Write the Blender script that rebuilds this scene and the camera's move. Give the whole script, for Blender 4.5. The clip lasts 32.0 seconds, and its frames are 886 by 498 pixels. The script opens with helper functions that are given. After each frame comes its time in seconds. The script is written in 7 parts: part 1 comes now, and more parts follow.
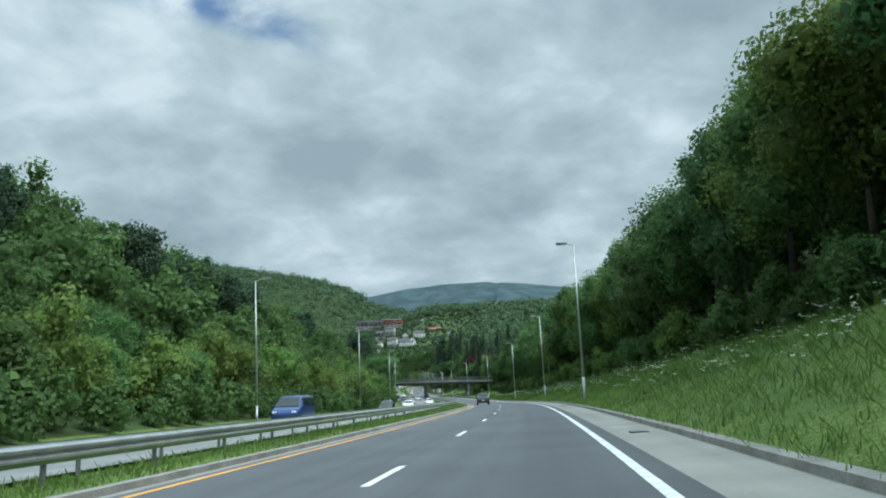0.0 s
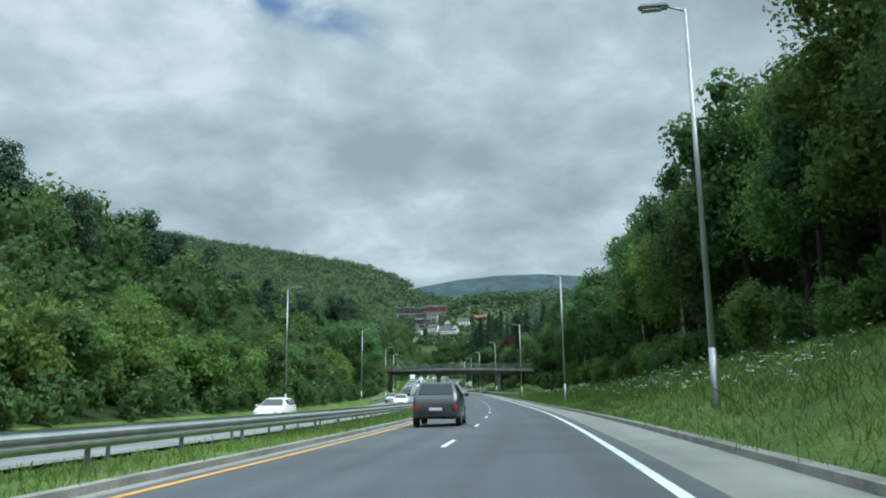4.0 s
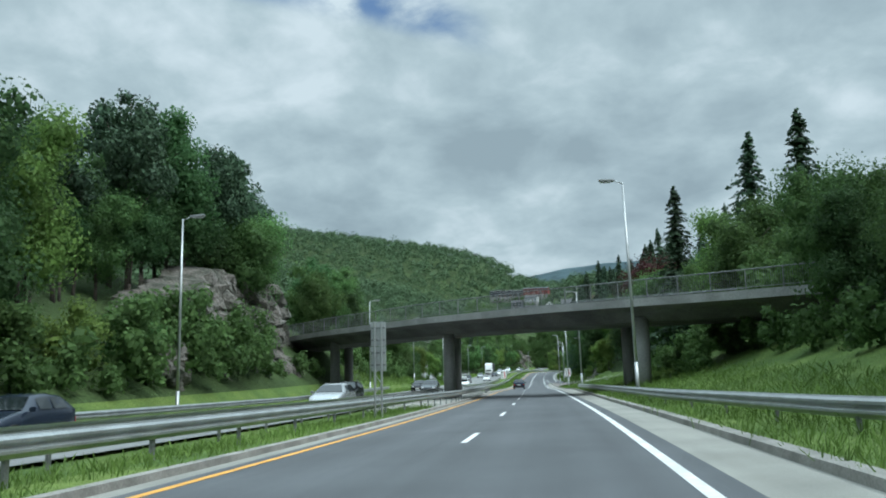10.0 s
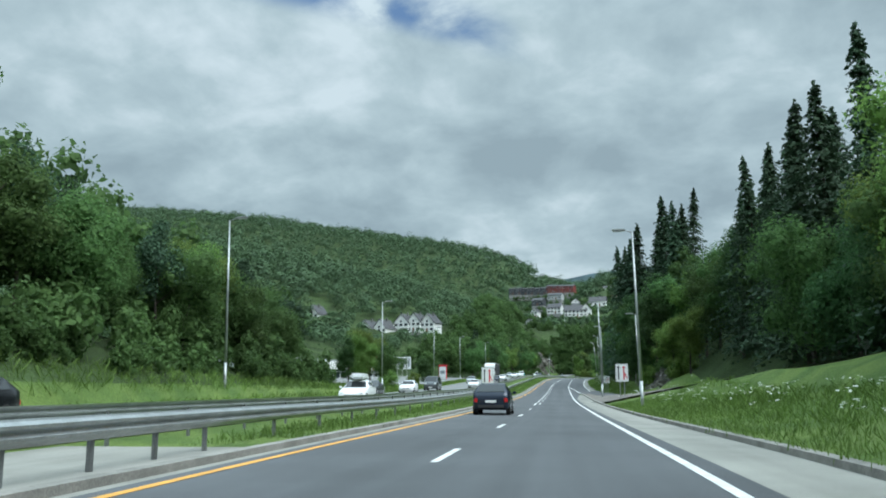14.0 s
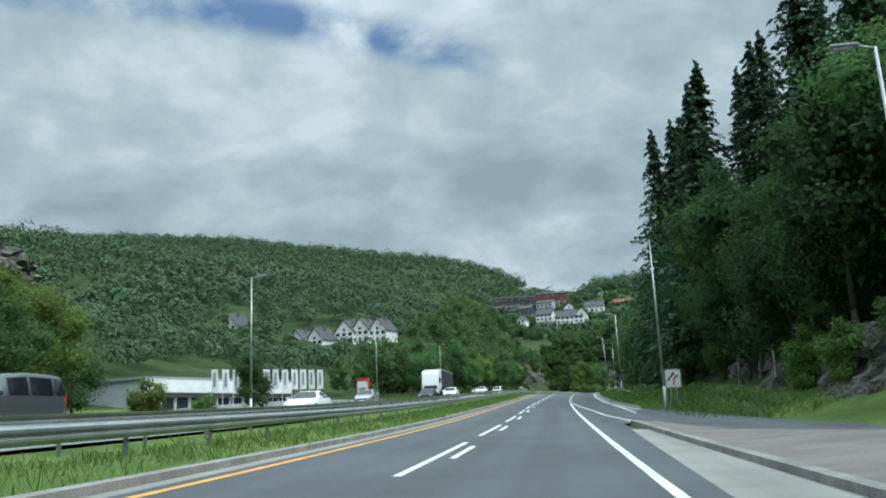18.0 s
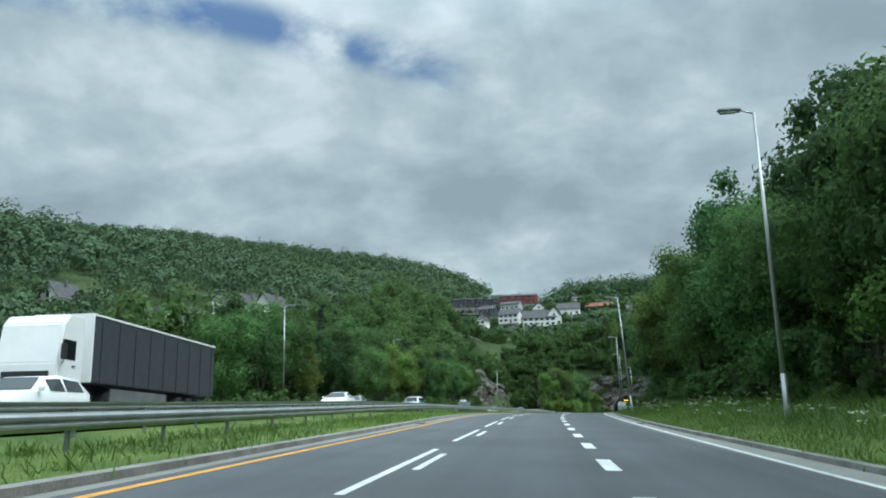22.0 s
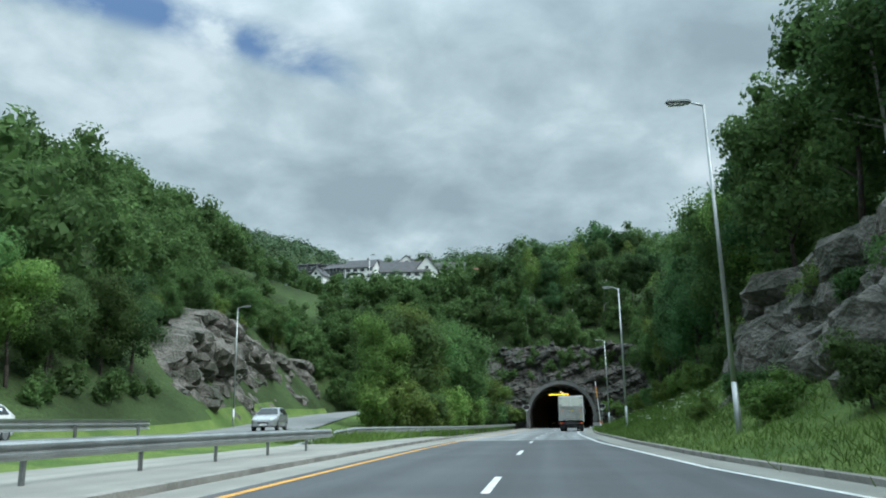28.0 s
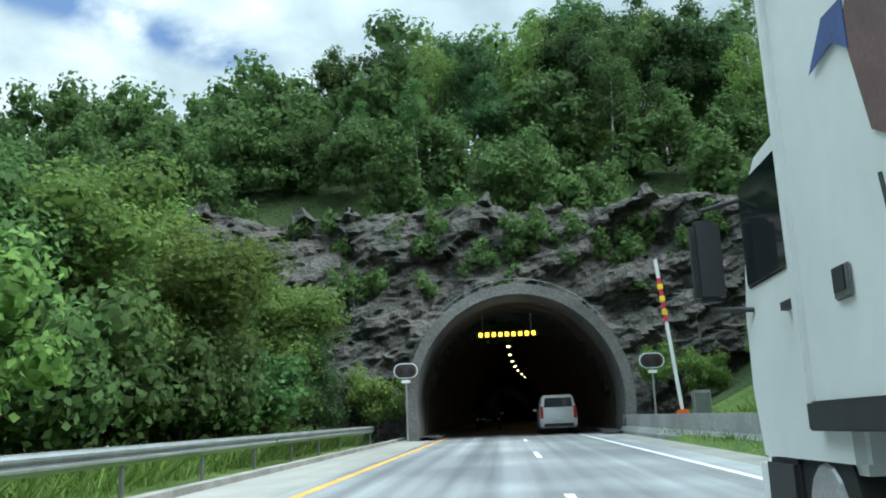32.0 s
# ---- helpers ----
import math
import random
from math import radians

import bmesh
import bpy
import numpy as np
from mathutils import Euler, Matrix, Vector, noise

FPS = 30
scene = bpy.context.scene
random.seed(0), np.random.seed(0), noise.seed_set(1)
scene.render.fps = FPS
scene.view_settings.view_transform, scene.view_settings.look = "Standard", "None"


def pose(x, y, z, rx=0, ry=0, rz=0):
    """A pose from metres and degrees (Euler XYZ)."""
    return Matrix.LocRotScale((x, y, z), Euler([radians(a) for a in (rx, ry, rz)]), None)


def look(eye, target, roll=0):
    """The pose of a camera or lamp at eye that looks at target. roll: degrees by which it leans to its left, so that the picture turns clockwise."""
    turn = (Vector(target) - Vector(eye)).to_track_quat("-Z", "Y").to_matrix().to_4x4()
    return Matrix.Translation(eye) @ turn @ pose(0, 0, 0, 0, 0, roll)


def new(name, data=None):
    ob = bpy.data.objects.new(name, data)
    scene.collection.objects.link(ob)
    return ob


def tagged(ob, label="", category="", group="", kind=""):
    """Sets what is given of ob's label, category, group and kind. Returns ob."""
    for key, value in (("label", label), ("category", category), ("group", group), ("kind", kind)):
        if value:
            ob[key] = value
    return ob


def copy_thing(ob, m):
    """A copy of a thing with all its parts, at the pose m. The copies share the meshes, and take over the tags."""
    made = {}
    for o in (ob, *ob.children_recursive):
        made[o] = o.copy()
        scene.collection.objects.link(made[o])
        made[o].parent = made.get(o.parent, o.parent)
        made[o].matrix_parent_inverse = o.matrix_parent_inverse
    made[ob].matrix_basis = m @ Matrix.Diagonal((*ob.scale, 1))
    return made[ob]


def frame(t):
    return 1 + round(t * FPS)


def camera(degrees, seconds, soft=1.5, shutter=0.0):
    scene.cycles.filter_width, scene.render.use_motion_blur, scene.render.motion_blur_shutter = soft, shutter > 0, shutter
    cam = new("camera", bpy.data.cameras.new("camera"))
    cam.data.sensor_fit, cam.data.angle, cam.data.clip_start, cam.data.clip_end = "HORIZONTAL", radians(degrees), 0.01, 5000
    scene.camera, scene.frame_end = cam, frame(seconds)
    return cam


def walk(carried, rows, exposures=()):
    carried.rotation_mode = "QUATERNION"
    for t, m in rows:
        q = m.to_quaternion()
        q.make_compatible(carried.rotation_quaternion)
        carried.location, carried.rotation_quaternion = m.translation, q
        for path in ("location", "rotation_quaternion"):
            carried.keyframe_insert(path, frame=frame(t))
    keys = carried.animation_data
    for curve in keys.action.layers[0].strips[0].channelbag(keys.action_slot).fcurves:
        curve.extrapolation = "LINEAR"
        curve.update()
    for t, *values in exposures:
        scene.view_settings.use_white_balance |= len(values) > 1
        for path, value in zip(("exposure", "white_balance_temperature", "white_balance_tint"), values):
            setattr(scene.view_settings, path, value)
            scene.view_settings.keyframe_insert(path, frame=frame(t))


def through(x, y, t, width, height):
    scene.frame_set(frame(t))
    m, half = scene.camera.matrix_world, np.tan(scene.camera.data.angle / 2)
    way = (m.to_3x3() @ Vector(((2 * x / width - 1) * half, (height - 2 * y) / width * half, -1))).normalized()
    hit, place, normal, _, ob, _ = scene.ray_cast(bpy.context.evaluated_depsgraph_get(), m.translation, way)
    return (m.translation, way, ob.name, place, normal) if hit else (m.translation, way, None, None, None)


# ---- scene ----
# ---- camera ----
cam = camera(55.2, 32.0, 1.9)
PATH = [
    (0.0, (-0.000, -0.000, 1.000), (-1.210, 9.778, 2.709), -2.23),
    (0.5, (-0.191, 11.822, 0.986), (-1.520, 21.584, 2.697), -1.79),
    (1.0, (-0.426, 23.648, 0.983), (-1.862, 33.400, 2.667), -1.34),
    (1.5, (-0.776, 35.482, 0.986), (-2.313, 45.218, 2.673), -0.97),
    (2.0, (-1.256, 47.331, 0.981), (-2.890, 57.052, 2.663), -0.73),
    (2.5, (-1.811, 59.180, 0.955), (-3.504, 68.896, 2.609), -0.59),
    (3.0, (-2.454, 71.017, 0.917), (-4.193, 80.730, 2.540), -0.53),
    (3.5, (-3.210, 82.855, 0.879), (-4.994, 92.554, 2.533), -0.51),
    (4.0, (-4.022, 94.707, 0.831), (-5.886, 104.390, 2.490), -0.57),
    (4.5, (-4.943, 106.576, 0.774), (-6.910, 116.242, 2.417), -0.66),
    (5.0, (-6.001, 118.473, 0.700), (-8.083, 128.119, 2.319), -0.75),
    (5.5, (-7.217, 130.415, 0.615), (-9.417, 140.038, 2.213), -0.81),
    (6.0, (-8.620, 142.427, 0.542), (-10.933, 152.022, 2.151), -0.83),
    (6.5, (-10.166, 154.529, 0.479), (-12.593, 164.100, 2.063), -0.80),
    (7.0, (-11.846, 166.651, 0.430), (-14.383, 176.193, 2.016), -0.78),
    (7.5, (-13.622, 178.694, 0.404), (-16.248, 188.208, 2.013), -0.83),
    (8.0, (-15.515, 190.615, 0.408), (-18.231, 200.103, 2.022), -1.01),
    (8.5, (-17.563, 202.380, 0.453), (-20.375, 211.844, 2.043), -1.26),
    (9.0, (-19.660, 214.036, 0.550), (-22.533, 223.475, 2.174), -1.42),
    (9.5, (-21.834, 225.550, 0.657), (-24.815, 234.954, 2.294), -1.44),
    (10.0, (-23.946, 236.892, 0.732), (-27.033, 246.262, 2.370), -1.28),
    (10.5, (-26.071, 248.134, 0.768), (-29.235, 257.475, 2.421), -1.09),
    (11.0, (-28.431, 259.485, 0.839), (-31.672, 268.799, 2.497), -0.72),
    (11.5, (-30.906, 270.914, 0.937), (-34.196, 280.209, 2.600), -0.30),
    (12.0, (-33.409, 282.393, 1.048), (-36.726, 291.677, 2.721), 0.03),
    (12.5, (-35.823, 293.914, 1.155), (-39.147, 303.193, 2.844), 0.11),
    (13.0, (-38.250, 305.455, 1.223), (-41.592, 314.728, 2.910), 0.02),
    (13.5, (-40.769, 316.968, 1.313), (-44.111, 326.238, 3.018), -0.06),
    (14.0, (-43.256, 328.422, 1.418), (-46.619, 337.681, 3.137), -0.11),
    (14.5, (-45.648, 339.825, 1.495), (-49.053, 349.070, 3.210), -0.22),
    (15.0, (-48.031, 351.179, 1.526), (-51.449, 360.418, 3.246), -0.41),
    (15.5, (-50.413, 362.483, 1.548), (-53.827, 371.720, 3.287), -0.66),
    (16.0, (-52.789, 373.732, 1.583), (-56.189, 382.968, 3.355), -0.98),
    (16.5, (-55.163, 384.906, 1.652), (-58.538, 394.142, 3.472), -1.34),
    (17.0, (-57.596, 395.963, 1.799), (-60.932, 405.201, 3.679), -1.74),
    (17.5, (-59.984, 406.993, 1.980), (-63.279, 416.231, 3.930), -2.18),
    (18.0, (-62.393, 418.043, 2.075), (-65.612, 427.295, 4.085), -2.53),
    (18.5, (-64.716, 429.068, 2.269), (-67.854, 438.308, 4.454), -2.63),
    (19.0, (-67.043, 440.147, 2.543), (-70.121, 449.394, 4.783), -2.51),
    (19.5, (-69.444, 451.336, 2.868), (-72.503, 460.589, 5.108), -2.23),
    (20.0, (-71.867, 462.690, 3.191), (-74.888, 471.968, 5.380), -1.88),
    (20.5, (-74.305, 474.169, 3.571), (-77.257, 483.465, 5.775), -1.49),
    (21.0, (-76.762, 485.629, 3.991), (-79.695, 494.937, 6.175), -1.26),
    (21.5, (-79.195, 497.097, 4.416), (-82.103, 506.419, 6.568), -1.07),
    (22.0, (-81.553, 508.649, 4.855), (-84.420, 517.983, 7.014), -0.90),
    (22.5, (-83.771, 520.424, 5.293), (-86.569, 529.784, 7.430), -0.77),
    (23.0, (-85.971, 532.392, 5.745), (-88.696, 541.767, 7.907), -0.67),
    (23.5, (-88.185, 544.462, 6.217), (-90.827, 553.853, 8.412), -0.65),
    (24.0, (-90.347, 556.632, 6.708), (-92.880, 566.043, 8.946), -0.70),
    (24.5, (-92.445, 568.917, 7.171), (-94.904, 578.345, 9.423), -0.85),
    (25.0, (-94.248, 581.333, 7.546), (-96.529, 590.796, 9.838), -1.11),
    (25.5, (-96.035, 593.648, 7.876), (-98.160, 603.145, 10.175), -1.24),
    (26.0, (-97.792, 605.867, 8.215), (-99.811, 615.386, 10.522), -1.18),
    (26.5, (-99.322, 617.988, 8.547), (-101.194, 627.556, 10.773), -1.02),
    (27.0, (-100.572, 629.746, 8.836), (-102.334, 639.345, 11.019), -0.90),
    (27.5, (-101.644, 641.279, 9.088), (-103.310, 650.900, 11.247), -0.80),
    (28.0, (-102.583, 652.692, 9.313), (-104.150, 662.334, 11.452), -0.73),
    (28.5, (-103.432, 664.071, 9.522), (-104.890, 673.736, 11.637), -0.68),
    (29.0, (-104.351, 675.487, 9.737), (-105.689, 685.175, 11.821), -0.69),
    (29.5, (-105.253, 687.035, 9.919), (-106.465, 696.744, 11.983), -0.78),
    (30.0, (-106.032, 698.814, 10.028), (-107.117, 708.548, 12.049), -0.93),
    (30.5, (-106.486, 710.736, 10.124), (-107.422, 720.482, 12.159), -1.27),
    (31.0, (-106.756, 722.799, 10.227), (-107.572, 732.556, 12.259), -1.62),
    (31.5, (-106.960, 735.082, 10.361), (-107.689, 744.844, 12.403), -1.94),
    (32.0, (-107.001, 747.577, 10.527), (-107.640, 757.337, 12.609), -2.19),
]
walk(cam, [(t, look(eye, target, roll)) for t, eye, target, roll in PATH], [(0.0, 0.33, 5800, 4), (9.0, 0.28, 5800, 4), (13.0, 0.3, 5800, 4), (16.5, 0.22, 5800, 4), (23.0, 0.22, 5800, 4), (26.0, 0.28, 5800, 4), (29.0, 0.38, 5800, 4), (30.0, 0.5, 5800, 4), (31.0, 0.68, 5800, 4), (32.0, 0.84, 5800, 4)])

# ---- sky, sun ----
SUN_ELEV, SUN_AZ = 50, 115
world = bpy.data.worlds.new("overcast_sky")
scene.world = world
world.use_nodes = True


def sky_nodes():
    nt = world.node_tree
    nt.nodes.clear()
    n, link = nt.nodes.new, nt.links.new
    out, bg = n("ShaderNodeOutputWorld"), n("ShaderNodeBackground")
    sky = n("ShaderNodeTexSky")
    sky.sky_type, sky.sun_disc = "NISHITA", False
    sky.sun_elevation, sky.sun_rotation = radians(SUN_ELEV), radians(SUN_AZ)
    blue = n("ShaderNodeMixRGB")
    blue.blend_type, blue.inputs[0].default_value = "MULTIPLY", 1.0
    blue.inputs[2].default_value = (0.15, 0.15, 0.15, 1)
    link(sky.outputs[0], blue.inputs[1])
    # a flat cloud layer seen in perspective: direction divided by its height
    co, sep = n("ShaderNodeTexCoord"), n("ShaderNodeSeparateXYZ")
    link(co.outputs["Generated"], sep.inputs[0])
    up = n("ShaderNodeMath")
    up.operation = "MAXIMUM"
    up.inputs[1].default_value = 0.0
    link(sep.outputs[2], up.inputs[0])
    lift = n("ShaderNodeMath")
    lift.inputs[1].default_value = 0.38
    link(up.outputs[0], lift.inputs[0])
    flat = n("ShaderNodeCombineXYZ")
    for k in (0, 1):
        d = n("ShaderNodeMath")
        d.operation = "DIVIDE"
        link(sep.outputs[k], d.inputs[0])
        link(lift.outputs[0], d.inputs[1])
        link(d.outputs[0], flat.inputs[k])
    big, small = n("ShaderNodeTexNoise"), n("ShaderNodeTexNoise")
    for tex, scale, detail, rough, bend in ((big, 2.2, 3.0, 0.5, 0.2), (small, 6.5, 7.0, 0.55, 0.2)):
        tex.inputs["Scale"].default_value = scale
        tex.inputs["Detail"].default_value = detail
        tex.inputs["Roughness"].default_value = rough
        tex.inputs["Distortion"].default_value = bend
        shift = n("ShaderNodeVectorMath")
        shift.inputs[1].default_value = CLOUD_SHIFT
        link(flat.outputs[0], shift.inputs[0])
        link(shift.outputs[0], tex.inputs["Vector"])
    both = n("ShaderNodeMixRGB")
    both.inputs[0].default_value = 0.5
    link(big.outputs[0], both.inputs[1])
    link(small.outputs[0], both.inputs[2])
    shade = n("ShaderNodeValToRGB")
    for pos, col in zip((0.36, 0.45, 0.53, 0.63), ((0.40, 0.48, 0.51), (0.49, 0.58, 0.605), (0.60, 0.695, 0.71), (0.83, 0.90, 0.91))):
        e = shade.color_ramp.elements[0] if pos == 0.36 else shade.color_ramp.elements.new(pos)
        e.position, e.color = pos, (*col, 1)
    shade.color_ramp.elements[-1].position = 1.0
    shade.color_ramp.elements[-1].color = (0.82, 0.9, 0.9, 1)
    link(both.outputs[0], shade.inputs[0])
    # a torn streak of blue across the cloud layer
    along, dist, near, ends = n("ShaderNodeVectorMath"), n("ShaderNodeMath"), n("ShaderNodeMapRange"), n("ShaderNodeMapRange")
    along.operation, dist.operation = "DOT_PRODUCT", "COMPARE"
    along.inputs[1].default_value = (-0.641, 0.767, 0.0)
    link(flat.outputs[0], along.inputs[0])
    dist.operation = "SUBTRACT"
    dist.inputs[1].default_value = 1.058
    link(along.outputs["Value"], dist.inputs[0])
    width = n("ShaderNodeMath")
    width.operation = "ABSOLUTE"
    link(dist.outputs[0], width.inputs[0])
    near.interpolation_type = "SMOOTHSTEP"
    for k, v in ((1, 0.012), (2, 0.06), (3, 1.0), (4, 0.0)):
        near.inputs[k].default_value = v
    link(width.outputs[0], near.inputs[0])
    for k, v in ((1, -0.36), (2, -0.28), (3, 1.0), (4, 0.0)):
        ends.inputs[k].default_value = v
    flat_x = n("ShaderNodeSeparateXYZ")
    link(flat.outputs[0], flat_x.inputs[0])
    link(flat_x.outputs[0], ends.inputs[0])
    torn = n("ShaderNodeValToRGB")
    torn.color_ramp.elements[0].position, torn.color_ramp.elements[0].color = 0.40, (1, 1, 1, 1)
    torn.color_ramp.elements[1].position, torn.color_ramp.elements[1].color = 0.60, (0, 0, 0, 1)
    link(small.outputs[0], torn.inputs[0])
    gap, gap_all = n("ShaderNodeMath"), n("ShaderNodeMath")
    gap.operation = gap_all.operation = "MULTIPLY"
    link(near.outputs[0], gap.inputs[0])
    link(ends.outputs[0], gap.inputs[1])
    link(gap.outputs[0], gap_all.inputs[0])
    link(torn.outputs[0], gap_all.inputs[1])
    mix = n("ShaderNodeMixRGB")
    link(gap_all.outputs[0], mix.inputs[0])
    link(shade.outputs[0], mix.inputs[1])
    link(blue.outputs[0], mix.inputs[2])
    link(mix.outputs[0], bg.inputs[0])
    # an overcast sky is brightest overhead
    over = n("ShaderNodeMapRange")
    over.interpolation_type = "SMOOTHSTEP"
    for k, v in ((1, 0.40), (2, 0.95), (3, 0.68), (4, 3.0)):
        over.inputs[k].default_value = v
    link(sep.outputs[2], over.inputs[0])
    link(over.outputs[0], bg.inputs[1])
    link(bg.outputs[0], out.inputs[0])


CLOUD_SHIFT = (3.1, 7.4, 0.0)
sky_nodes()
sun = new("sun", bpy.data.lights.new("sun", "SUN"))
sun.data.energy, sun.data.angle, sun.data.color = 2.7, radians(40), (1.0, 0.97, 0.92)
sun.matrix_world = look((0, 0, 300), (math.sin(radians(SUN_AZ)) * -200, math.cos(radians(SUN_AZ)) * -200, 300 - 200 * math.tan(radians(SUN_ELEV))))

# ---- materials ----
MATS = {}


def material(name, color, rough=0.7, metal=0.0, vary=0.25, scale=3.0, fine=40.0, bump=0.0, second=None, random_tint=0.0, detail=5.0, spec=0.5, emit=0.0):
    """Principled paint with variation at two scales, a second colour in patches, bump and a per-object tint."""
    if name in MATS:
        return MATS[name]
    m = bpy.data.materials.new(name)
    m.use_nodes = True
    nt = m.node_tree
    n, link = nt.nodes.new, nt.links.new
    b = nt.nodes["Principled BSDF"]
    b.inputs["Roughness"].default_value = rough
    b.inputs["Metallic"].default_value = metal
    b.inputs["Specular IOR Level"].default_value = spec
    geo = n("ShaderNodeNewGeometry")
    tex = []
    for sc in (scale, fine):
        t = n("ShaderNodeTexNoise")
        t.inputs["Scale"].default_value = sc
        t.inputs["Detail"].default_value = detail
        link(geo.outputs["Position"], t.inputs["Vector"])
        tex.append(t)
    ramp = n("ShaderNodeValToRGB")
    c2 = second or tuple(c * (1 - vary) for c in color)
    ramp.color_ramp.elements[0].position, ramp.color_ramp.elements[0].color = 0.38, (*c2, 1)
    ramp.color_ramp.elements[1].position, ramp.color_ramp.elements[1].color = 0.62, (*color, 1)
    link(tex[0].outputs[0], ramp.inputs[0])
    last = ramp.outputs[0]
    speck = n("ShaderNodeMixRGB")
    speck.blend_type, speck.inputs[0].default_value = "OVERLAY", min(1.0, vary * 1.6)
    link(last, speck.inputs[1])
    link(tex[1].outputs[0], speck.inputs[2])
    last = speck.outputs[0]
    if random_tint:
        info, hsv = n("ShaderNodeObjectInfo"), n("ShaderNodeHueSaturation")
        rng, hue = n("ShaderNodeMapRange"), n("ShaderNodeMapRange")
        rng.inputs["To Min"].default_value, rng.inputs["To Max"].default_value = 1 - random_tint, 1 + random_tint
        hue.inputs["To Min"].default_value, hue.inputs["To Max"].default_value = 0.5 - random_tint * 0.07, 0.5 + random_tint * 0.04
        link(info.outputs["Random"], rng.inputs["Value"])
        link(info.outputs["Random"], hue.inputs["Value"])
        link(rng.outputs[0], hsv.inputs["Value"])
        link(hue.outputs[0], hsv.inputs["Hue"])
        link(last, hsv.inputs["Color"])
        last = hsv.outputs[0]
    link(last, b.inputs["Base Color"])
    if bump:
        bp = n("ShaderNodeBump")
        bp.inputs["Strength"].default_value = min(1.0, bump)
        bp.inputs["Distance"].default_value = 0.02 if fine > 15 else 0.3
        link(tex[1].outputs[0], bp.inputs["Height"])
        link(bp.outputs[0], b.inputs["Normal"])
    if emit:
        b.inputs["Emission Color"].default_value = (*color, 1)
        b.inputs["Emission Strength"].default_value = emit
    MATS[name] = m
    return m


def leaf_material(name, color, tint=0.25, through=0.5, patches=0.06, spread=0.3):
    """Matt leaves: colour varies from clump to clump and from tree to tree, and some light passes through."""
    if name in MATS:
        return MATS[name]
    m = bpy.data.materials.new(name)
    m.use_nodes = True
    nt = m.node_tree
    n, link = nt.nodes.new, nt.links.new
    b, out = nt.nodes["Principled BSDF"], nt.nodes["Material Output"]
    b.inputs["Roughness"].default_value = 0.6
    b.inputs["Specular IOR Level"].default_value = 0.12
    geo, info, hsv = n("ShaderNodeNewGeometry"), n("ShaderNodeObjectInfo"), n("ShaderNodeHueSaturation")
    col = n("ShaderNodeValToRGB")
    col.color_ramp.elements[0].color = (*[c * (1 - spread) for c in color], 1)
    col.color_ramp.elements[1].color = (color[0] * (1 + spread), color[1] * (1 + spread * 0.85), color[2] * (1 + spread * 0.5), 1)
    link(geo.outputs["Random Per Island"], col.inputs[0])
    val, hue = n("ShaderNodeMapRange"), n("ShaderNodeMapRange")
    val.inputs["To Min"].default_value, val.inputs["To Max"].default_value = 1 - tint, 1 + tint
    hue.inputs["To Min"].default_value, hue.inputs["To Max"].default_value = 0.5 - 0.018, 0.5 + 0.018
    link(info.outputs["Random"], val.inputs["Value"])
    link(info.outputs["Random"], hue.inputs["Value"])
    big = n("ShaderNodeTexNoise")
    big.inputs["Scale"].default_value = patches
    link(geo.outputs["Position"], big.inputs["Vector"])
    patch = n("ShaderNodeMixRGB")
    patch.blend_type, patch.inputs[0].default_value = "OVERLAY", 0.7
    link(col.outputs[0], patch.inputs[1])
    link(big.outputs[0], patch.inputs[2])
    link(patch.outputs[0], hsv.inputs["Color"])
    link(val.outputs[0], hsv.inputs["Value"])
    link(hue.outputs[0], hsv.inputs["Hue"])
    link(hsv.outputs[0], b.inputs["Base Color"])
    tr, mix = n("ShaderNodeBsdfTranslucent"), n("ShaderNodeMixShader")
    link(hsv.outputs[0], tr.inputs[0])
    mix.inputs[0].default_value = through
    link(b.outputs[0], mix.inputs[1])
    link(tr.outputs[0], mix.inputs[2])
    link(mix.outputs[0], out.inputs["Surface"])
    MATS[name] = m
    return m


def glass_material(name, tint=(0.02, 0.03, 0.035), rough=0.04):
    m = material(name, tint, rough, 0.0, 0.1, 2.0, 10.0)
    m.node_tree.nodes["Principled BSDF"].inputs["Specular IOR Level"].default_value = 0.9
    return m


ASPHALT = material("asphalt", (0.08, 0.085, 0.091), 0.72, vary=0.22, scale=0.25, fine=60.0, bump=0.35)
ASPHALT_PALE = material("polished_asphalt", (0.24, 0.25, 0.25), 0.6, vary=0.3, scale=0.22, fine=40.0, bump=0.3, second=(0.15, 0.155, 0.16))
# forest green shifted towards blue: the haze of distance is mixed into the colour
DISTANT_HAZE = material("distant_haze_forest", (0.055, 0.085, 0.095), 0.95, vary=0.35, scale=0.02, fine=0.15, spec=0.1)
ASPHALT_OLD = material("worn_asphalt", (0.19, 0.195, 0.19), 0.8, vary=0.2, scale=0.35, fine=45.0, bump=0.35)
SHOULDER = material("shoulder_asphalt", (0.27, 0.265, 0.235), 0.85, vary=0.18, scale=0.5, fine=50.0, bump=0.35)
GRAVEL = material("dusty_gravelled_asphalt", (0.19, 0.172, 0.15), 0.9, vary=0.3, scale=0.6, fine=45.0, bump=0.4)
KERB = material("kerb_concrete", (0.27, 0.26, 0.235), 0.85, vary=0.35, scale=1.2, fine=30.0, bump=0.4)
CONCRETE = material("concrete", (0.30, 0.30, 0.29), 0.85, vary=0.3, scale=0.5, fine=12.0, bump=0.2)
CONCRETE_DARK = material("dark_concrete", (0.16, 0.16, 0.155), 0.85, vary=0.45, scale=0.35, fine=9.0, bump=0.25)


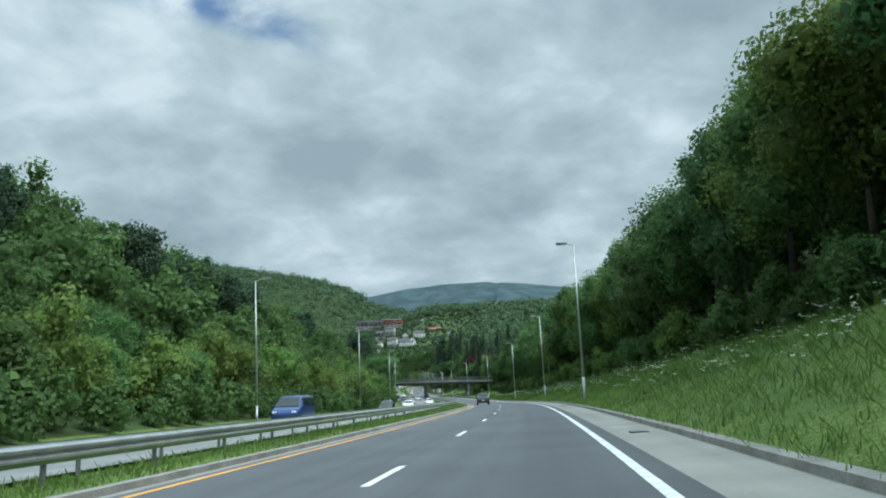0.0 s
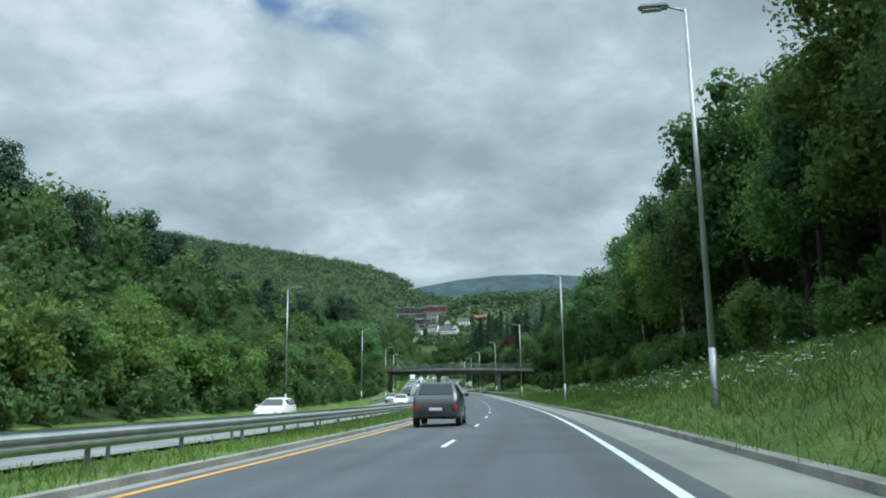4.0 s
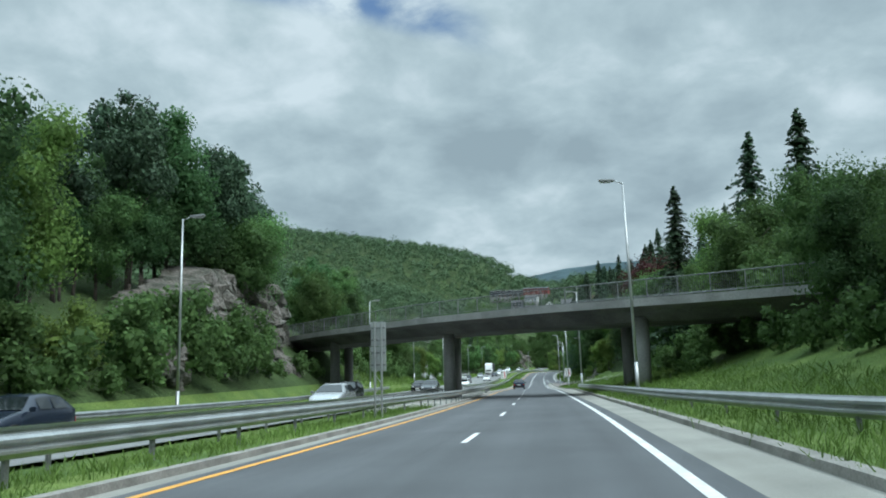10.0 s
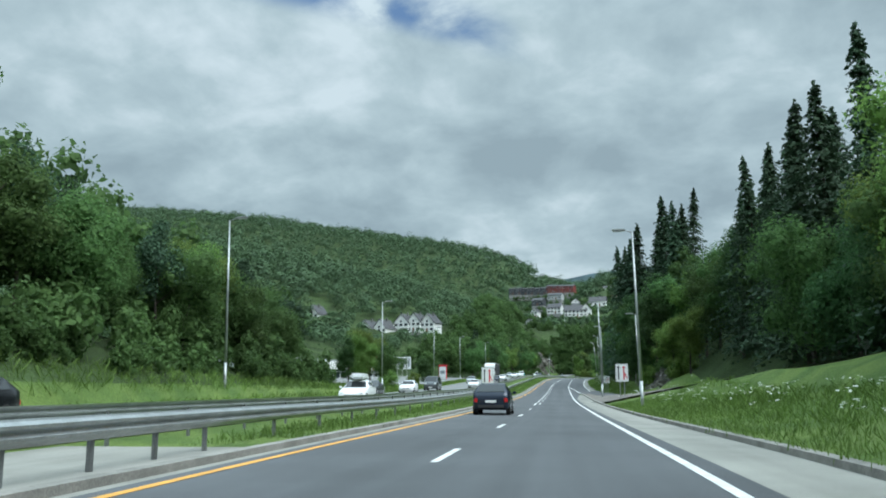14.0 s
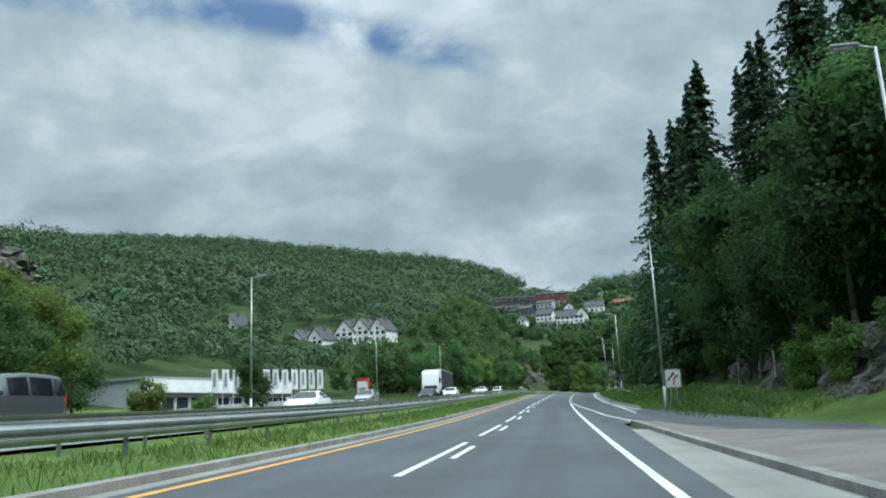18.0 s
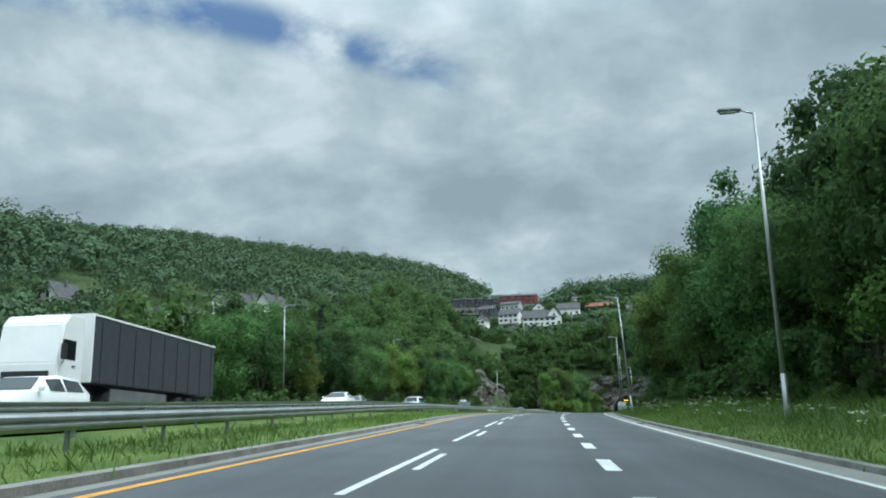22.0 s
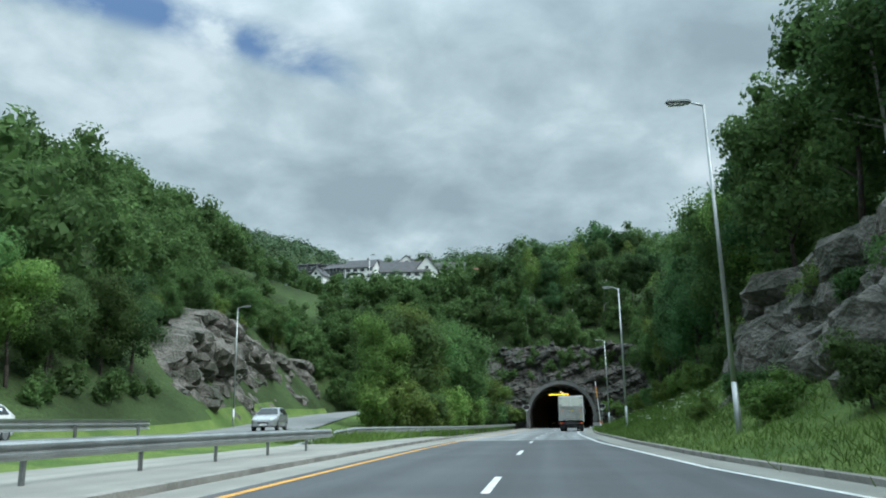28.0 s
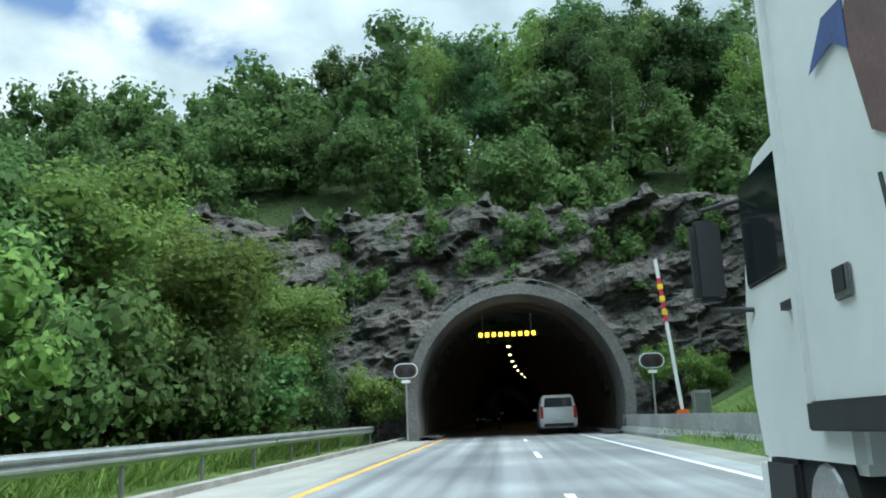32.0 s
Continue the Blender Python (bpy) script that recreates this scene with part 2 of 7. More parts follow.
def wheel_wear(m, strength, across=1.3, along=0.012, seed=0.0):
    """Long streaks of wear and tyre polish that follow the lanes."""
    nt = m.node_tree
    n, link = nt.nodes.new, nt.links.new
    b = nt.nodes["Principled BSDF"]
    was = b.inputs["Base Color"].links[0].from_socket
    co, mp, tex, ramp, mul = n("ShaderNodeTexCoord"), n("ShaderNodeMapping"), n("ShaderNodeTexNoise"), n("ShaderNodeValToRGB"), n("ShaderNodeMixRGB")
    mp.inputs["Scale"].default_value = (across, along, 1.0)
    mp.inputs["Location"].default_value = (seed, seed, 0.0)
    link(co.outputs["UV"], mp.inputs[0])
    link(mp.outputs[0], tex.inputs["Vector"])
    tex.inputs["Scale"].default_value, tex.inputs["Detail"].default_value = 1.0, 3.0
    lo, hi = 1 - strength, 1 + strength * 0.6
    ramp.color_ramp.elements[0].position, ramp.color_ramp.elements[0].color = 0.34, (lo, lo, lo, 1)
    ramp.color_ramp.elements[1].position, ramp.color_ramp.elements[1].color = 0.66, (hi, hi, hi, 1)
    link(tex.outputs[0], ramp.inputs[0])
    mul.blend_type, mul.inputs[0].default_value = "MULTIPLY", 1.0
    link(was, mul.inputs[1])
    link(ramp.outputs[0], mul.inputs[2])
    link(mul.outputs[0], b.inputs["Base Color"])


wheel_wear(ASPHALT, 0.2)
wheel_wear(ASPHALT_PALE, 0.45, 1.6, 0.02, 3.0)
wheel_wear(ASPHALT_OLD, 0.2, 1.2, 0.012, 5.0)
wheel_wear(SHOULDER, 0.15, 1.2, 0.05, 8.0)
LINE_WHITE = material("road_paint_white", (0.74, 0.75, 0.73), 0.6, vary=0.25, scale=2.0, fine=30.0)
LINE_YELLOW = material("road_paint_yellow", (0.72, 0.36, 0.05), 0.6, vary=0.25, scale=2.0, fine=30.0)
GRASS = material("grass", (0.13, 0.185, 0.045), 0.9, vary=0.5, scale=0.35, fine=9.0, bump=0.6, second=(0.075, 0.125, 0.03), spec=0.2)
BLADES = leaf_material("grass_blades", (0.128, 0.192, 0.048), 0.1, 0.4)
FLOWERS = material("cow_parsley_flowers", (0.75, 0.77, 0.68), 0.8)
FOREST_FLOOR = material("forest_floor", (0.055, 0.085, 0.03), 0.95, vary=0.5, scale=0.12, fine=4.0, bump=0.8, spec=0.15)
LEAF = leaf_material("broadleaf_leaves", (0.096, 0.172, 0.06))
LEAF_LIGHT = leaf_material("light_leaves", (0.145, 0.225, 0.062))
LEAF_DARK = leaf_material("dark_leaves", (0.072, 0.138, 0.056))
NEEDLES = leaf_material("spruce_needles", (0.048, 0.085, 0.05), 0.2, 0.2)
COPPER = leaf_material("copper_beech_leaves", (0.085, 0.036, 0.034), 0.1, 0.3)
FAR_LEAF = leaf_material("far_canopy", (0.074, 0.114, 0.058), 0.05, 0.2, 0.13, 0.15)
BARK = material("bark", (0.085, 0.07, 0.055), 0.95, vary=0.5, scale=2.0, fine=14.0, bump=0.8)
BIRCH = material("birch_bark", (0.42, 0.41, 0.37), 0.8, vary=0.6, scale=1.5, fine=9.0)
ROCK = material("rock", (0.155, 0.142, 0.125), 0.9, vary=0.6, scale=0.7, fine=5.0, bump=0.9, second=(0.05, 0.054, 0.038))
ROCK_DARK = material("dark_wet_rock", (0.07, 0.064, 0.056), 0.8, vary=0.6, scale=0.5, fine=4.0, bump=0.9, second=(0.026, 0.03, 0.022))
STEEL = material("galvanised_steel", (0.42, 0.44, 0.44), 0.42, 0.75, vary=0.2, scale=1.5, fine=25.0)
STEEL_DULL = material("weathered_steel", (0.22, 0.23, 0.23), 0.55, 0.6, vary=0.25, scale=1.5, fine=25.0)

# ---- the line of the road: every 40 m, x, y and height of the driving lane ----
AXIS = [
    (0.76, -60.00, 0.04),
    (0.09, -20.00, -0.01),
    (-0.57, 19.99, -0.04),
    (-1.98, 59.96, -0.08),
    (-4.49, 99.88, -0.23),
    (-8.38, 139.68, -0.47),
    (-13.74, 179.32, -0.61),
    (-20.42, 218.76, -0.44),
    (-27.83, 258.07, -0.19),
    (-36.16, 297.19, 0.14),
    (-44.71, 336.27, 0.43),
    (-53.19, 375.36, 0.58),
    (-61.85, 414.41, 1.03),
    (-70.23, 453.52, 1.91),
    (-78.52, 492.66, 3.23),
    (-86.19, 531.92, 4.71),
    (-93.26, 571.30, 6.19),
    (-98.66, 610.94, 7.32),
    (-101.24, 650.86, 8.24),
    (-103.02, 690.81, 8.90),
    (-104.17, 730.66, 9.29),
    (-104.32, 770.63, 9.80),
    (-104.41, 810.63, 10.33),
    (-104.54, 850.63, 10.86),
]
AX = np.array(AXIS)
AX_FROM, AX_STEP = -60.0, 40.0


def axis(s):
    """Place and heading (unit vector) of the road line at s metres along it; straight on past its ends."""
    last = AX_FROM + AX_STEP * (len(AX) - 1)
    q = min(max(s, AX_FROM + AX_STEP), last - AX_STEP - 1e-3)
    u = (q - AX_FROM) / AX_STEP
    k = int(u)
    u -= k
    a, b, c, d = AX[k - 1], AX[k], AX[k + 1], AX[min(k + 2, len(AX) - 1)]
    p = 0.5 * (2 * b + (c - a) * u + (2 * a - 5 * b + 4 * c - d) * u * u + (3 * b - a - 3 * c + d) * u ** 3)
    g = 0.5 * ((c - a) + 2 * (2 * a - 5 * b + 4 * c - d) * u + 3 * (3 * b - a - 3 * c + d) * u * u)
    g = g / np.hypot(g[0], g[1])
    return p + g * np.array([1, 1, 1.0 if abs(s - q) < 120 else 0.0]) * (s - q) if s != q else p, g


def lerp(table, v):
    """Value at v of a table of (place, value), straight between its rows."""
    if v <= table[0][0]:
        return table[0][1]
    for (a, p), (b, q) in zip(table, table[1:]):
        if v <= b:
            return p + (q - p) * (v - a) / (b - a)
    return table[-1][1]


def fall(s):
    """Cross slope: the drop per metre to the left."""
    return lerp(((300, 0.03), (400, -0.03), (580, -0.03), (640, -0.01), (690, 0.0)), s)


def W(s, l, h=0.0):
    """World place of s metres along, l metres to the right of the line, h above the tilted carriageway."""
    p, g = axis(s)
    tilt = fall(s) * max(-20.0, min(8.0, l))
    return Vector((p[0] + g[1] * l, p[1] - g[0] * l, p[2] + tilt + h))


def heading(s):
    g = axis(s)[1]
    return math.degrees(math.atan2(-g[0], g[1]))


def at_road(s, l, h=0.0, turn=0.0):
    """Pose of a thing whose +y runs along the road."""
    p = W(s, l, h)
    return pose(p.x, p.y, p.z, 0, 0, heading(s) + turn)


# ---- mesh helpers ----
def mesh_of(name, bm, mat, smooth=False):
    me = bpy.data.meshes.new(name)
    bm.to_mesh(me)
    bm.free()
    for m in mat if isinstance(mat, (list, tuple)) else (mat,):
        me.materials.append(m)
    if smooth:
        me.shade_smooth()
    return me


def part(name, bm, mat, parent=None, label="", smooth=False):
    ob = new(name, mesh_of(name, bm, mat, smooth))
    ob.parent = parent
    return tagged(ob, label)


def raw(name, verts, faces, mat, parent=None, label="", smooth=False):
    me = bpy.data.meshes.new(name)
    me.from_pydata([tuple(v) for v in verts], [], faces)
    me.materials.append(mat)
    if smooth:
        me.shade_smooth()
    ob = new(name, me)
    ob.parent = parent
    return tagged(ob, label)


def box(bm, x, y, z, w, d, h, bevel=0.0, turn=None):
    """A box centred on x, y with its foot at z; bevelled."""
    m = Matrix.Translation((x, y, z + h / 2))
    if turn is not None:
        m = m @ turn
    made = bmesh.ops.create_cube(bm, size=1.0, matrix=m @ Matrix.Diagonal((w, d, h, 1)))
    if bevel:
        edges = {e for v in made["verts"] for e in v.link_edges}
        bmesh.ops.bevel(bm, geom=list(edges), offset=bevel, segments=2, affect="EDGES")
    return bm


def rod(bm, a, b, r1, r2=None, n=8):
    """A round bar from a to b."""
    a, b = Vector(a), Vector(b)
    m = Matrix.Translation((a + b) / 2) @ (b - a).to_track_quat("Z", "Y").to_matrix().to_4x4()
    bmesh.ops.create_cone(bm, cap_ends=True, segments=n, radius1=r1, radius2=r1 if r2 is None else r2, depth=(b - a).length, matrix=m)
    return bm


def empty(name, m, label="", category="", group="", kind=""):
    ob = new(name)
    ob.matrix_basis = m
    return tagged(ob, label, category, group, kind)


def ribbon(name, s0, s1, left, right, h, mat, step=4.0, thick=0.0, label="", crown=None):
    """A strip along the road between two offsets (numbers or functions of s); with a thickness it gets side faces."""
    f = lambda v, s: v(s) if callable(v) else v  # noqa: E731
    n = max(2, int((s1 - s0) / step) + 1)
    verts, faces, place = [], [], []
    for k in range(n):
        s = s0 + (s1 - s0) * k / (n - 1)
        a, b, hh = f(left, s), f(right, s), f(h, s)
        ha, hb = hh if isinstance(hh, tuple) else (hh, hh)
        row = [W(s, a, ha), W(s, b, hb)]
        if thick:
            row += [W(s, b, hb - thick), W(s, a, ha - thick)]
        place += [(a, s), (b, s), (b, s), (a, s)][:len(row)]
        verts += row
    w = 4 if thick else 2
    for k in range(n - 1):
        i = k * w
        faces.append((i, i + 1, i + w + 1, i + w))
        if thick:
            faces += [(i + 1, i + 2, i + w + 2, i + w + 1), (i + 3, i, i + w, i + w + 3)]
    if thick:
        faces += [(3, 2, 1, 0), (len(verts) - 4, len(verts) - 3, len(verts) - 2, len(verts) - 1)]
    ob = raw(name, verts, faces, mat, None, label)
    uv = ob.data.uv_layers.new(name="along_and_across")
    for loop in ob.data.loops:
        uv.data[loop.index].uv = place[loop.vertex_index]
    return tagged(ob, label, "", "", "structure")


# ---- plan of the carriageways (offsets from the lane line, metres) ----
YELLOW = ((-60, -5.5), (15, -5.5), (85, -5.08), (156, -5.25), (228, -5.25), (296, -4.95), (344, -4.93), (436, -4.52), (528, -4.6), (600, -5.0), (630, -5.35), (690, -5.7), (790, -5.75), (860, -5.75))
RIGHT_LINE = ((-60, 1.3), (12, 1.35), (82, 1.5), (153, 1.32), (226, 1.03), (295, 1.29), (343, 1.54), (436, 1.46), (529, 1.3), (620, 1.4))
OUTER = ((440, 4.6), (462, 4.4), (485, 4.75), (508, 4.6), (530, 4.5), (577, 4.9), (610, 5.2), (638, 5.2), (660, 4.3), (680, 2.0), (700, 0.95), (721, 0.92), (779, 0.92), (860, 0.95))
KERB_L = ((-60, -6.3), (20, -6.3), (90, -5.95), (156, -6.15), (230, -6.25), (296, -5.75), (345, -5.7), (430, -5.4), (530, -5.45), (600, -6.1), (640, -6.7), (690, -7.3), (760, -8.0), (800, -8.0), (860, -8))
KERB_R = ((-60, 2.9), (10, 2.95), (85, 3.2), (154, 3.0), (200, 2.7), (226, 2.47), (278, 2.55), (300, 2.75), (345, 3.5), (413, 3.4), (436, 3.25), (450, 3.1), (460, 3.0))
KERB_R2 = ((425, 6.2), (470, 5.9), (490, 5.6), (508, 5.3), (556, 5.3), (612, 6.3), (635, 6.2), (660, 5.0), (684, 2.7), (700, 2.2), (770, 2.5), (800, 3.0), (860, 3.0))
RAIL_L = ((-60, -7.7), (240, -7.6), (275, -6.9), (293, -5.95), (325, -5.95), (345, -6.6), (400, -7.6), (560, -8.4), (620, -9.2), (660, -9.6), (700, -9.4), (800, -9.5))
FAR_IN = ((-60, -10.2), (300, -10.2), (420, -11.0), (540, -12.5), (620, -13.5), (690, -15.5), (732, -20.5), (770, -28), (860, -34))
FAR_OUT = ((-60, -18.0), (300, -18.0), (420, -19.5), (540, -21.0), (620, -22.5), (690, -24.0), (732, -28.5), (770, -36), (860, -42))


def far_rise(s):
    """Height of the opposite carriageway against ours."""
    return lerp(((-60, 0.0), (300, 0.1), (560, 0.2), (640, 0.4), (720, 0.5), (770, 2.2), (860, 5.0)), s)

# slip road that joins from the right: offset and height of its middle
RAMP = ((300, 24), (340, 20), (370, 17.5), (400, 14.5), (430, 10.0), (455, 6.6), (480, 4.6))
RAMP_H = ((300, 4.5), (370, 3.2), (400, 2.2), (430, 0.7), (450, 0.05), (480, 0.0))

# ---- shape of the land: ground height against the road, by distance along and offset ----
LEFT_COLS = (-900, -450, -300, -200, -100, -60, -32, -23)
LEFT_LAND = {
    -140: (190, 150, 120, 88, 42, 18, 2.5, 0.2), 120: (190, 150, 120, 88, 42, 18, 2.5, 0.2), 250: (200, 140, 110, 75, 36, 17, 4, 0.3),
    300: (200, 130, 95, 62, 34, 20, 8, 0.6), 335: (200, 120, 85, 50, 28, 17, 8, 0.8), 400: (190, 105, 65, 36, 15, 9, 3, 0.6),
    480: (170, 95, 55, 26, 4, -0.5, -0.8, -0.6), 560: (170, 95, 64, 40, 3, -0.8, -0.6, -0.4), 612: (172, 98, 68, 46, 13, -0.2, -0.3, -0.2), 645: (175, 100, 62, 34, 13, 5, 1.2, 0.4),
    690: (180, 105, 70, 44, 23, 11, 2.5, 0.5), 740: (185, 115, 85, 60, 38, 26, 11, 0.5), 770: (190, 120, 90, 66, 44, 31, 13, 0.6), 800: (195, 125, 95, 70, 48, 34, 13, 1), 830: (200, 130, 100, 76, 52, 38, 27, 24),
}
RIGHT_COLS = (4.4, 7.5, 11, 18, 30, 60, 150, 500)
RIGHT_LAND = {
    -140: (0.1, 1.4, 3.1, 6.5, 14, 28, 50, 90), 90: (0.1, 1.1, 2.6, 6.2, 14, 28, 50, 90), 148: (0.1, 0.9, 2.3, 6.2, 14, 28, 50, 90), 170: (0.1, 0.5, 1.8, 5.5, 12.5, 25, 50, 90), 200: (0.1, 0.4, 1.4, 5, 11.5, 25, 50, 90),
    245: (0.05, 0.0, 0.25, 2.4, 8, 18, 45, 90), 300: (0.1, 0.5, 1.5, 5, 8, 16, 40, 90), 350: (0.1, 0.5, 1.2, 2.0, 5, 18, 50, 95),
    400: (0.1, 0.5, 1.1, 1.7, 4, 22, 60, 100), 428: (0.0, 0.05, 0.2, 0.6, 9, 28, 65, 100), 470: (0.0, 0.1, 0.6, 6, 17, 34, 70, 110),
    520: (0.0, 0.5, 1.4, 6, 15, 30, 65, 110), 600: (0.0, 0.5, 1.4, 5, 12, 26, 60, 110), 640: (0.0, 0.4, 1.2, 8, 14, 26, 60, 110),
    700: (0.0, 0.8, 3, 10, 16, 28, 60, 110), 770: (0.1, 0.7, 2.4, 9, 18, 30, 60, 110), 800: (0.3, 0.9, 2.6, 11, 20, 32, 60, 110),
}
# beyond the tunnel mouth: height by distance along, then by offset
HILL_ALONG = ((803, 0.2), (806, 3.5), (809, 11.5), (812, 16), (832, 25), (870, 31), (910, 40), (940, 47), (1000, 60), (1100, 84), (1200, 104), (1400, 128), (1600, 135), (1900, 100), (2400, 150), (3000, 385), (3600, 330))
RIDGE = ((-1200, 352), (-1050, 330), (-850, 303), (-700, 282), (-480, 238), (-330, 207), (-262, 186), (-215, 152), (-150, 138))


def table_height(cols, rows, s, l):
    """Height from a table of land sections, straight between sections and columns."""
    keys = sorted(rows)
    s = min(max(s, keys[0]), keys[-1])
    k = next(i for i in range(1, len(keys)) if s <= keys[i])
    u = (s - keys[k - 1]) / (keys[k] - keys[k - 1])
    l = min(max(l, cols[0]), cols[-1])
    c = next(i for i in range(1, len(cols)) if l <= cols[i])
    v = (l - cols[c - 1]) / (cols[c] - cols[c - 1])
    a, b = rows[keys[k - 1]], rows[keys[k]]
    return (a[c - 1] * (1 - v) + a[c] * v) * (1 - u) + (b[c - 1] * (1 - v) + b[c] * v) * u


def smooth(a, b, v):
    u = min(1.0, max(0.0, (v - a) / (b - a)))
    return u * u * (3 - 2 * u)


def land(s, l):
    """Ground height above the road line, out to the horizon."""
    kr = lerp(KERB_R, s) if s < 450 else lerp(KERB_R2, s)
    out = lerp(FAR_OUT, s) - 2.0
    if l > kr + 0.3:
        lo = table_height(RIGHT_COLS, RIGHT_LAND, s, max(4.4, 4.4 + (l - kr - 0.3)))
    elif l < out:
        lo = table_height(LEFT_COLS, LEFT_LAND, s, min(-23, l - out - 23)) + far_rise(s) * (1 if s < 800 else 0)
    elif l < lerp(RAIL_L, s) - 1.0:
        lo = -0.12 + far_rise(s) * smooth(lerp(RAIL_L, s) - 1.0, lerp(FAR_IN, s), l)
    elif l < lerp(KERB_L, s) + 0.02 and not 282 < s < 350 and s < 664:
        lo = 0.07
    else:
        lo = -0.12
    if 290 < s < 485 and l > 0:
        off = abs(l - lerp(RAMP, s))
        u = smooth(6.5, 3.2, off)
        lo = lo * (1 - u) + (lerp(RAMP_H, s) - 0.12) * u
    if 402 < s < 460 and l > lerp(KERB_R, s) + 0.2 and l < lerp(RAMP, s) - 2.2:
        a, b = lerp(KERB_R, s) + 0.2, lerp(RAMP, s) - 2.2
        lo = (lerp(RAMP_H, s) * (l - a) / (b - a) if b > a else 0.0) - 0.1
    if s <= 803:
        return lo
    up = lerp(HILL_ALONG, s)
    # the far hill is a long dome
    up -= min(110.0, 29 * ((l + 190) / 330) ** 2) * smooth(2200, 2900, s)
    if -70 < l < 60 or s < 860:
        hill = max(up, lo * (1 - smooth(860, 1000, s)) + up * smooth(860, 1000, s)) if l < -8 or l > 5 else up
    else:
        hill = up
    # the long wooded ridge to the left, crest 1600 m along
    crest = lerp(RIDGE, l) * math.exp(-((s - 1600) / (520.0 if s < 1600 else 300.0)) ** 2)
    if l < -60:
        side = smooth(-60, -150, l)
        hill = max(hill * (1 - side) + lo * side * (1 - smooth(860, 1100, s)), crest * side + hill * (1 - side))
        if s > 1900:
            hill = max(hill, up * smooth(1900, 2900, s))
    return hill


def land_z(s, l):
    p = W(s, l)
    rough = min(1.0, max(0.0, (abs(l + 7) - 22) / 40)) * (2.5 if s < 900 else 5.0)
    if 470 < s < 610 and -90 < l < 0:
        rough *= 0.12
    return p.x, p.y, p.z + land(s, l) + (rough * noise.noise(Vector((p.x * 0.03, p.y * 0.03, 0))) if rough else 0.0)


def build_ground():
    ss = [-140 + 7 * k for k in range(134)] + [797, 801, 803.5, 806, 809]
    ss += [814 + 8 * k for k in range(30)] + [1060 + 25 * k for k in range(24)] + [1680, 1720, 1800, 2100, 2400, 2700, 3000, 3300, 3600]
    ss = sorted(s for s in ss if s < 796 or s > 796.5)
    # columns follow the edges of the carriageways: (offset, edge that it keeps to)
    base = {"far": -18.0, "in": -10.2, "rail": -7.7, "left": -6.2, "right": 3.0}
    cols = [(c, "far") for c in (-1600, -1200, -1000, -850, -700, -580, -480, -400, -330, -270, -225, -185, -150, -122, -100, -85, -72, -60, -52, -45, -40, -36, -33, -30, -27.5, -25, -23, -21, -20.1, -19.5, -18)]
    cols += [(-14, "in"), (-11, "in"), (-10.2, "in"), (-8.8, "rail"), (-7.7, "rail"), (-6.26, "left"), (-6.1, "left"), (-3, ""), (0.5, "")]
    cols += [(c, "right") for c in (2.9, 3.05, 3.32, 3.9, 4.5, 5.2, 6, 6.8, 7.8, 9, 10.5, 12, 14, 17, 20, 24, 28, 34, 42, 52, 65, 85, 110, 150, 200, 280, 380, 500, 800, 1500)]

    def place(s, c, edge):
        if not edge:
            return c
        now = {"far": lerp(FAR_OUT, s), "in": lerp(FAR_IN, s), "rail": lerp(RAIL_L, s), "left": lerp(KERB_L, s), "right": lerp(KERB_R, s) if s < 450 else lerp(KERB_R2, s)}[edge]
        return c + (now - base[edge]) * max(0.0, 1 - max(0.0, abs(c) - 20) / 100)

    verts, faces, kinds = [], [], []
    for s in ss:
        for c, edge in cols:
            verts.append(land_z(s, place(s, c, edge)))
    w = len(cols)
    for i in range(len(ss) - 1):
        for j in range(w - 1):
            s, l = ss[i], place(ss[i], *cols[j])
            if 796 < s < 808 and -9.7 < l < 4.6:
                continue
            faces.append((i * w + j, i * w + j + 1, i * w + w + j + 1, i * w + w + j))
            mid, d = (ss[i] + ss[i + 1]) / 2, l
            edge = lerp(((0, 10.5), (160, 10), (240, 11), (330, 13), (410, 14), (440, 16), (470, 12), (560, 11), (640, 10), (700, 9), (790, 8)), mid)
            wood = mid > 795 or d > edge or (d < lerp(FAR_OUT, mid) - (4.5 if mid < 690 else 2.4) and not 430 < mid < 585) or d < -84
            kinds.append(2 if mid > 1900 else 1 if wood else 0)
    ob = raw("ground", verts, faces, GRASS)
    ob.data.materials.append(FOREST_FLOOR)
    ob.data.materials.append(DISTANT_HAZE)
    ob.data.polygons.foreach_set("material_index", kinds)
    ob.data.shade_smooth()
    tagged(ob, "grassy verges and wooded hillsides along the valley", "ground", "", "structure")


build_ground()

# ---- carriageways, lines, kerbs ----
ribbon("road", 706, 803, lambda s: lerp(YELLOW, s) - 0.35, lambda s: lerp(KERB_R2, s) - 0.9, 0.004, ASPHALT_PALE, label="pale worn asphalt before the tunnel with dark tyre tracks")
ribbon("road", -100, 706, lambda s: lerp(YELLOW, s) - 0.35, lambda s: lerp(RIGHT_LINE, s) + lerp(((430, 0.42), (455, 1.2), (460, 1.4)), s) if s < 460 else lerp(KERB_R2, s) - 0.9, 0.0, ASPHALT, label="dark asphalt dual carriageway, dry, freshly lined")
ribbon("shoulder_right", -100, 452, lambda s: lerp(RIGHT_LINE, s) + 0.42, lambda s: lerp(KERB_R, s), -0.004, SHOULDER, label="pale worn hard shoulder")
ribbon("shoulder_right", 462, 800, lambda s: lerp(KERB_R2, s) - 0.9, lambda s: lerp(KERB_R2, s), -0.004, SHOULDER, label="narrow pale edge strip of the road")
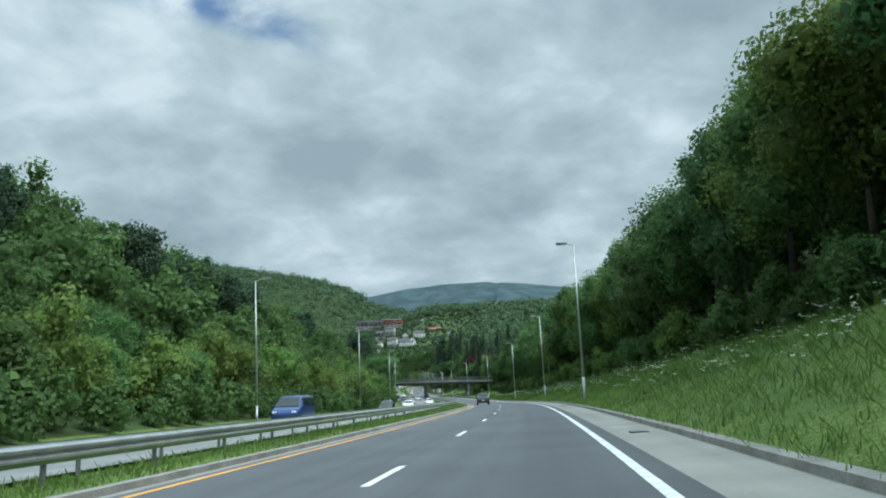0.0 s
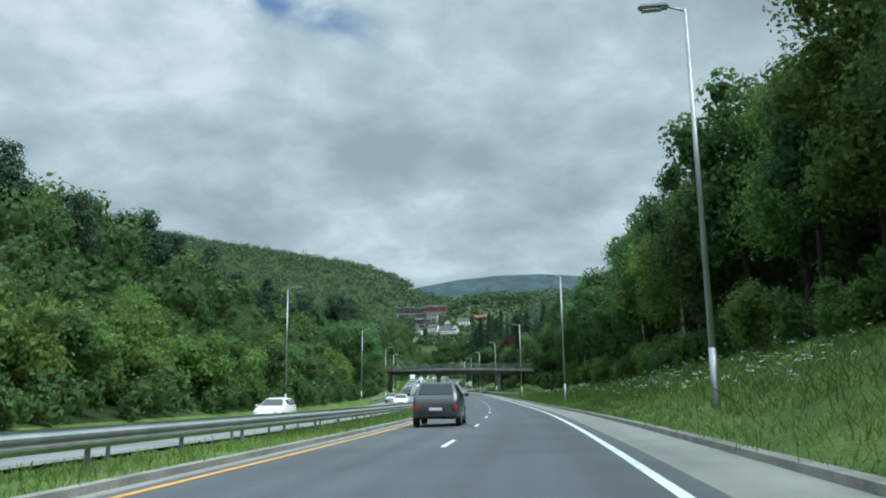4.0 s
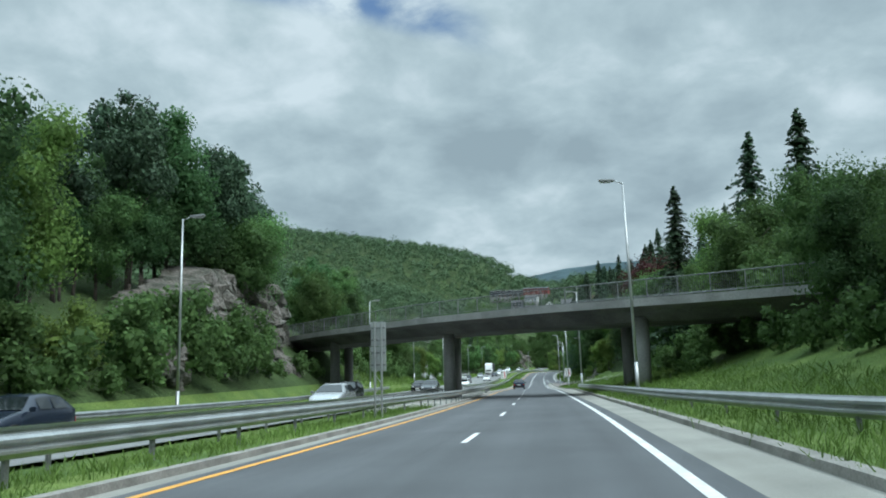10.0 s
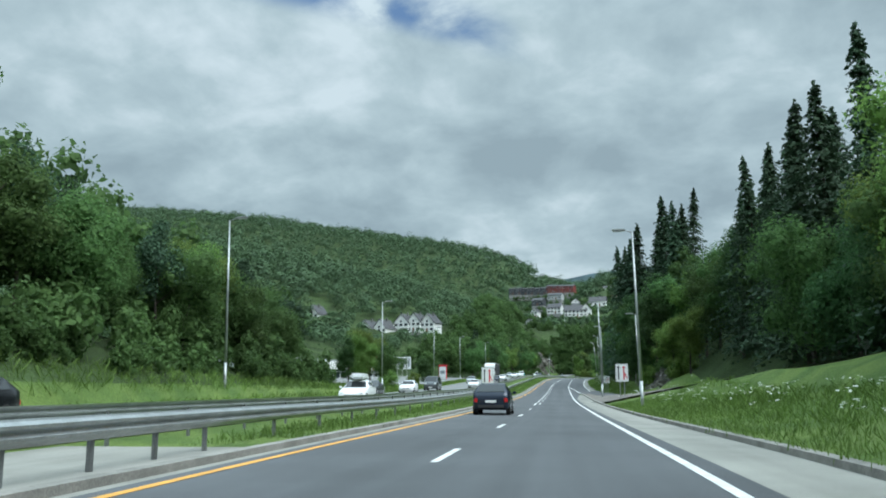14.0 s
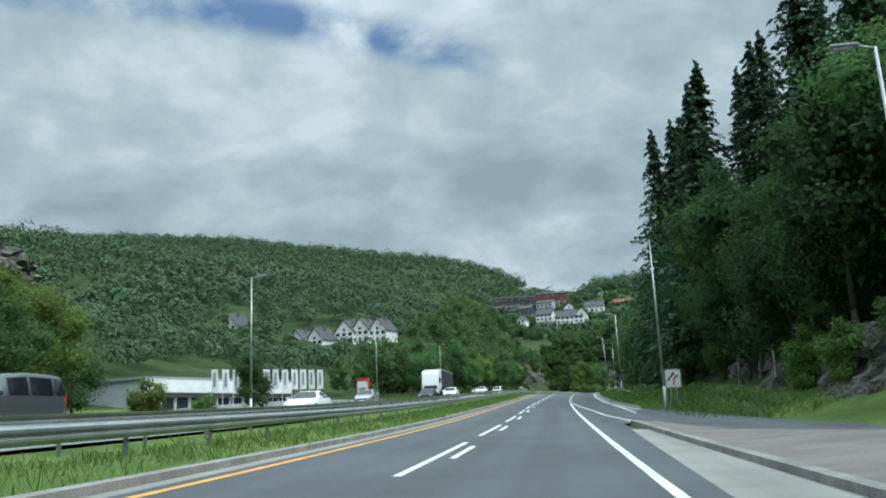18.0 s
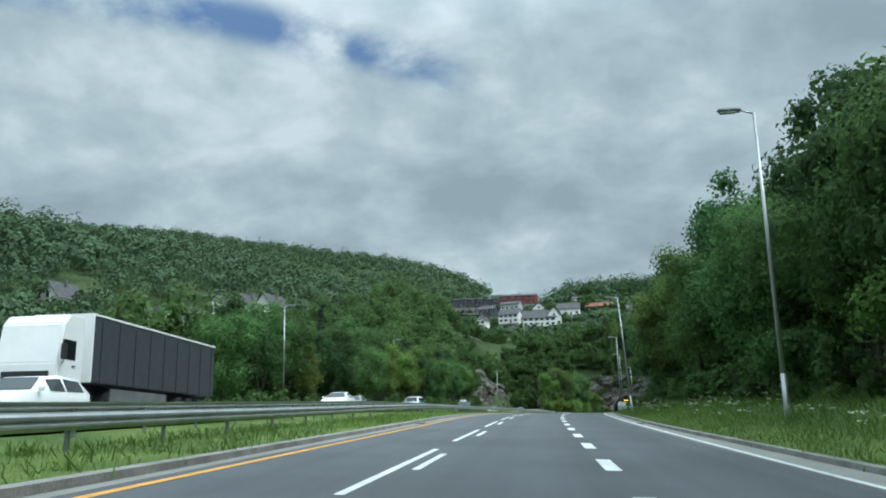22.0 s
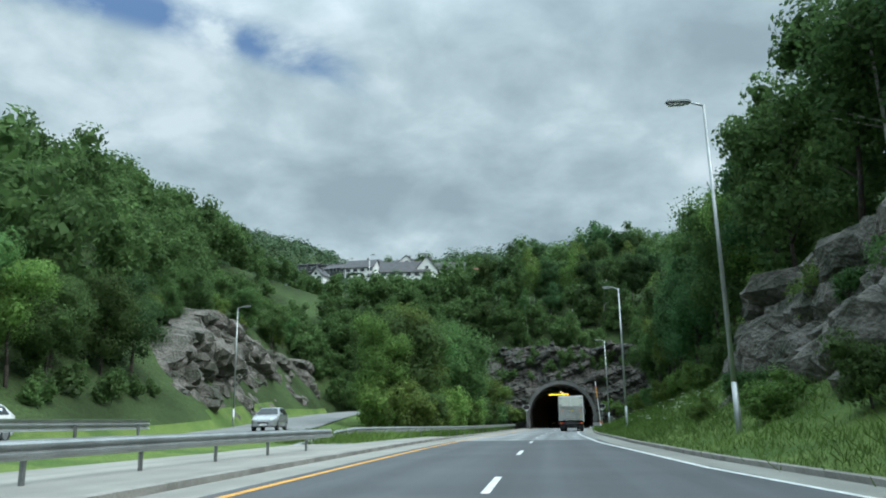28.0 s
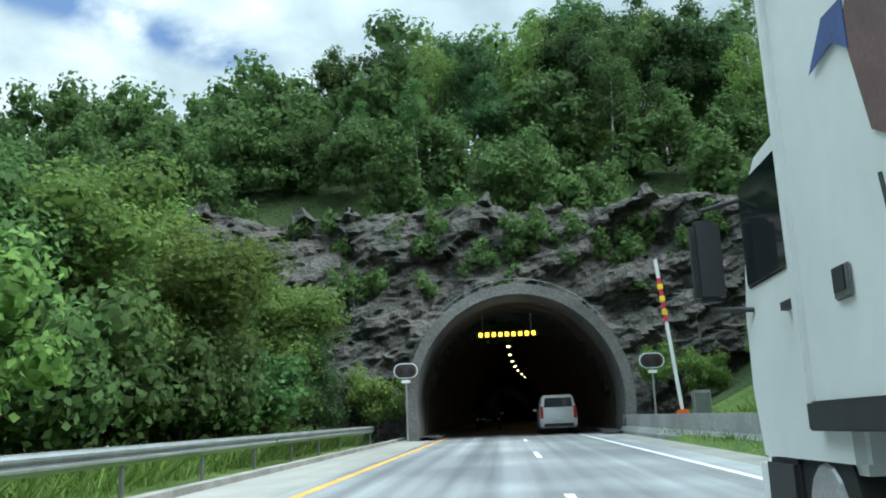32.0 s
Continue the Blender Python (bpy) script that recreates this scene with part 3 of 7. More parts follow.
ribbon("slip_road", 300, 482, lambda s: lerp(RAMP, s) - 2.2, lambda s: lerp(RAMP, s) + 2.6, lambda s: lerp(RAMP_H, s) - 0.006, ASPHALT, label="slip road of dark asphalt joining from the side")
ribbon("pavement", 411, 458, lambda s: lerp(KERB_R, s) + 0.25, lambda s: lerp(RAMP, s) - 2.2, lambda s: (0.1, lerp(RAMP_H, s) + 0.01), GRAVEL, label="gravelled nose between the road and the slip road")
ribbon("pavement", 664, 722, lambda s: lerp(((664, -9.0), (680, -14.5), (722, -18.5)), s), lambda s: lerp(KERB_L, s) - 0.05, 0.05, SHOULDER, label="paved crossing place in the median")
ribbon("pavement", 284, 348, lambda s: -10.0, lambda s: lerp(KERB_L, s) - 0.05, 0.02, SHOULDER, label="paved median under the bridge")
ribbon("pavement", 520, 588, -66, -30, lambda s: (land(s, -66) + 0.22, land(s, -30) + 0.15), ASPHALT_OLD, label="grey asphalt forecourt of the showroom")
ribbon("shoulder_left", -100, 803, lambda s: lerp(KERB_L, s) + 0.2, lambda s: lerp(YELLOW, s) - 0.35, -0.004, SHOULDER, label="narrow pale edge strip beside the yellow line")
ribbon("road", -100, 860, lambda s: lerp(FAR_OUT, s), lambda s: lerp(FAR_IN, s), lambda s: far_rise(s) - 0.02, ASPHALT_OLD, label="opposite carriageway of worn grey asphalt")
ribbon("kerb", -100, 803, lambda s: lerp(KERB_L, s) - 0.05, lambda s: lerp(KERB_L, s) + 0.2, 0.11, KERB, thick=0.3, label="weathered concrete kerb along the median")
ribbon("kerb", -100, 458, lambda s: lerp(KERB_R, s), lambda s: lerp(KERB_R, s) + 0.25, 0.11, KERB, thick=0.3, label="weathered concrete kerb along the verge")
ribbon("kerb", 484, 771, lambda s: lerp(KERB_R2, s), lambda s: lerp(KERB_R2, s) + 0.25, 0.10, KERB, thick=0.3, label="weathered concrete kerb along the verge")


def line(name, s0, s1, where, width, mat=LINE_WHITE, label=""):
    f = where if callable(where) else (lambda s: where)
    return ribbon(name, s0, s1, lambda s: f(s) - width / 2, lambda s: f(s) + width / 2, 0.006, mat, step=3.0, label=label)


line("edge_line", -100, 803, lambda s: lerp(YELLOW, s), 0.16, LINE_YELLOW, "solid yellow edge line beside the median")
line("edge_line", -100, 508, lambda s: lerp(RIGHT_LINE, s), 0.15, label="solid white edge line, slightly scuffed")

DASH_AT = ((0, -2.12), (85, -1.96), (155, -2.08), (230, -2.07), (296, -2.0), (346, -2.15), (436, -1.9), (530, -1.95), (632, -2.15), (700, -2.0), (800, -1.9))
DASH = lambda s: lerp(DASH_AT, s)  # noqa: E731


def dash_lines():
    """Lane dashes: 3 m with 9 m gaps at first; 9 m ones with short ones beside them along the merging lane; 3 m again at the tunnel."""
    for s in np.arange(-91.9, 390, 12.85):
        line("lane_dash", s, s + 3.1, DASH, 0.13)
    for s in np.arange(396.8, 640, 12.9):
        line("lane_dash", s, s + 9.2, lambda v: DASH(v) - 0.1, 0.13)
        line("lane_dash", s + 3.6, s + 7.6, lambda v: DASH(v) + 0.24, 0.13)
    for s in np.arange(648.0, 803, 13.0):
        line("lane_dash", s, s + 3.4, DASH, 0.13)
    for s in np.arange(511.0, 612, 6.3):
        line("lane_dash", s, s + 2.6, lambda v: lerp(RIGHT_LINE, v), 0.26)


dash_lines()
line("edge_line", 455, 800, lambda s: lerp(OUTER, s), 0.14, label="thin solid white line at the outer edge")

line("edge_line", 449, 503, lambda s: lerp(((449, 4.0), (457, 3.45), (470, 2.65), (480, 2.42), (488, 2.05), (495, 1.8), (503, 1.5)), s), 0.14, label="solid white line from the nose of the slip road")

# ---- trees ----
def cards(rng, centres, normals, size, bend=0.25):
    """Folded leaf clumps: one bent four-cornered blade each, turned at random round its normal. Returns verts and faces."""
    n = len(centres)
    a = rng.normal(size=(n, 3))
    t = a - normals * (a * normals).sum(1)[:, None]
    t /= np.linalg.norm(t, axis=1)[:, None] + 1e-9
    b = np.cross(normals, t)
    s = size * rng.uniform(0.6, 1.35, (n, 1))
    w = s * rng.uniform(0.45, 0.8, (n, 1))
    lift = normals * s * bend
    v = np.stack([centres - t * s, centres + b * w + lift, centres + t * s * rng.uniform(0.7, 1.2, (n, 1)), centres - b * w + lift], 1).reshape(-1, 3)
    f = np.arange(4 * n).reshape(-1, 4)
    return v, f


def quad_mesh(name, v, f, mat):
    """A mesh of four-cornered blades from arrays of corners and faces."""
    me = bpy.data.meshes.new(name)
    me.vertices.add(len(v))
    me.vertices.foreach_set("co", np.ascontiguousarray(v, dtype=np.float32).ravel())
    me.loops.add(f.size)
    me.loops.foreach_set("vertex_index", np.ascontiguousarray(f, dtype=np.int32).ravel())
    me.polygons.add(len(f))
    me.polygons.foreach_set("loop_start", np.arange(0, f.size, 4, dtype=np.int32))
    me.update(calc_edges=True)
    me.materials.append(mat)
    return me


def leaf_mesh(name, blocks, mat):
    """One mesh from blocks of (verts, faces)."""
    at = np.cumsum([0] + [len(v) for v, _ in blocks])
    return quad_mesh(name, np.concatenate([v for v, _ in blocks]), np.concatenate([f + k for (_, f), k in zip(blocks, at)]), mat)


def heart(rng, c, r, size, share):
    """Leaf masses deep in the lobes at c with radii r: loose clumps facing outwards."""
    count = np.maximum(4, (share * r ** 2 / size ** 2).astype(int))
    which = np.repeat(np.arange(len(r)), count)
    n = rng.normal(size=(len(which), 3))
    n /= np.linalg.norm(n, axis=1)[:, None]
    p = c[which] + n * (r[which] * rng.uniform(0.45, 0.85, len(which)))[:, None]
    return cards(rng, p, n, size)


def crown_mesh(seed, height, radius, foot, count, leaf, mat, lobes=11, core=0.72, top=0.0, inner=7.0):
    """A broadleaf crown: uneven lobes, each a dark heart of folded leaf masses with leaf clumps standing off it."""
    rng = np.random.default_rng(seed)
    mid, half = (height + foot) / 2, (height - foot) / 2
    d = rng.normal(size=(lobes, 3))
    d /= np.linalg.norm(d, axis=1)[:, None]
    reach = rng.uniform(0.35, 0.85, (lobes, 1))
    c = d * reach * np.array([radius, radius, half]) + np.array([0, 0, mid])
    taper = 1 - top * np.clip((c[:, 2:3] - mid) / half, 0, 1)
    c[:, :2] *= taper
    r = rng.uniform(0.24, 0.46, lobes) * min(radius, half) * taper[:, 0]
    c, r = np.vstack([c, [0, 0, mid]]), np.r_[r, min(radius, half) * 0.5]
    blocks = [heart(rng, c, r * core, leaf * 1.7, inner)]
    share = r ** 2 / (r ** 2).sum()
    which = rng.choice(len(c), count, p=share)
    n = rng.normal(size=(count, 3))
    n[:, 2] += 0.35
    n /= np.linalg.norm(n, axis=1)[:, None]
    p = c[which] + n * (r[which] * rng.uniform(0.6, 1.3, count) ** 0.8)[:, None]
    keep = p[:, 2] > foot * 0.75
    tilt = n[keep] + 0.55 * rng.normal(size=(keep.sum(), 3))
    tilt /= np.linalg.norm(tilt, axis=1)[:, None]
    blocks.append(cards(rng, p[keep], tilt, leaf))
    return leaf_mesh("crown", blocks, mat)


def spruce_mesh(seed, height, radius, mat, whorls=30, boughs=12):
    """A conifer crown: whorls of flat drooping boughs with hanging twigs, narrowing to a tip."""
    rng = np.random.default_rng(seed)
    centres, normals = [], []
    for level in range(whorls):
        u = (level + rng.uniform(-0.2, 0.2)) / whorls
        z = height * (0.08 + 0.91 * u)
        for k in range(boughs):
            ang = (k + rng.uniform(-0.4, 0.4)) * 6.283 / boughs + level * 0.9
            rise = rng.uniform(-0.55, 0.55) * height / whorls
            reach = (radius * (1 - u) ** 0.9 + 0.18) * rng.uniform(0.5, 1.15)
            n = 10 + int(22 * reach / radius)
            for q in range(n):
                d = (q + rng.random()) / n
                side = rng.normal() * 0.13 * reach * (1.15 - d)
                r = reach * d
                x, y = math.cos(ang) * r - math.sin(ang) * side, math.sin(ang) * r + math.cos(ang) * side
                centres.append((x, y, z + rise + 0.15 * r - 0.45 * reach * d * d - abs(rng.normal()) * 0.14))
                normals.append((math.cos(ang) * 0.5, math.sin(ang) * 0.5, 0.75))
    for q in range(30):
        centres.append((rng.normal() * 0.06, rng.normal() * 0.06, height * (0.93 + 0.07 * q / 30)))
        normals.append((rng.normal(), rng.normal(), 0.2))
    c = np.array(centres)
    n = np.array(normals) + 0.4 * rng.normal(size=(len(c), 3))
    n /= np.linalg.norm(n, axis=1)[:, None]
    return leaf_mesh("crown", [cards(rng, c, n, 0.17)], mat)


def trunk_mesh(seed, height, thick, mat, limbs=5, spread=1.6, lean=0.3):
    """A tapering, slightly bent trunk with limbs."""
    rng = random.Random(seed)
    bm = bmesh.new()
    pts = [Vector((0, 0, -0.6))]
    for k in range(1, 5):
        pts.append(Vector((rng.uniform(-lean, lean) * k / 4, rng.uniform(-lean, lean) * k / 4, height * k / 4)))
    for k in range(4):
        rod(bm, pts[k], pts[k + 1], thick * (1 - 0.2 * k), thick * (1 - 0.2 * (k + 1)), 7)
    for k in range(limbs):
        u = rng.uniform(0.4, 0.95)
        a = rng.uniform(0, 6.28)
        i = min(3, int(u * 4))
        foot = pts[i].lerp(pts[i + 1], u * 4 - i)
        rod(bm, foot, foot + Vector((math.cos(a) * spread, math.sin(a) * spread, spread * rng.uniform(0.5, 1.1))), thick * 0.4, thick * 0.12, 5)
    return mesh_of("trunk", bm, mat, True)


def tree(name, label, category, trunk, crown):
    """A tree to copy from: an empty at the foot with trunk and crown."""
    t = empty(name, pose(0, -900, -50), label, category)
    for n, me in (("trunk", trunk), ("crown", crown)):
        ob = new(n, me)
        ob.parent = t
    return t


ROUND = [tree("broadleaf_tree", "full green broadleaf tree on the roadside slope", "tree", trunk_mesh(k, 7.5, 0.2, BARK), crown_mesh(k, 12.5, r, f, 8600, 0.115, m, lobes=n, core=0.8, inner=5.5))
         for k, r, f, m, n in ((11, 4.2, 0.8, LEAF, 24), (12, 3.8, 1.2, LEAF_DARK, 22), (13, 4.6, 0.8, LEAF, 28), (14, 3.7, 1.4, LEAF_LIGHT, 22))]
TALL = [tree("broadleaf_tree", "tall slender broadleaf tree with bare lower trunk", "tree", trunk_mesh(k, 10.5, 0.17, BARK, 6, 1.4), crown_mesh(k, 15.0, 3.2, 3.2, 4600, 0.15, m, lobes=22, core=0.7, top=0.3))
        for k, m in ((21, LEAF_DARK), (22, LEAF), (23, LEAF_DARK))]
BIRCHES = [tree("birch_tree", "airy birch with thin pale trunk", "tree", trunk_mesh(k, 10.5, 0.12, BIRCH, 7, 1.6), crown_mesh(k, 13.5, 2.5, 3.5, 2600, 0.13, m, lobes=20, core=0.3, top=0.35))
           for k, m in ((31, LEAF_LIGHT), (32, LEAF))]
BUSHES = [tree("bush", "dense light-green bush beside the road", "bush", trunk_mesh(k, 2.2, 0.09, BARK, 6, 1.2), crown_mesh(k, 4.6, 2.7, 0.1, 3000, 0.115, m, lobes=18, core=0.8))
          for k, m in ((41, LEAF_LIGHT), (42, LEAF), (43, LEAF_LIGHT))]
SPRUCES = [tree("spruce_tree", "dark tall spruce with drooping boughs", "tree", trunk_mesh(k, 17.0, 0.2, BARK, 0, 0, 0.1), spruce_mesh(k, 19.0, r, NEEDLES))
           for k, r in ((51, 4.2), (52, 3.6), (53, 4.7))]
PINES = [tree("pine_tree", "dark pine with ragged crown on the slope", "tree", trunk_mesh(k, 12.0, 0.2, BARK, 8, 2.0, 0.5), crown_mesh(k, 14.5, 3.2, 4.5, 4200, 0.16, NEEDLES, lobes=20, core=0.66, top=0.25))
         for k in (61, 62)]
COPPERS = [tree("copper_beech", "large copper beech with dark purple leaves", "tree", trunk_mesh(71, 8.0, 0.3, BARK), crown_mesh(71, 15.0, 5.4, 1.4, 9000, 0.15, COPPER, lobes=30, core=0.75))]
FAR_WOOD = [crown_mesh(k, 12.5, 4.4, 0.6, 1000, 0.31, LEAF, lobes=16, core=0.85, inner=4.0) for k in (81, 82, 83)]
FAR_LOW = [crown_mesh(k, 12.5, 5.6, 0.2, 330, 0.55, LEAF, lobes=13, core=0.85, inner=4.0) for k in (84, 85)]
PROTOTYPES = ROUND + TALL + BIRCHES + BUSHES + SPRUCES + PINES + COPPERS
RNG = random.Random(7)
TUN_AT = 801.5


FAR_SPOTS = []
# houses by place along, offset, height and half width; the woods leave them in sight from the road
HOUSE_SPOTS = ((930, -54, 44.5, 9), (932, -47, 45, 5), (936, -70, 47.8, 6), (961, -60, 56, 5), (955, -57, 50.5, 5), (1000, -50, 60.5, 7), (930, -83, 45, 4), (882, -75, 34, 4),
               (1104, -131, 84, 18), (1111, -102, 85.8, 14), (1000, -97, 62.5, 6), (1040, -92, 71.5, 7), (1150, -58, 90, 12), (1050, -38, 69, 9), (1152, -31, 89, 10), (1000, -15, 60, 4), (1155, -8, 88, 9),
               (694, -104, 18.2, 5), (694, -97, 18.4, 4), (702, -90, 21.2, 5), (702, -84, 21.4, 4), (702, -77, 21, 5), (702, -131, 26, 5))
SIGHT = []
for s, l, h, w in HOUSE_SPOTS:
    p = W(s, l)
    for e in (310, 400, 470, 540, 610):
        if e < s - (255 if s < 800 else 200):
            q = W(e, -1.0, 1.0)
            SIGHT.append((q.x, q.y, q.z, p.x, p.y, axis(s)[0][2] + h + (3.0 if s < 800 else 2.0), w + 1.0))
SIGHT = np.array(SIGHT)


def in_the_way(x, y, top, r):
    """Whether a tree would stand between the road and one of the houses."""
    d = SIGHT[:, 3:6] - SIGHT[:, :3]
    run = np.hypot(d[:, 0], d[:, 1])
    u = ((x - SIGHT[:, 0]) * d[:, 0] + (y - SIGHT[:, 1]) * d[:, 1]) / run ** 2
    off = np.abs((x - SIGHT[:, 0]) * d[:, 1] - (y - SIGHT[:, 1]) * d[:, 0]) / run
    return bool(np.any((u > 0.25) & (u < 0.995) & (off < SIGHT[:, 6] * np.clip(u, 0, 1) + r * 0.6) & (SIGHT[:, 2] + d[:, 2] * u < top)))




def plant(kind, s, l, size=1.0, sink=0.15, wide=1.0, group=""):
    """A tree of one of the kinds at a place of the plan, standing on the land; far ones go into the joined wood."""
    x, y, z = land_z(s, l)
    if s > 480 and l < 0 and not (570 < s < 735 and l > -50):
        for _ in range(3 if l < -24 else 1):
            if in_the_way(x, y, z + 12.0 * size, 3.0 * size):
                size *= 0.82
    if kind is FAR_WOOD:
        FAR_SPOTS.append((x, y, z - sink, size, RNG.uniform(0, 6.28), RNG.randrange(len(FAR_WOOD))))
        return None
    m = pose(x, y, z - sink, RNG.uniform(-3, 3), RNG.uniform(-3, 3), RNG.uniform(0, 360)) @ Matrix.Diagonal((size * wide, size * wide, size, 1))
    ob = copy_thing(RNG.choice(kind), m)
    if group:
        tagged(ob, group=group)
    return ob


def row_of(kinds, s0, s1, gap, off, spread, low, high, group=""):
    """Trees along the road from s0 to s1; off is a number or a function of s."""
    s = s0 + RNG.uniform(0, gap)
    while s < s1:
        l = (off(s) if callable(off) else off) + RNG.uniform(-spread, spread)
        plant(RNG.choice(kinds), s, l, RNG.uniform(low, high), wide=RNG.uniform(0.9, 1.15), group=group)
        s += gap * RNG.uniform(0.7, 1.3)


WOOD_R = lambda s: lerp(((-60, 12.5), (150, 12.5), (200, 12.5), (240, 15.0), (290, 14.5), (330, 16), (420, 19), (445, 18), (470, 14.5), (560, 13), (640, 13.5), (700, 12.0), (790, 12.0)), s)  # noqa: E731
WOOD_L = lambda s: lerp(FAR_OUT, s) - 6.5  # noqa: E731


def plant_right():
    g = "trees on the bank right of the road"
    row_of((ROUND, ROUND, TALL), -40, 215, 5.2, WOOD_R, 1.0, 0.9, 1.12, g)
    row_of((ROUND, TALL), 215, 268, 4.8, WOOD_R, 1.0, 0.88, 1.12, g)
    row_of((ROUND,), 268, 288, 4.5, WOOD_R, 1.0, 0.55, 0.75, g)
    for s, l, k in ((326, 14.0, 0.95), (322, 20.0, 1.1), (317, 24.0, 1.15)):
        plant(SPRUCES, s, l, k, wide=1.25)
    plant(ROUND, 320, 17.0, 0.9)
    row_of((TALL, FAR_WOOD, FAR_WOOD), -40, 275, 5.0, lambda s: WOOD_R(s) + 5.5, 1.5, 0.95, 1.2, g)
    row_of((FAR_WOOD,), -40, 300, 6.5, lambda s: WOOD_R(s) + 12, 2.0, 1.1, 1.4, g)
    row_of((BUSHES,), -20, 270, 9.0, lambda s: WOOD_R(s) - 2.0, 0.7, 0.4, 0.75)
    row_of((FAR_WOOD,), -20, 270, 3.6, lambda s: WOOD_R(s) - 1.6, 0.8, 0.12, 0.26)
    row_of((FAR_WOOD,), 225, 330, 2.6, 12.0, 1.0, 0.15, 0.26)
    row_of((FAR_WOOD,), 288, 330, 2.2, 9.0, 1.0, 0.1, 0.2)
    row_of((FAR_WOOD,), 285, 318, 3.5, 14.5, 1.0, 0.3, 0.45)
    row_of((BIRCHES,), 150, 215, 16.0, lambda s: WOOD_R(s) - 0.6, 0.8, 0.95, 1.15)
    row_of((ROUND,), 300, 345, 6.0, 15.5, 1.5, 0.75, 0.95, g)
    row_of((SPRUCES,), 322, 372, 8.0, lambda s: 25, 3, 0.85, 1.1)
    row_of((SPRUCES,), 384, 420, 5.0, lambda s: 23.5, 1.5, 1.2, 1.4)
    for s, l, k in ((349, 15.5, 1.0), (361, 19.5, 1.1)):
        plant(COPPERS, s, l, k)
    row_of((ROUND,), 344, 400, 4.4, 19.0, 1.2, 0.85, 1.1, g)
    for s, l, k in ((343, 11.5, 0.85), (338, 14.0, 1.0)):
        plant(ROUND, s, l, k, group=g)
    row_of((FAR_WOOD,), 380, 445, 6.0, 27, 3.0, 0.9, 1.2, g)
    row_of((SPRUCES,), 420, 470, 9.0, 28, 3.0, 1.0, 1.25)
    row_of((SPRUCES,), 500, 530, 3.4, lambda s: 14.6, 1.3, 1.35, 1.6)
    row_of((SPRUCES,), 468, 508, 5.0, 21.0, 2.0, 1.2, 1.5)
    row_of((ROUND, TALL), 466, 508, 4.2, 14.5, 1.2, 0.95, 1.2, g)
    row_of((SPRUCES, TALL, ROUND), 412, 472, 4.2, lambda s: lerp(((412, 26), (472, 19)), s), 2.0, 1.0, 1.25, g)
    row_of((BIRCHES,), 470, 500, 12, 13.5, 1.0, 0.8, 1.0)
    row_of((ROUND, BUSHES, BUSHES), 446, 560, 4.4, lambda s: WOOD_R(s) - 0.4, 1.0, 0.65, 0.9, g)
    row_of((ROUND, TALL), 540, 606, 4.4, WOOD_R, 1.0, 0.85, 1.06, g)
    row_of((FAR_WOOD,), 505, 640, 3.6, lambda s: WOOD_R(s) - 1.8, 0.6, 0.12, 0.26)
    plant(BIRCHES, 650, 12.3, 1.08)
    row_of((ROUND, TALL), 606, 650, 4.4, WOOD_R, 1.0, 0.95, 1.2, g)
    row_of((FAR_WOOD,), 540, 660, 3.6, lambda s: WOOD_R(s) + 2.0, 1.0, 0.35, 0.55, g)
    row_of((FAR_WOOD,), -40, 300, 3.6, lambda s: WOOD_R(s) + 2.5, 1.0, 0.35, 0.5, g)
    row_of((FAR_WOOD,), 702, 796, 3.6, lambda s: WOOD_R(s) + 1.5, 1.0, 0.35, 0.5, g)
    row_of((FAR_WOOD,), 500, 660, 6.0, lambda s: WOOD_R(s) + 7, 1.5, 0.95, 1.2, g)
    row_of((BIRCHES,), 605, 690, 11.0, lambda s: WOOD_R(s) + 2.0, 1.0, 0.95, 1.15)
    row_of((ROUND, TALL, BIRCHES), 645, 702, 4.0, 14.5, 1.5, 0.95, 1.2, g)
    row_of((BUSHES,), 646, 704, 5.0, lambda s: lerp(((646, 10.3), (670, 7.8), (704, 5.6)), s), 0.5, 0.25, 0.5)
    row_of((BUSHES,), 648, 712, 3.2, lambda s: lerp(((646, 13.5), (670, 12.5), (704, 10.5)), s), 0.8, 0.5, 0.8)
    row_of((ROUND, TALL), 702, 796, 5.0, WOOD_R, 1.0, 0.75, 1.0, g)
    row_of((FAR_WOOD,), 690, 800, 6.0, lambda s: WOOD_R(s) + 7, 1.5, 0.9, 1.15, g)
    row_of((BUSHES,), 705, 795, 6.0, lambda s: WOOD_R(s) - 2.6, 0.6, 0.4, 0.65)


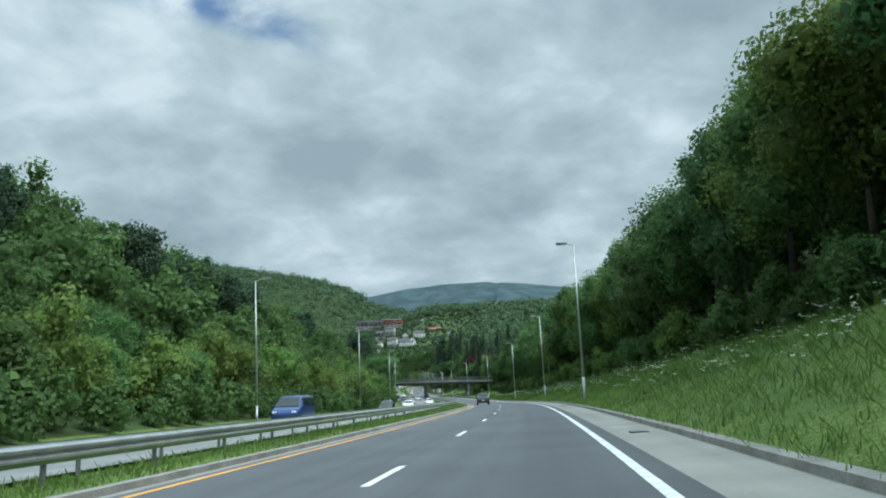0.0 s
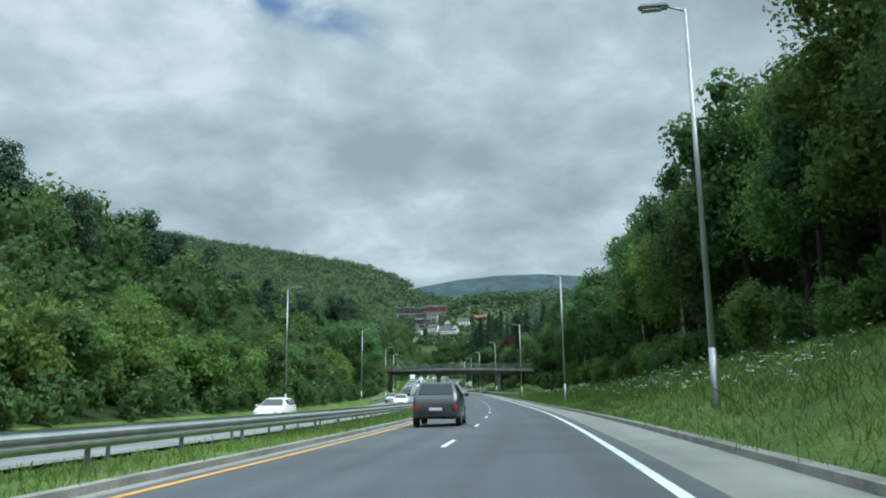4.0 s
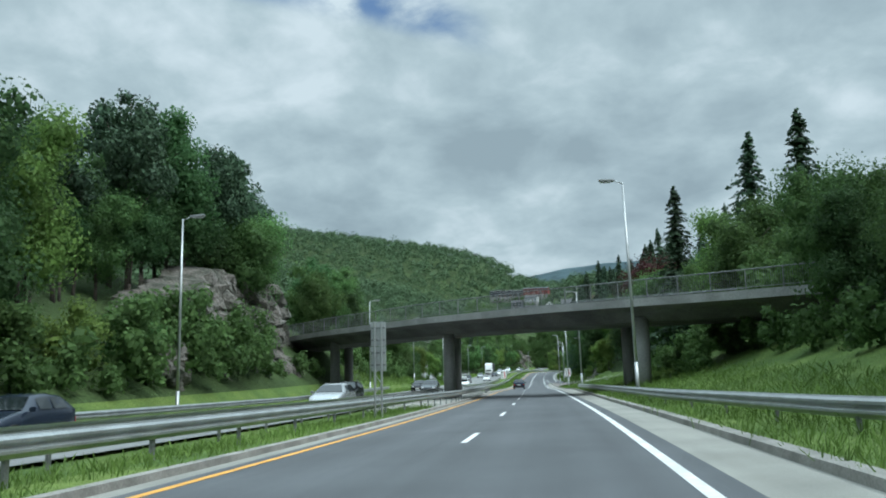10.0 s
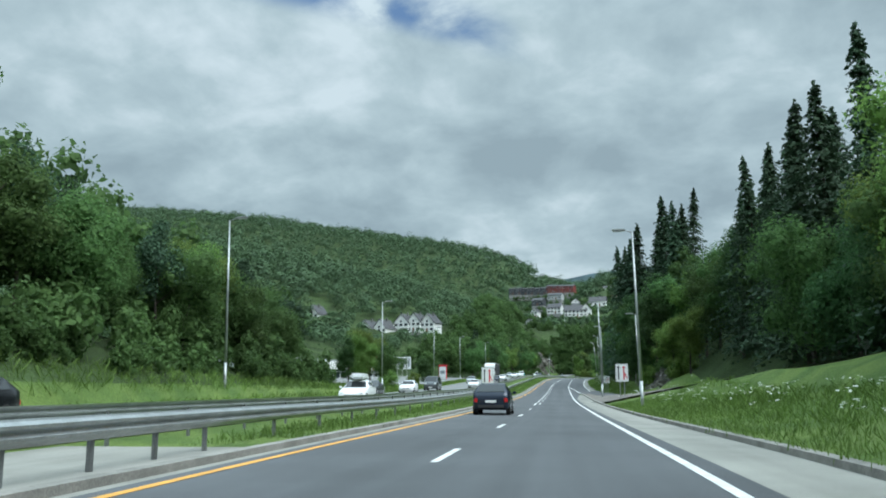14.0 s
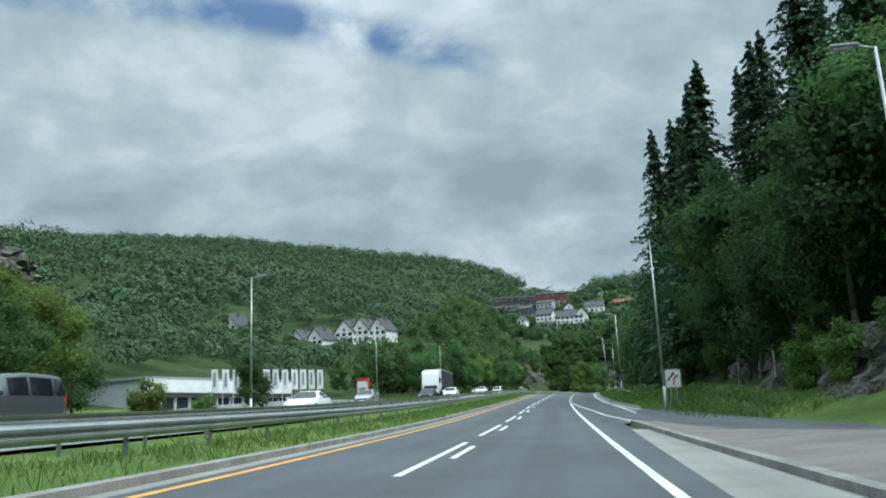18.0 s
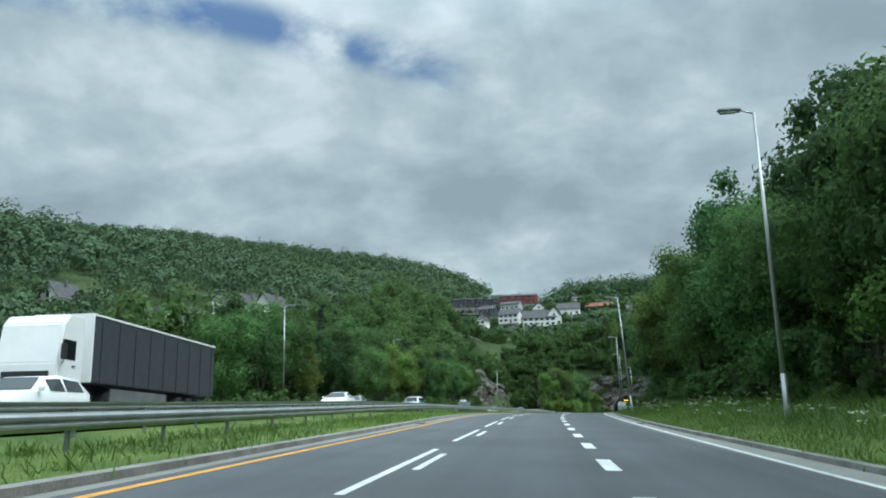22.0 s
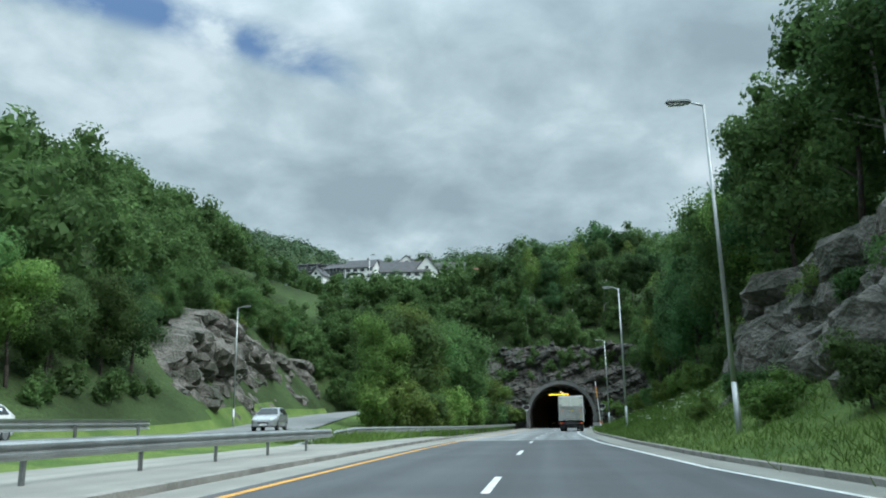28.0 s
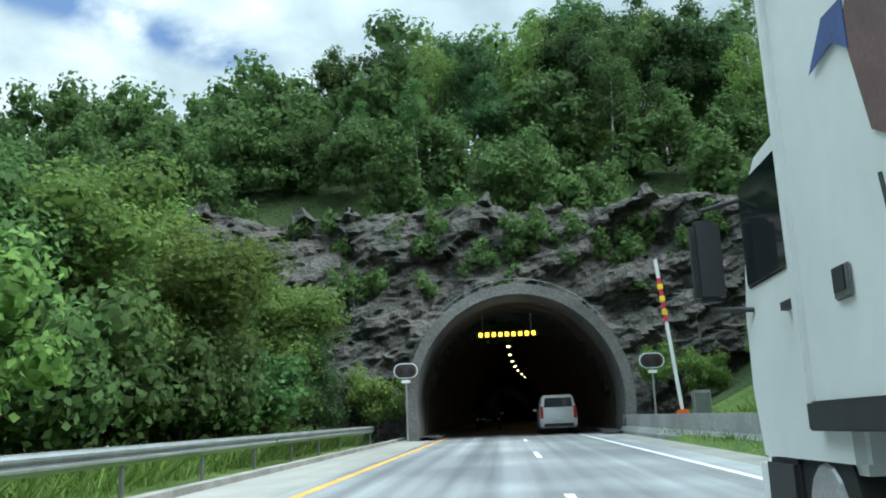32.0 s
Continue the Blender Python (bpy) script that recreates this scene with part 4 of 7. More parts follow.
def plant_left():
    g = "trees left of the opposite carriageway"
    row_of((BUSHES,), -40, 240, 4.2, WOOD_L, 1.0, 0.9, 1.4, g)
    row_of((FAR_WOOD,), -30, 285, 3.0, lambda s: WOOD_L(s) + 3.2, 0.6, 0.14, 0.3)
    row_of((ROUND,), -40, 240, 8.0, lambda s: WOOD_L(s) - 4, 1.0, 0.45, 0.65, g)
    row_of((FAR_WOOD,), -40, 250, 6.5, lambda s: WOOD_L(s) - 7, 1.5, 0.6, 0.9, g)
    row_of((FAR_WOOD, FAR_WOOD, PINES), -40, 320, 6.5, lambda s: WOOD_L(s) - 16, 3, 0.75, 1.0, g)
    row_of((FAR_WOOD, FAR_WOOD, PINES), -20, 330, 7.0, lambda s: WOOD_L(s) - 27, 4, 0.7, 0.95, g)
    row_of((FAR_WOOD,), -20, 340, 7.5, lambda s: WOOD_L(s) - 40, 5, 0.8, 1.05, g)
    row_of((ROUND,), 236, 278, 4.6, WOOD_L, 1.2, 0.85, 1.1, g)
    row_of((FAR_WOOD,), 278, 303, 2.4, lambda s: WOOD_L(s) + 2.6, 0.7, 0.24, 0.55)
    row_of((FAR_WOOD,), 302, 322, 5.0, lambda s: WOOD_L(s) + 2.4, 0.6, 0.12, 0.24)
    row_of((ROUND, TALL), 278, 298, 4.5, lambda s: WOOD_L(s) - 4, 1.2, 0.55, 0.7, g)
    row_of((ROUND, TALL), 298, 320, 4.5, lambda s: WOOD_L(s) - 4.5, 1.2, 0.75, 0.95, g)
    row_of((PINES, TALL, PINES), 280, 300, 4.5, lambda s: WOOD_L(s) - 6, 2, 0.65, 0.8, g)
    row_of((PINES, TALL, PINES), 294, 324, 4.0, lambda s: WOOD_L(s) - 6, 2, 1.05, 1.25, g)
    row_of((ROUND, TALL, ROUND), 344, 372, 3.6, lambda s: WOOD_L(s) - 3.5, 2.0, 0.8, 1.0, g)
    row_of((ROUND, TALL, ROUND, PINES), 372, 426, 3.4, lambda s: WOOD_L(s) - 3.0, 2.2, 0.6, 0.85, g)
    row_of((FAR_WOOD,), 368, 430, 4.5, lambda s: WOOD_L(s) - 10, 3, 0.8, 1.0, g)
    row_of((BUSHES, ROUND), 430, 505, 11.0, lambda s: WOOD_L(s) + 1.5, 1.2, 0.55, 0.7, g)
    for s, l, k in ((463, -33.0, 0.7), (470, -31.0, 0.85), (478, -34.5, 0.88), (486, -37.0, 0.75)):
        plant(ROUND, s, l, k, group=g)
    row_of((ROUND, FAR_WOOD), 425, 470, 9.0, lambda s: WOOD_L(s) - 16, 6, 0.7, 0.95, g)
    row_of((FAR_WOOD, ROUND), 470, 560, 9.0, -88, 12, 0.9, 1.2, g)
    row_of((ROUND, TALL), 588, 700, 4.2, lambda s: WOOD_L(s) - 0.8, 1.0, 0.75, 0.95, g)
    row_of((ROUND,), 700, 728, 5.0, WOOD_L, 1.2, 0.6, 0.85, g)
    row_of((FAR_WOOD,), 586, 728, 3.0, lambda s: WOOD_L(s) + 1.8, 0.6, 0.12, 0.24)
    row_of((FAR_WOOD,), 588, 730, 5.0, lambda s: WOOD_L(s) - 6, 2, 0.95, 1.2, g)
    row_of((FAR_WOOD,), 616, 800, 6.0, lambda s: WOOD_L(s) - 18, 4, 0.72, 0.98, g)
    row_of((FAR_WOOD,), 622, 840, 6.5, lambda s: WOOD_L(s) - 32, 5, 0.78, 1.02, g)
    row_of((SPRUCES,), 640, 680, 12, lambda s: WOOD_L(s) - 12, 3, 0.7, 0.9, g)
    row_of((FAR_WOOD,), 340, 432, 2.4, lambda s: WOOD_L(s) - 1.0, 2.0, 0.2, 0.36)
    row_of((FAR_WOOD,), 340, 420, 2.6, lambda s: WOOD_L(s) + 1.8, 1.0, 0.1, 0.22)
    row_of((FAR_WOOD,), 346, 430, 3.6, lambda s: WOOD_L(s) - 7, 2.0, 0.6, 0.8)
    row_of((BUSHES,), 240, 284, 4.5, lambda s: WOOD_L(s) + 1.2, 1.0, 0.5, 0.9)
    row_of((BUSHES, ROUND), 732, 800, 4.5, lambda s: WOOD_L(s) - 3.5, 1.2, 0.45, 0.7)
    row_of((FAR_WOOD,), 735, 800, 5.0, lambda s: WOOD_L(s) - 9, 2, 0.7, 1.0)
    row_of((FAR_WOOD,), 700, 860, 5.0, lambda s: WOOD_L(s) - 24, 3, 0.9, 1.2)
    row_of((FAR_WOOD,), 770, 860, 4.5, lambda s: WOOD_L(s) - 14, 2.5, 0.6, 0.9)
    row_of((FAR_WOOD,), 770, 860, 4.5, lambda s: WOOD_L(s) - 34, 3, 0.8, 1.1)
    h = "bushes between the two carriageways"
    row_of((BUSHES,), 728, 796, 3.6, lambda s: -12.6, 0.7, 0.75, 1.1, h)
    row_of((BUSHES,), 735, 800, 4.0, lambda s: -17.0, 1.2, 1.0, 1.3, h)
    row_of((ROUND,), 740, 759, 4.0, lambda s: -16.5, 2.0, 0.9, 1.1, h)
    row_of((ROUND,), 774, 800, 3.0, lambda s: -15.0, 1.2, 0.6, 0.76, h)
    row_of((FAR_WOOD,), 770, 803, 3.0, lambda s: -21.0, 1.5, 0.6, 0.75)
    for s, l, k in ((748, -15.5, 1.05), (757, -13.4, 1.15), (797, -11.6, 0.5)):
        plant(ROUND, s, l, k, group=h)
    for s, l, k in ((779, -14.0, 0.72), (784, -12.6, 0.7), (790, -12.0, 0.66), (787, -16.0, 0.8)):
        plant(ROUND[3:], s, l, k, wide=1.25, group=h)


def plant_hill():
    """The wood over the tunnel mouth."""
    g = "trees on the hill over the tunnel"
    for s, low, high in ((808.5, 0.22, 0.35), (810, 0.25, 0.4), (811.5, 0.4, 0.55), (813, 0.3, 0.5), (817, 0.3, 0.5), (815, 0.6, 0.85), (820, 0.85, 1.1), (827, 0.95, 1.25), (835, 1.0, 1.3)):
        l = -46 + RNG.uniform(0, 4)
        while l < 42:
            plant(RNG.choice((FAR_WOOD, TALL, BIRCHES, BIRCHES, ROUND)) if l > -18 and s > 814 else FAR_WOOD, s + RNG.uniform(-2, 2), l, RNG.uniform(low, high) * (1.0 if high < 0.6 else 0.78 if l < -12 else 1.0), group=g)
            l += RNG.uniform(2.6, 4.2) if s < 818 and high < 0.6 else RNG.uniform(3.4, 5.0)
    for s in (804.5, 806.5, 808.5, 811):
        l = -52 + RNG.uniform(0, 2)
        while l < -27:
            plant(FAR_WOOD, s + RNG.uniform(-0.8, 0.8), l, RNG.uniform(0.35, 0.6), group=g)
            l += RNG.uniform(2.0, 3.2)
    for s in (846, 860, 876):
        l = -80 + RNG.uniform(0, 6)
        while l < 70:
            plant(FAR_WOOD, s + RNG.uniform(-5, 5), l, RNG.uniform(0.65, 0.95), group=g)
            l += RNG.uniform(7, 10)


def plant_gardens():
    """Shrubs and small trees in front of and between the hillside houses."""
    for s, l, h, w in HOUSE_SPOTS:
        if s < 800:
            continue
        for _ in range(int(5 + w * 1.1)):
            q, o, k = s - RNG.uniform(6.5, 11), l + RNG.uniform(-1, 1) * (w + 4), RNG.uniform(0.18, 0.36)
            x, y, z = land_z(q, o)
            FAR_SPOTS.append((x, y, max(z, axis(s)[0][2] + h - 4.5) - 0.3, k, RNG.uniform(0, 6.28), RNG.randrange(len(FAR_WOOD))))
        for _ in range(3):
            q, o, k = s + RNG.uniform(6.5, 12), l + RNG.uniform(-1, 1) * (w + 2), RNG.uniform(0.5, 0.9)
            x, y, z = land_z(q, o)
            FAR_SPOTS.append((x, y, z - 0.3, k, RNG.uniform(0, 6.28), RNG.randrange(len(FAR_WOOD))))


plant_right()
plant_left()
plant_hill()
plant_gardens()
for _ in range(70):
    h, l = RNG.uniform(8.0, 13.0), RNG.uniform(-20, 24)
    p = W(TUN_AT + 0.6 + h * 0.36, l)
    FAR_SPOTS.append((p.x, p.y, axis(TUN_AT)[0][2] + h - 0.9, RNG.uniform(0.08, 0.2), RNG.uniform(0, 6.28), RNG.randrange(3)))
for s, l, up, k in ((801.6, 5.2, 2.2, 0.5), (801.2, 7.4, 1.6, 0.55), (801.8, -9.3, 0.6, 0.7)):
    p = W(s, l)
    copy_thing(BUSHES[0], pose(p.x, p.y, axis(s)[0][2] + up, 0, 0, 40 * l) @ Matrix.Scale(k, 4))


def far_canopy():
    """Woods on the far slopes: thousands of uneven crowns in one mesh."""
    rng = np.random.default_rng(5)
    spots = []
    for s0, s1, l0, l1, gap in ((-60, 330, -190, -72, 7.5), (330, 470, -200, -60, 8.0), (470, 620, -260, -88, 7.5), (622, 830, -190, -72, 7.5), (330, 830, -430, -195, 12.5), (-140, 870, 42, 110, 10.0), (830, 1640, -1150, -150, 16.0), (880, 1290, -150, 130, 9.5)):
        for s in np.arange(s0, s1, gap):
            for l in np.arange(l0, l1, gap):
                spots.append((s + rng.uniform(-0.5, 0.5) * gap, l + rng.uniform(-0.5, 0.5) * gap))
    blocks, shapes = [], []
    for me in FAR_WOOD + FAR_LOW:
        v = np.empty(len(me.vertices) * 3)
        me.vertices.foreach_get("co", v)
        f = np.empty(len(me.polygons) * 4, dtype=np.int32)
        me.loops.foreach_get("vertex_index", f)
        shapes.append((v.reshape(-1, 3), f.reshape(-1, 4)))
    for s, l in spots:
        if l > 0 and 480 > s > 290 and l < 60:
            continue
        garden = 885 < s < 1175 and -160 < l < 12
        x, y, z = land_z(s, l)
        r = rng.uniform(1.6, 2.9) if garden else rng.uniform(2.8, 5.0) if s < 830 and l > -195 else rng.uniform(4.2, 7.0) * (1.0 if s < 1100 else 1.25)
        tall = rng.uniform(0.75, 1.35)
        if any(abs(q - s) < 9 and abs(l - o) < w + 3 for q, o, _, w in HOUSE_SPOTS):
            continue
        if l < 10 and s > 480 and in_the_way(x, y, z + r * (0.8 + tall), r):
            r *= 0.72
            if in_the_way(x, y, z + r * (0.8 + tall), r):
                r *= 0.72
        c = np.array([x, y, z + r * 0.8])
        near = s < 840 and -150 < l < 0 or 450 < s < 640 and l > -260
        count, size = (170, 0.5) if near else (120, 0.85) if s < 1250 and l < 0 else (90, 1.2)
        n = rng.normal(size=(count, 3))
        n[:, 2] = np.abs(n[:, 2]) * 1.1 - 0.25
        n /= np.linalg.norm(n, axis=1)[:, None]
        lump = 1 + 0.16 * np.sin(n @ rng.normal(size=(3, 3)) * 2.6).sum(1, keepdims=True)
        tilt = n + (0.22 if near else 0.12) * rng.normal(size=n.shape)
        tilt /= np.linalg.norm(tilt, axis=1)[:, None]
        blocks.append(cards(rng, c + n * np.array([r, r, r * tall]) * lump * rng.uniform(0.86, 1.03, (count, 1)), tilt, size))
    me = leaf_mesh("woodland", blocks, FAR_LEAF)
    tagged(new("woodland", me), "continuous green wood covering the far slopes", "woodland", "", "stuff")
    blocks = []
    for x, y, z, size, turn, k in FAR_SPOTS:
        v, f = shapes[k if size > 0.42 else len(FAR_WOOD) + k % len(FAR_LOW)]
        c, q = math.cos(turn) * size, math.sin(turn) * size
        blocks.append((np.stack([v[:, 0] * c - v[:, 1] * q + x, v[:, 0] * q + v[:, 1] * c + y, v[:, 2] * size + z], 1), f))
    me = leaf_mesh("woodland", blocks, LEAF)
    tagged(new("woodland", me), "green broadleaf wood behind the first trees of the slope", "woodland", "", "stuff")


far_canopy()
for ob in PROTOTYPES:
    for o in (*ob.children_recursive, ob):
        bpy.data.objects.remove(o)

# ---- street lamps ----
def street_lamp():
    t = empty("street_lamp", pose(0, -900, -50), "tall galvanised street lamp with a flat head over the road", "street lamp", "street lamps along the road")
    bm = bmesh.new()
    rod(bm, (0, 0, -0.8), (0, 0, 1.6), 0.105, 0.1, 12)
    rod(bm, (0, 0, 1.6), (0, 0, 11.0), 0.09, 0.05, 12)
    part("pole", bm, STEEL, t, "", True)
    bm = box(bmesh.new(), 0, 0.1, 0.5, 0.1, 0.03, 0.35, 0.008)
    part("hatch", bm, STEEL_DULL, t)
    bm = bmesh.new()
    rod(bm, (0, 0, 10.95), (-0.5, 0, 11.12), 0.035, 0.03)
    part("arm", bm, STEEL, t, "", True)
    bm = box(bmesh.new(), -0.85, 0, 11.06, 0.85, 0.3, 0.13, 0.05)
    for v in bm.verts:
        if v.co.x < -1.1:
            v.co.z += 0.03
    head = part("lamp_head", bm, material("lamp_head_grey", (0.36, 0.38, 0.38), 0.5, 0.3), t, "flat grey lamp head")
    bm = box(bmesh.new(), -0.9, 0, 11.03, 0.55, 0.22, 0.035, 0.01)
    part("lens", bm, material("lamp_lens", (0.6, 0.62, 0.6), 0.25), head)
    return t


LAMPS_R = ((4.5, 4.7), (60.5, 4.05), (117.5, 4.7), (170.0, 4.5), (226.0, 4.4), (283.0, 4.3), (338.5, 4.5), (386, 4.8), (432.5, 4.8), (448.5, 10.5), (480, 7.1), (546.3, 8.4), (599.5, 7.65), (647, 6.4), (690, 4.8), (731, 4.6), (777, 4.8))
LAMPS_L = ((9, -20), (63, -20), (117.6, -20.6), (170.5, -20.2), (227, -20.2), (282.8, -20.0), (337.5, -20.1), (385, -21.6), (436, -21.8), (487, -23.0), (541, -25.4), (600, -27.0), (652, -30.2), (700, -33.1), (738, -30.5), (842, -44))
master = street_lamp()
for s, l in LAMPS_R:
    x, y, z = land_z(s, l)
    copy_thing(master, pose(x, y, z, 0, 0, heading(s)) @ pose(0, 0, 0, RNG.uniform(-0.6, 0.6), (-4.0 if 590 < s < 610 else RNG.uniform(-1.6, -0.4)), RNG.uniform(-4, 4)))
for s, l in LAMPS_L:
    x, y, z = land_z(s, l)
    copy_thing(master, pose(x, y, z, 0, 0, heading(s) + 180) @ pose(0, 0, 0, RNG.uniform(-0.6, 0.6), RNG.uniform(-0.6, 0.6), RNG.uniform(-4, 4)))
for o in (*master.children_recursive, master):
    bpy.data.objects.remove(o)

# ---- guard rails ----
BEAM = ((0.0, 0.0), (0.012, 0.03), (0.075, 0.075), (0.075, 0.115), (0.012, 0.155), (0.012, 0.18), (0.075, 0.22), (0.075, 0.26), (0.012, 0.305), (0.0, 0.33))
POST = bmesh.new()
box(POST, 0, 0, -0.5, 0.06, 0.11, 1.13, 0.008)
POST_MESH = mesh_of("post", POST, STEEL_DULL)


def guard_rail(s0, s1, where, face=1, base=None, gap=4.0, label="galvanised W-beam guard rail on steel posts", ends=(0, 0), thick=0.02):
    """A W-beam on posts; face 1 turns the beam's front to the right. ends: metres over which each end dips to the ground."""
    f = where if callable(where) else (lambda s: where)
    up = base if base else (lambda s: 0.0)
    rail = tagged(empty("guard_rail", Matrix.Identity(4)), label, "guard rail", "guard rails")
    n = int((s1 - s0) / 2.5) + 1
    verts, faces = [], []
    for k in range(n + 1):
        s = s0 + (s1 - s0) * k / n
        dip = max(0.0, 1 - (s - s0) / ends[0] if ends[0] else 0.0, 1 - (s1 - s) / ends[1] if ends[1] else 0.0)
        for side in (0, 1):
            for d, h in BEAM:
                verts.append(W(s, f(s) + face * (0.06 + d - side * thick), up(s) + 0.44 + h - dip * 0.72))
    w = 2 * len(BEAM)
    for k in range(n):
        i = k * w
        for j in range(len(BEAM) - 1):
            faces.append((i + j, i + j + 1, i + w + j + 1, i + w + j))
            faces.append((i + len(BEAM) + j + 1, i + len(BEAM) + j, i + w + len(BEAM) + j, i + w + len(BEAM) + j + 1))
        faces.append((i + len(BEAM) - 1, i + 2 * len(BEAM) - 1, i + w + 2 * len(BEAM) - 1, i + w + len(BEAM) - 1))
    raw("beam", verts, faces, STEEL, rail)
    s = s0 + 1.0 + ends[0] * 0.6
    while s < s1 - ends[1] * 0.6:
        p = W(s, f(s), up(s))
        ob = new("post", POST_MESH)
        ob.matrix_basis = pose(p.x, p.y, p.z - 0.02, 0, 0, heading(s))
        ob.parent = rail
        s += gap
    return rail


guard_rail(-40, 280, lambda s: lerp(RAIL_L, s), ends=(0, 0))
guard_rail(280, 346, lambda s: lerp(RAIL_L, s), gap=2.0)
guard_rail(346, 694, lambda s: lerp(RAIL_L, s), ends=(0, 0))
guard_rail(699, 800, lambda s: lerp(((699, -12.5), (715, -10.0), (740, -9.3), (800, -9.4)), s), ends=(6, 0), label="weathered guard rail running up to the tunnel mouth")
guard_rail(-40, 690, lambda s: lerp(FAR_IN, s) + 0.9, face=-1, base=lambda s: far_rise(s) - 0.05, label="guard rail along the opposite carriageway")
guard_rail(243, 326, lambda s: lerp(((243, 5.4), (252, 4.2), (268, 3.5), (300, 3.35), (326, 3.5)), s), face=-1, base=lambda s: -0.14, ends=(0, 0), label="galvanised guard rail in front of the bridge piers")
guard_rail(225, 345, lambda s: lerp(FAR_OUT, s) - 0.7, base=lambda s: far_rise(s), label="guard rail on the outer side of the opposite carriageway")

# ---- footbridge-like road bridge over both carriageways ----
NEAR_EDGE = ((-42, 347), (-31, 331), (-20.5, 317.5), (-10.5, 306.5), (-4, 300.5), (1, 295.5), (5.8, 290.5), (9, 287.5), (20, 277))
FAR_EDGE = ((-42, 361), (-31, 346.5), (-20.5, 332.5), (-10.5, 320.3), (-4, 313.3), (1, 308), (5.8, 302.5), (9, 299.5), (20, 289))


def bridge():
    br = tagged(empty("road_bridge", Matrix.Identity(4)), "curved grey concrete road bridge on round piers", "bridge")
    ls = np.linspace(-40, 18, 40)
    soffit = lambda l: lerp(((-40, 4.9), (-20, 5.0), (-8, 5.0), (0, 4.85), (9, 4.5), (20, 4.2)), l)  # noqa: E731

    def edge(table, l, back=0.0):
        return lerp(table, l) + back

    z = lambda s, l, h: Vector((*W(s, l)[:2], axis(s)[0][2] + h))  # noqa: E731
    # deck as one closed section: thin cantilevered edges and a deeper middle
    sect = ((0.0, 0.78), (0.0, 1.05), (1.0, 1.05), (1.0, 0.78), (0.86, 0.6), (0.74, 0.0), (0.26, 0.0), (0.14, 0.6))
    verts, faces = [], []
    for l in ls:
        a, b = edge(NEAR_EDGE, l), edge(FAR_EDGE, l)
        for u, h in sect:
            verts.append(z(a + (b - a) * u, l, soffit(l) + h))
    n = len(sect)
    for k in range(len(ls) - 1):
        for j in range(n):
            faces.append((k * n + j, k * n + (j + 1) % n, k * n + n + (j + 1) % n, k * n + n + j))
    faces += [tuple(range(n - 1, -1, -1)), tuple(range((len(ls) - 1) * n, len(ls) * n))]
    # the deck has a darker concrete than its edge beams
    raw("deck", verts, faces, CONCRETE_DARK, br, "dark concrete deck")
    # edge beams with streaks, a little proud
    for table, back in ((NEAR_EDGE, -0.12), (FAR_EDGE, 0.12)):
        verts, faces = [], []
        for l in ls:
            s = edge(table, l)
            for d, h in ((0, 0.76), (back, 0.76), (back, 1.25), (0, 1.25)):
                verts.append(z(s + d, l, soffit(l) + h))
            for d, h in ((-back * 2, 1.25), (-back * 2, 1.06)):
                verts.append(z(s + d, l, soffit(l) + h))
        for k in range(len(ls) - 1):
            for j in range(6):
                faces.append((k * 6 + j, k * 6 + (j + 1) % 6, k * 6 + 6 + (j + 1) % 6, k * 6 + 6 + j))
        raw("edge_beam", verts, faces, CONCRETE, br, "streaked concrete edge beam")
        # railing: posts, top and bottom rails, many uprights
        top = bmesh.new()
        ups = bmesh.new()
        pts = [z(edge(table, l), l, soffit(l) + 1.25) for l in np.linspace(-38, 17, 60)]
        for a, b in zip(pts, pts[1:]):
            rod(top, a + Vector((0, 0, 1.12)), b + Vector((0, 0, 1.12)), 0.035, None, 6)
            rod(ups, a + Vector((0, 0, 0.14)), b + Vector((0, 0, 0.14)), 0.022, None, 5)
        rail = part("railing", top, STEEL_DULL, br, "grey steel railing")
        part("bottom_rail", ups, STEEL_DULL, rail)
        total = np.linspace(-38, 17, 36)
        for l in total:
            p = z(edge(table, l), l, soffit(l) + 1.25)
            part("railing_post", box(bmesh.new(), p.x, p.y, p.z, 0.07, 0.07, 1.12, 0.0), STEEL_DULL, rail)
        verts, faces = [], []
        for l in np.linspace(-38, 17, 560):
            p = z(edge(table, l), l, soffit(l) + 1.25)
            i = len(verts)
            verts += [(p.x + dx, p.y + dy, p.z + h) for h in (0.12, 1.12) for dx, dy in ((-0.008, -0.008), (0.008, -0.008), (0.008, 0.008), (-0.008, 0.008))]
            faces += [(i + a, i + (a + 1) % 4, i + 4 + (a + 1) % 4, i + 4 + a) for a in range(4)]
        tagged(raw("railing_infill", verts, faces, STEEL_DULL, rail), kind="stuff")
    for s, l in ((308.2, -7.85), (314.4, -7.85), (321, -20.4), (328.2, -20.6), (293.2, 5.9), (299.3, 5.7)):
        p = W(s, l)
        bm = bmesh.new()
        h = soffit(l) + 0.25 - (p.z - axis(s)[0][2])
        rod(bm, (p.x, p.y, p.z - 0.6), (p.x, p.y, p.z + h), 0.47, 0.47, 24)
        part("pier", bm, CONCRETE, br, "round concrete pier", True)
    for l, s0, s1 in ((-30.5, 328, 347), (17.5, 277, 292)):
        bm = bmesh.new()
        a, b = W(s0, l), W(s1, l)
        mid = (a + b) / 2
        turn = (b - a).to_track_quat("Y", "Z").to_matrix().to_4x4()
        box(bm, 0, 0, -1.0, 1.4, (b - a).length, 6.3, 0.05)
        bmesh.ops.transform(bm, matrix=Matrix.Translation(mid) @ turn, verts=bm.verts)
        part("abutment", bm, CONCRETE, br, "pale concrete abutment wall")
    return br


bridge()

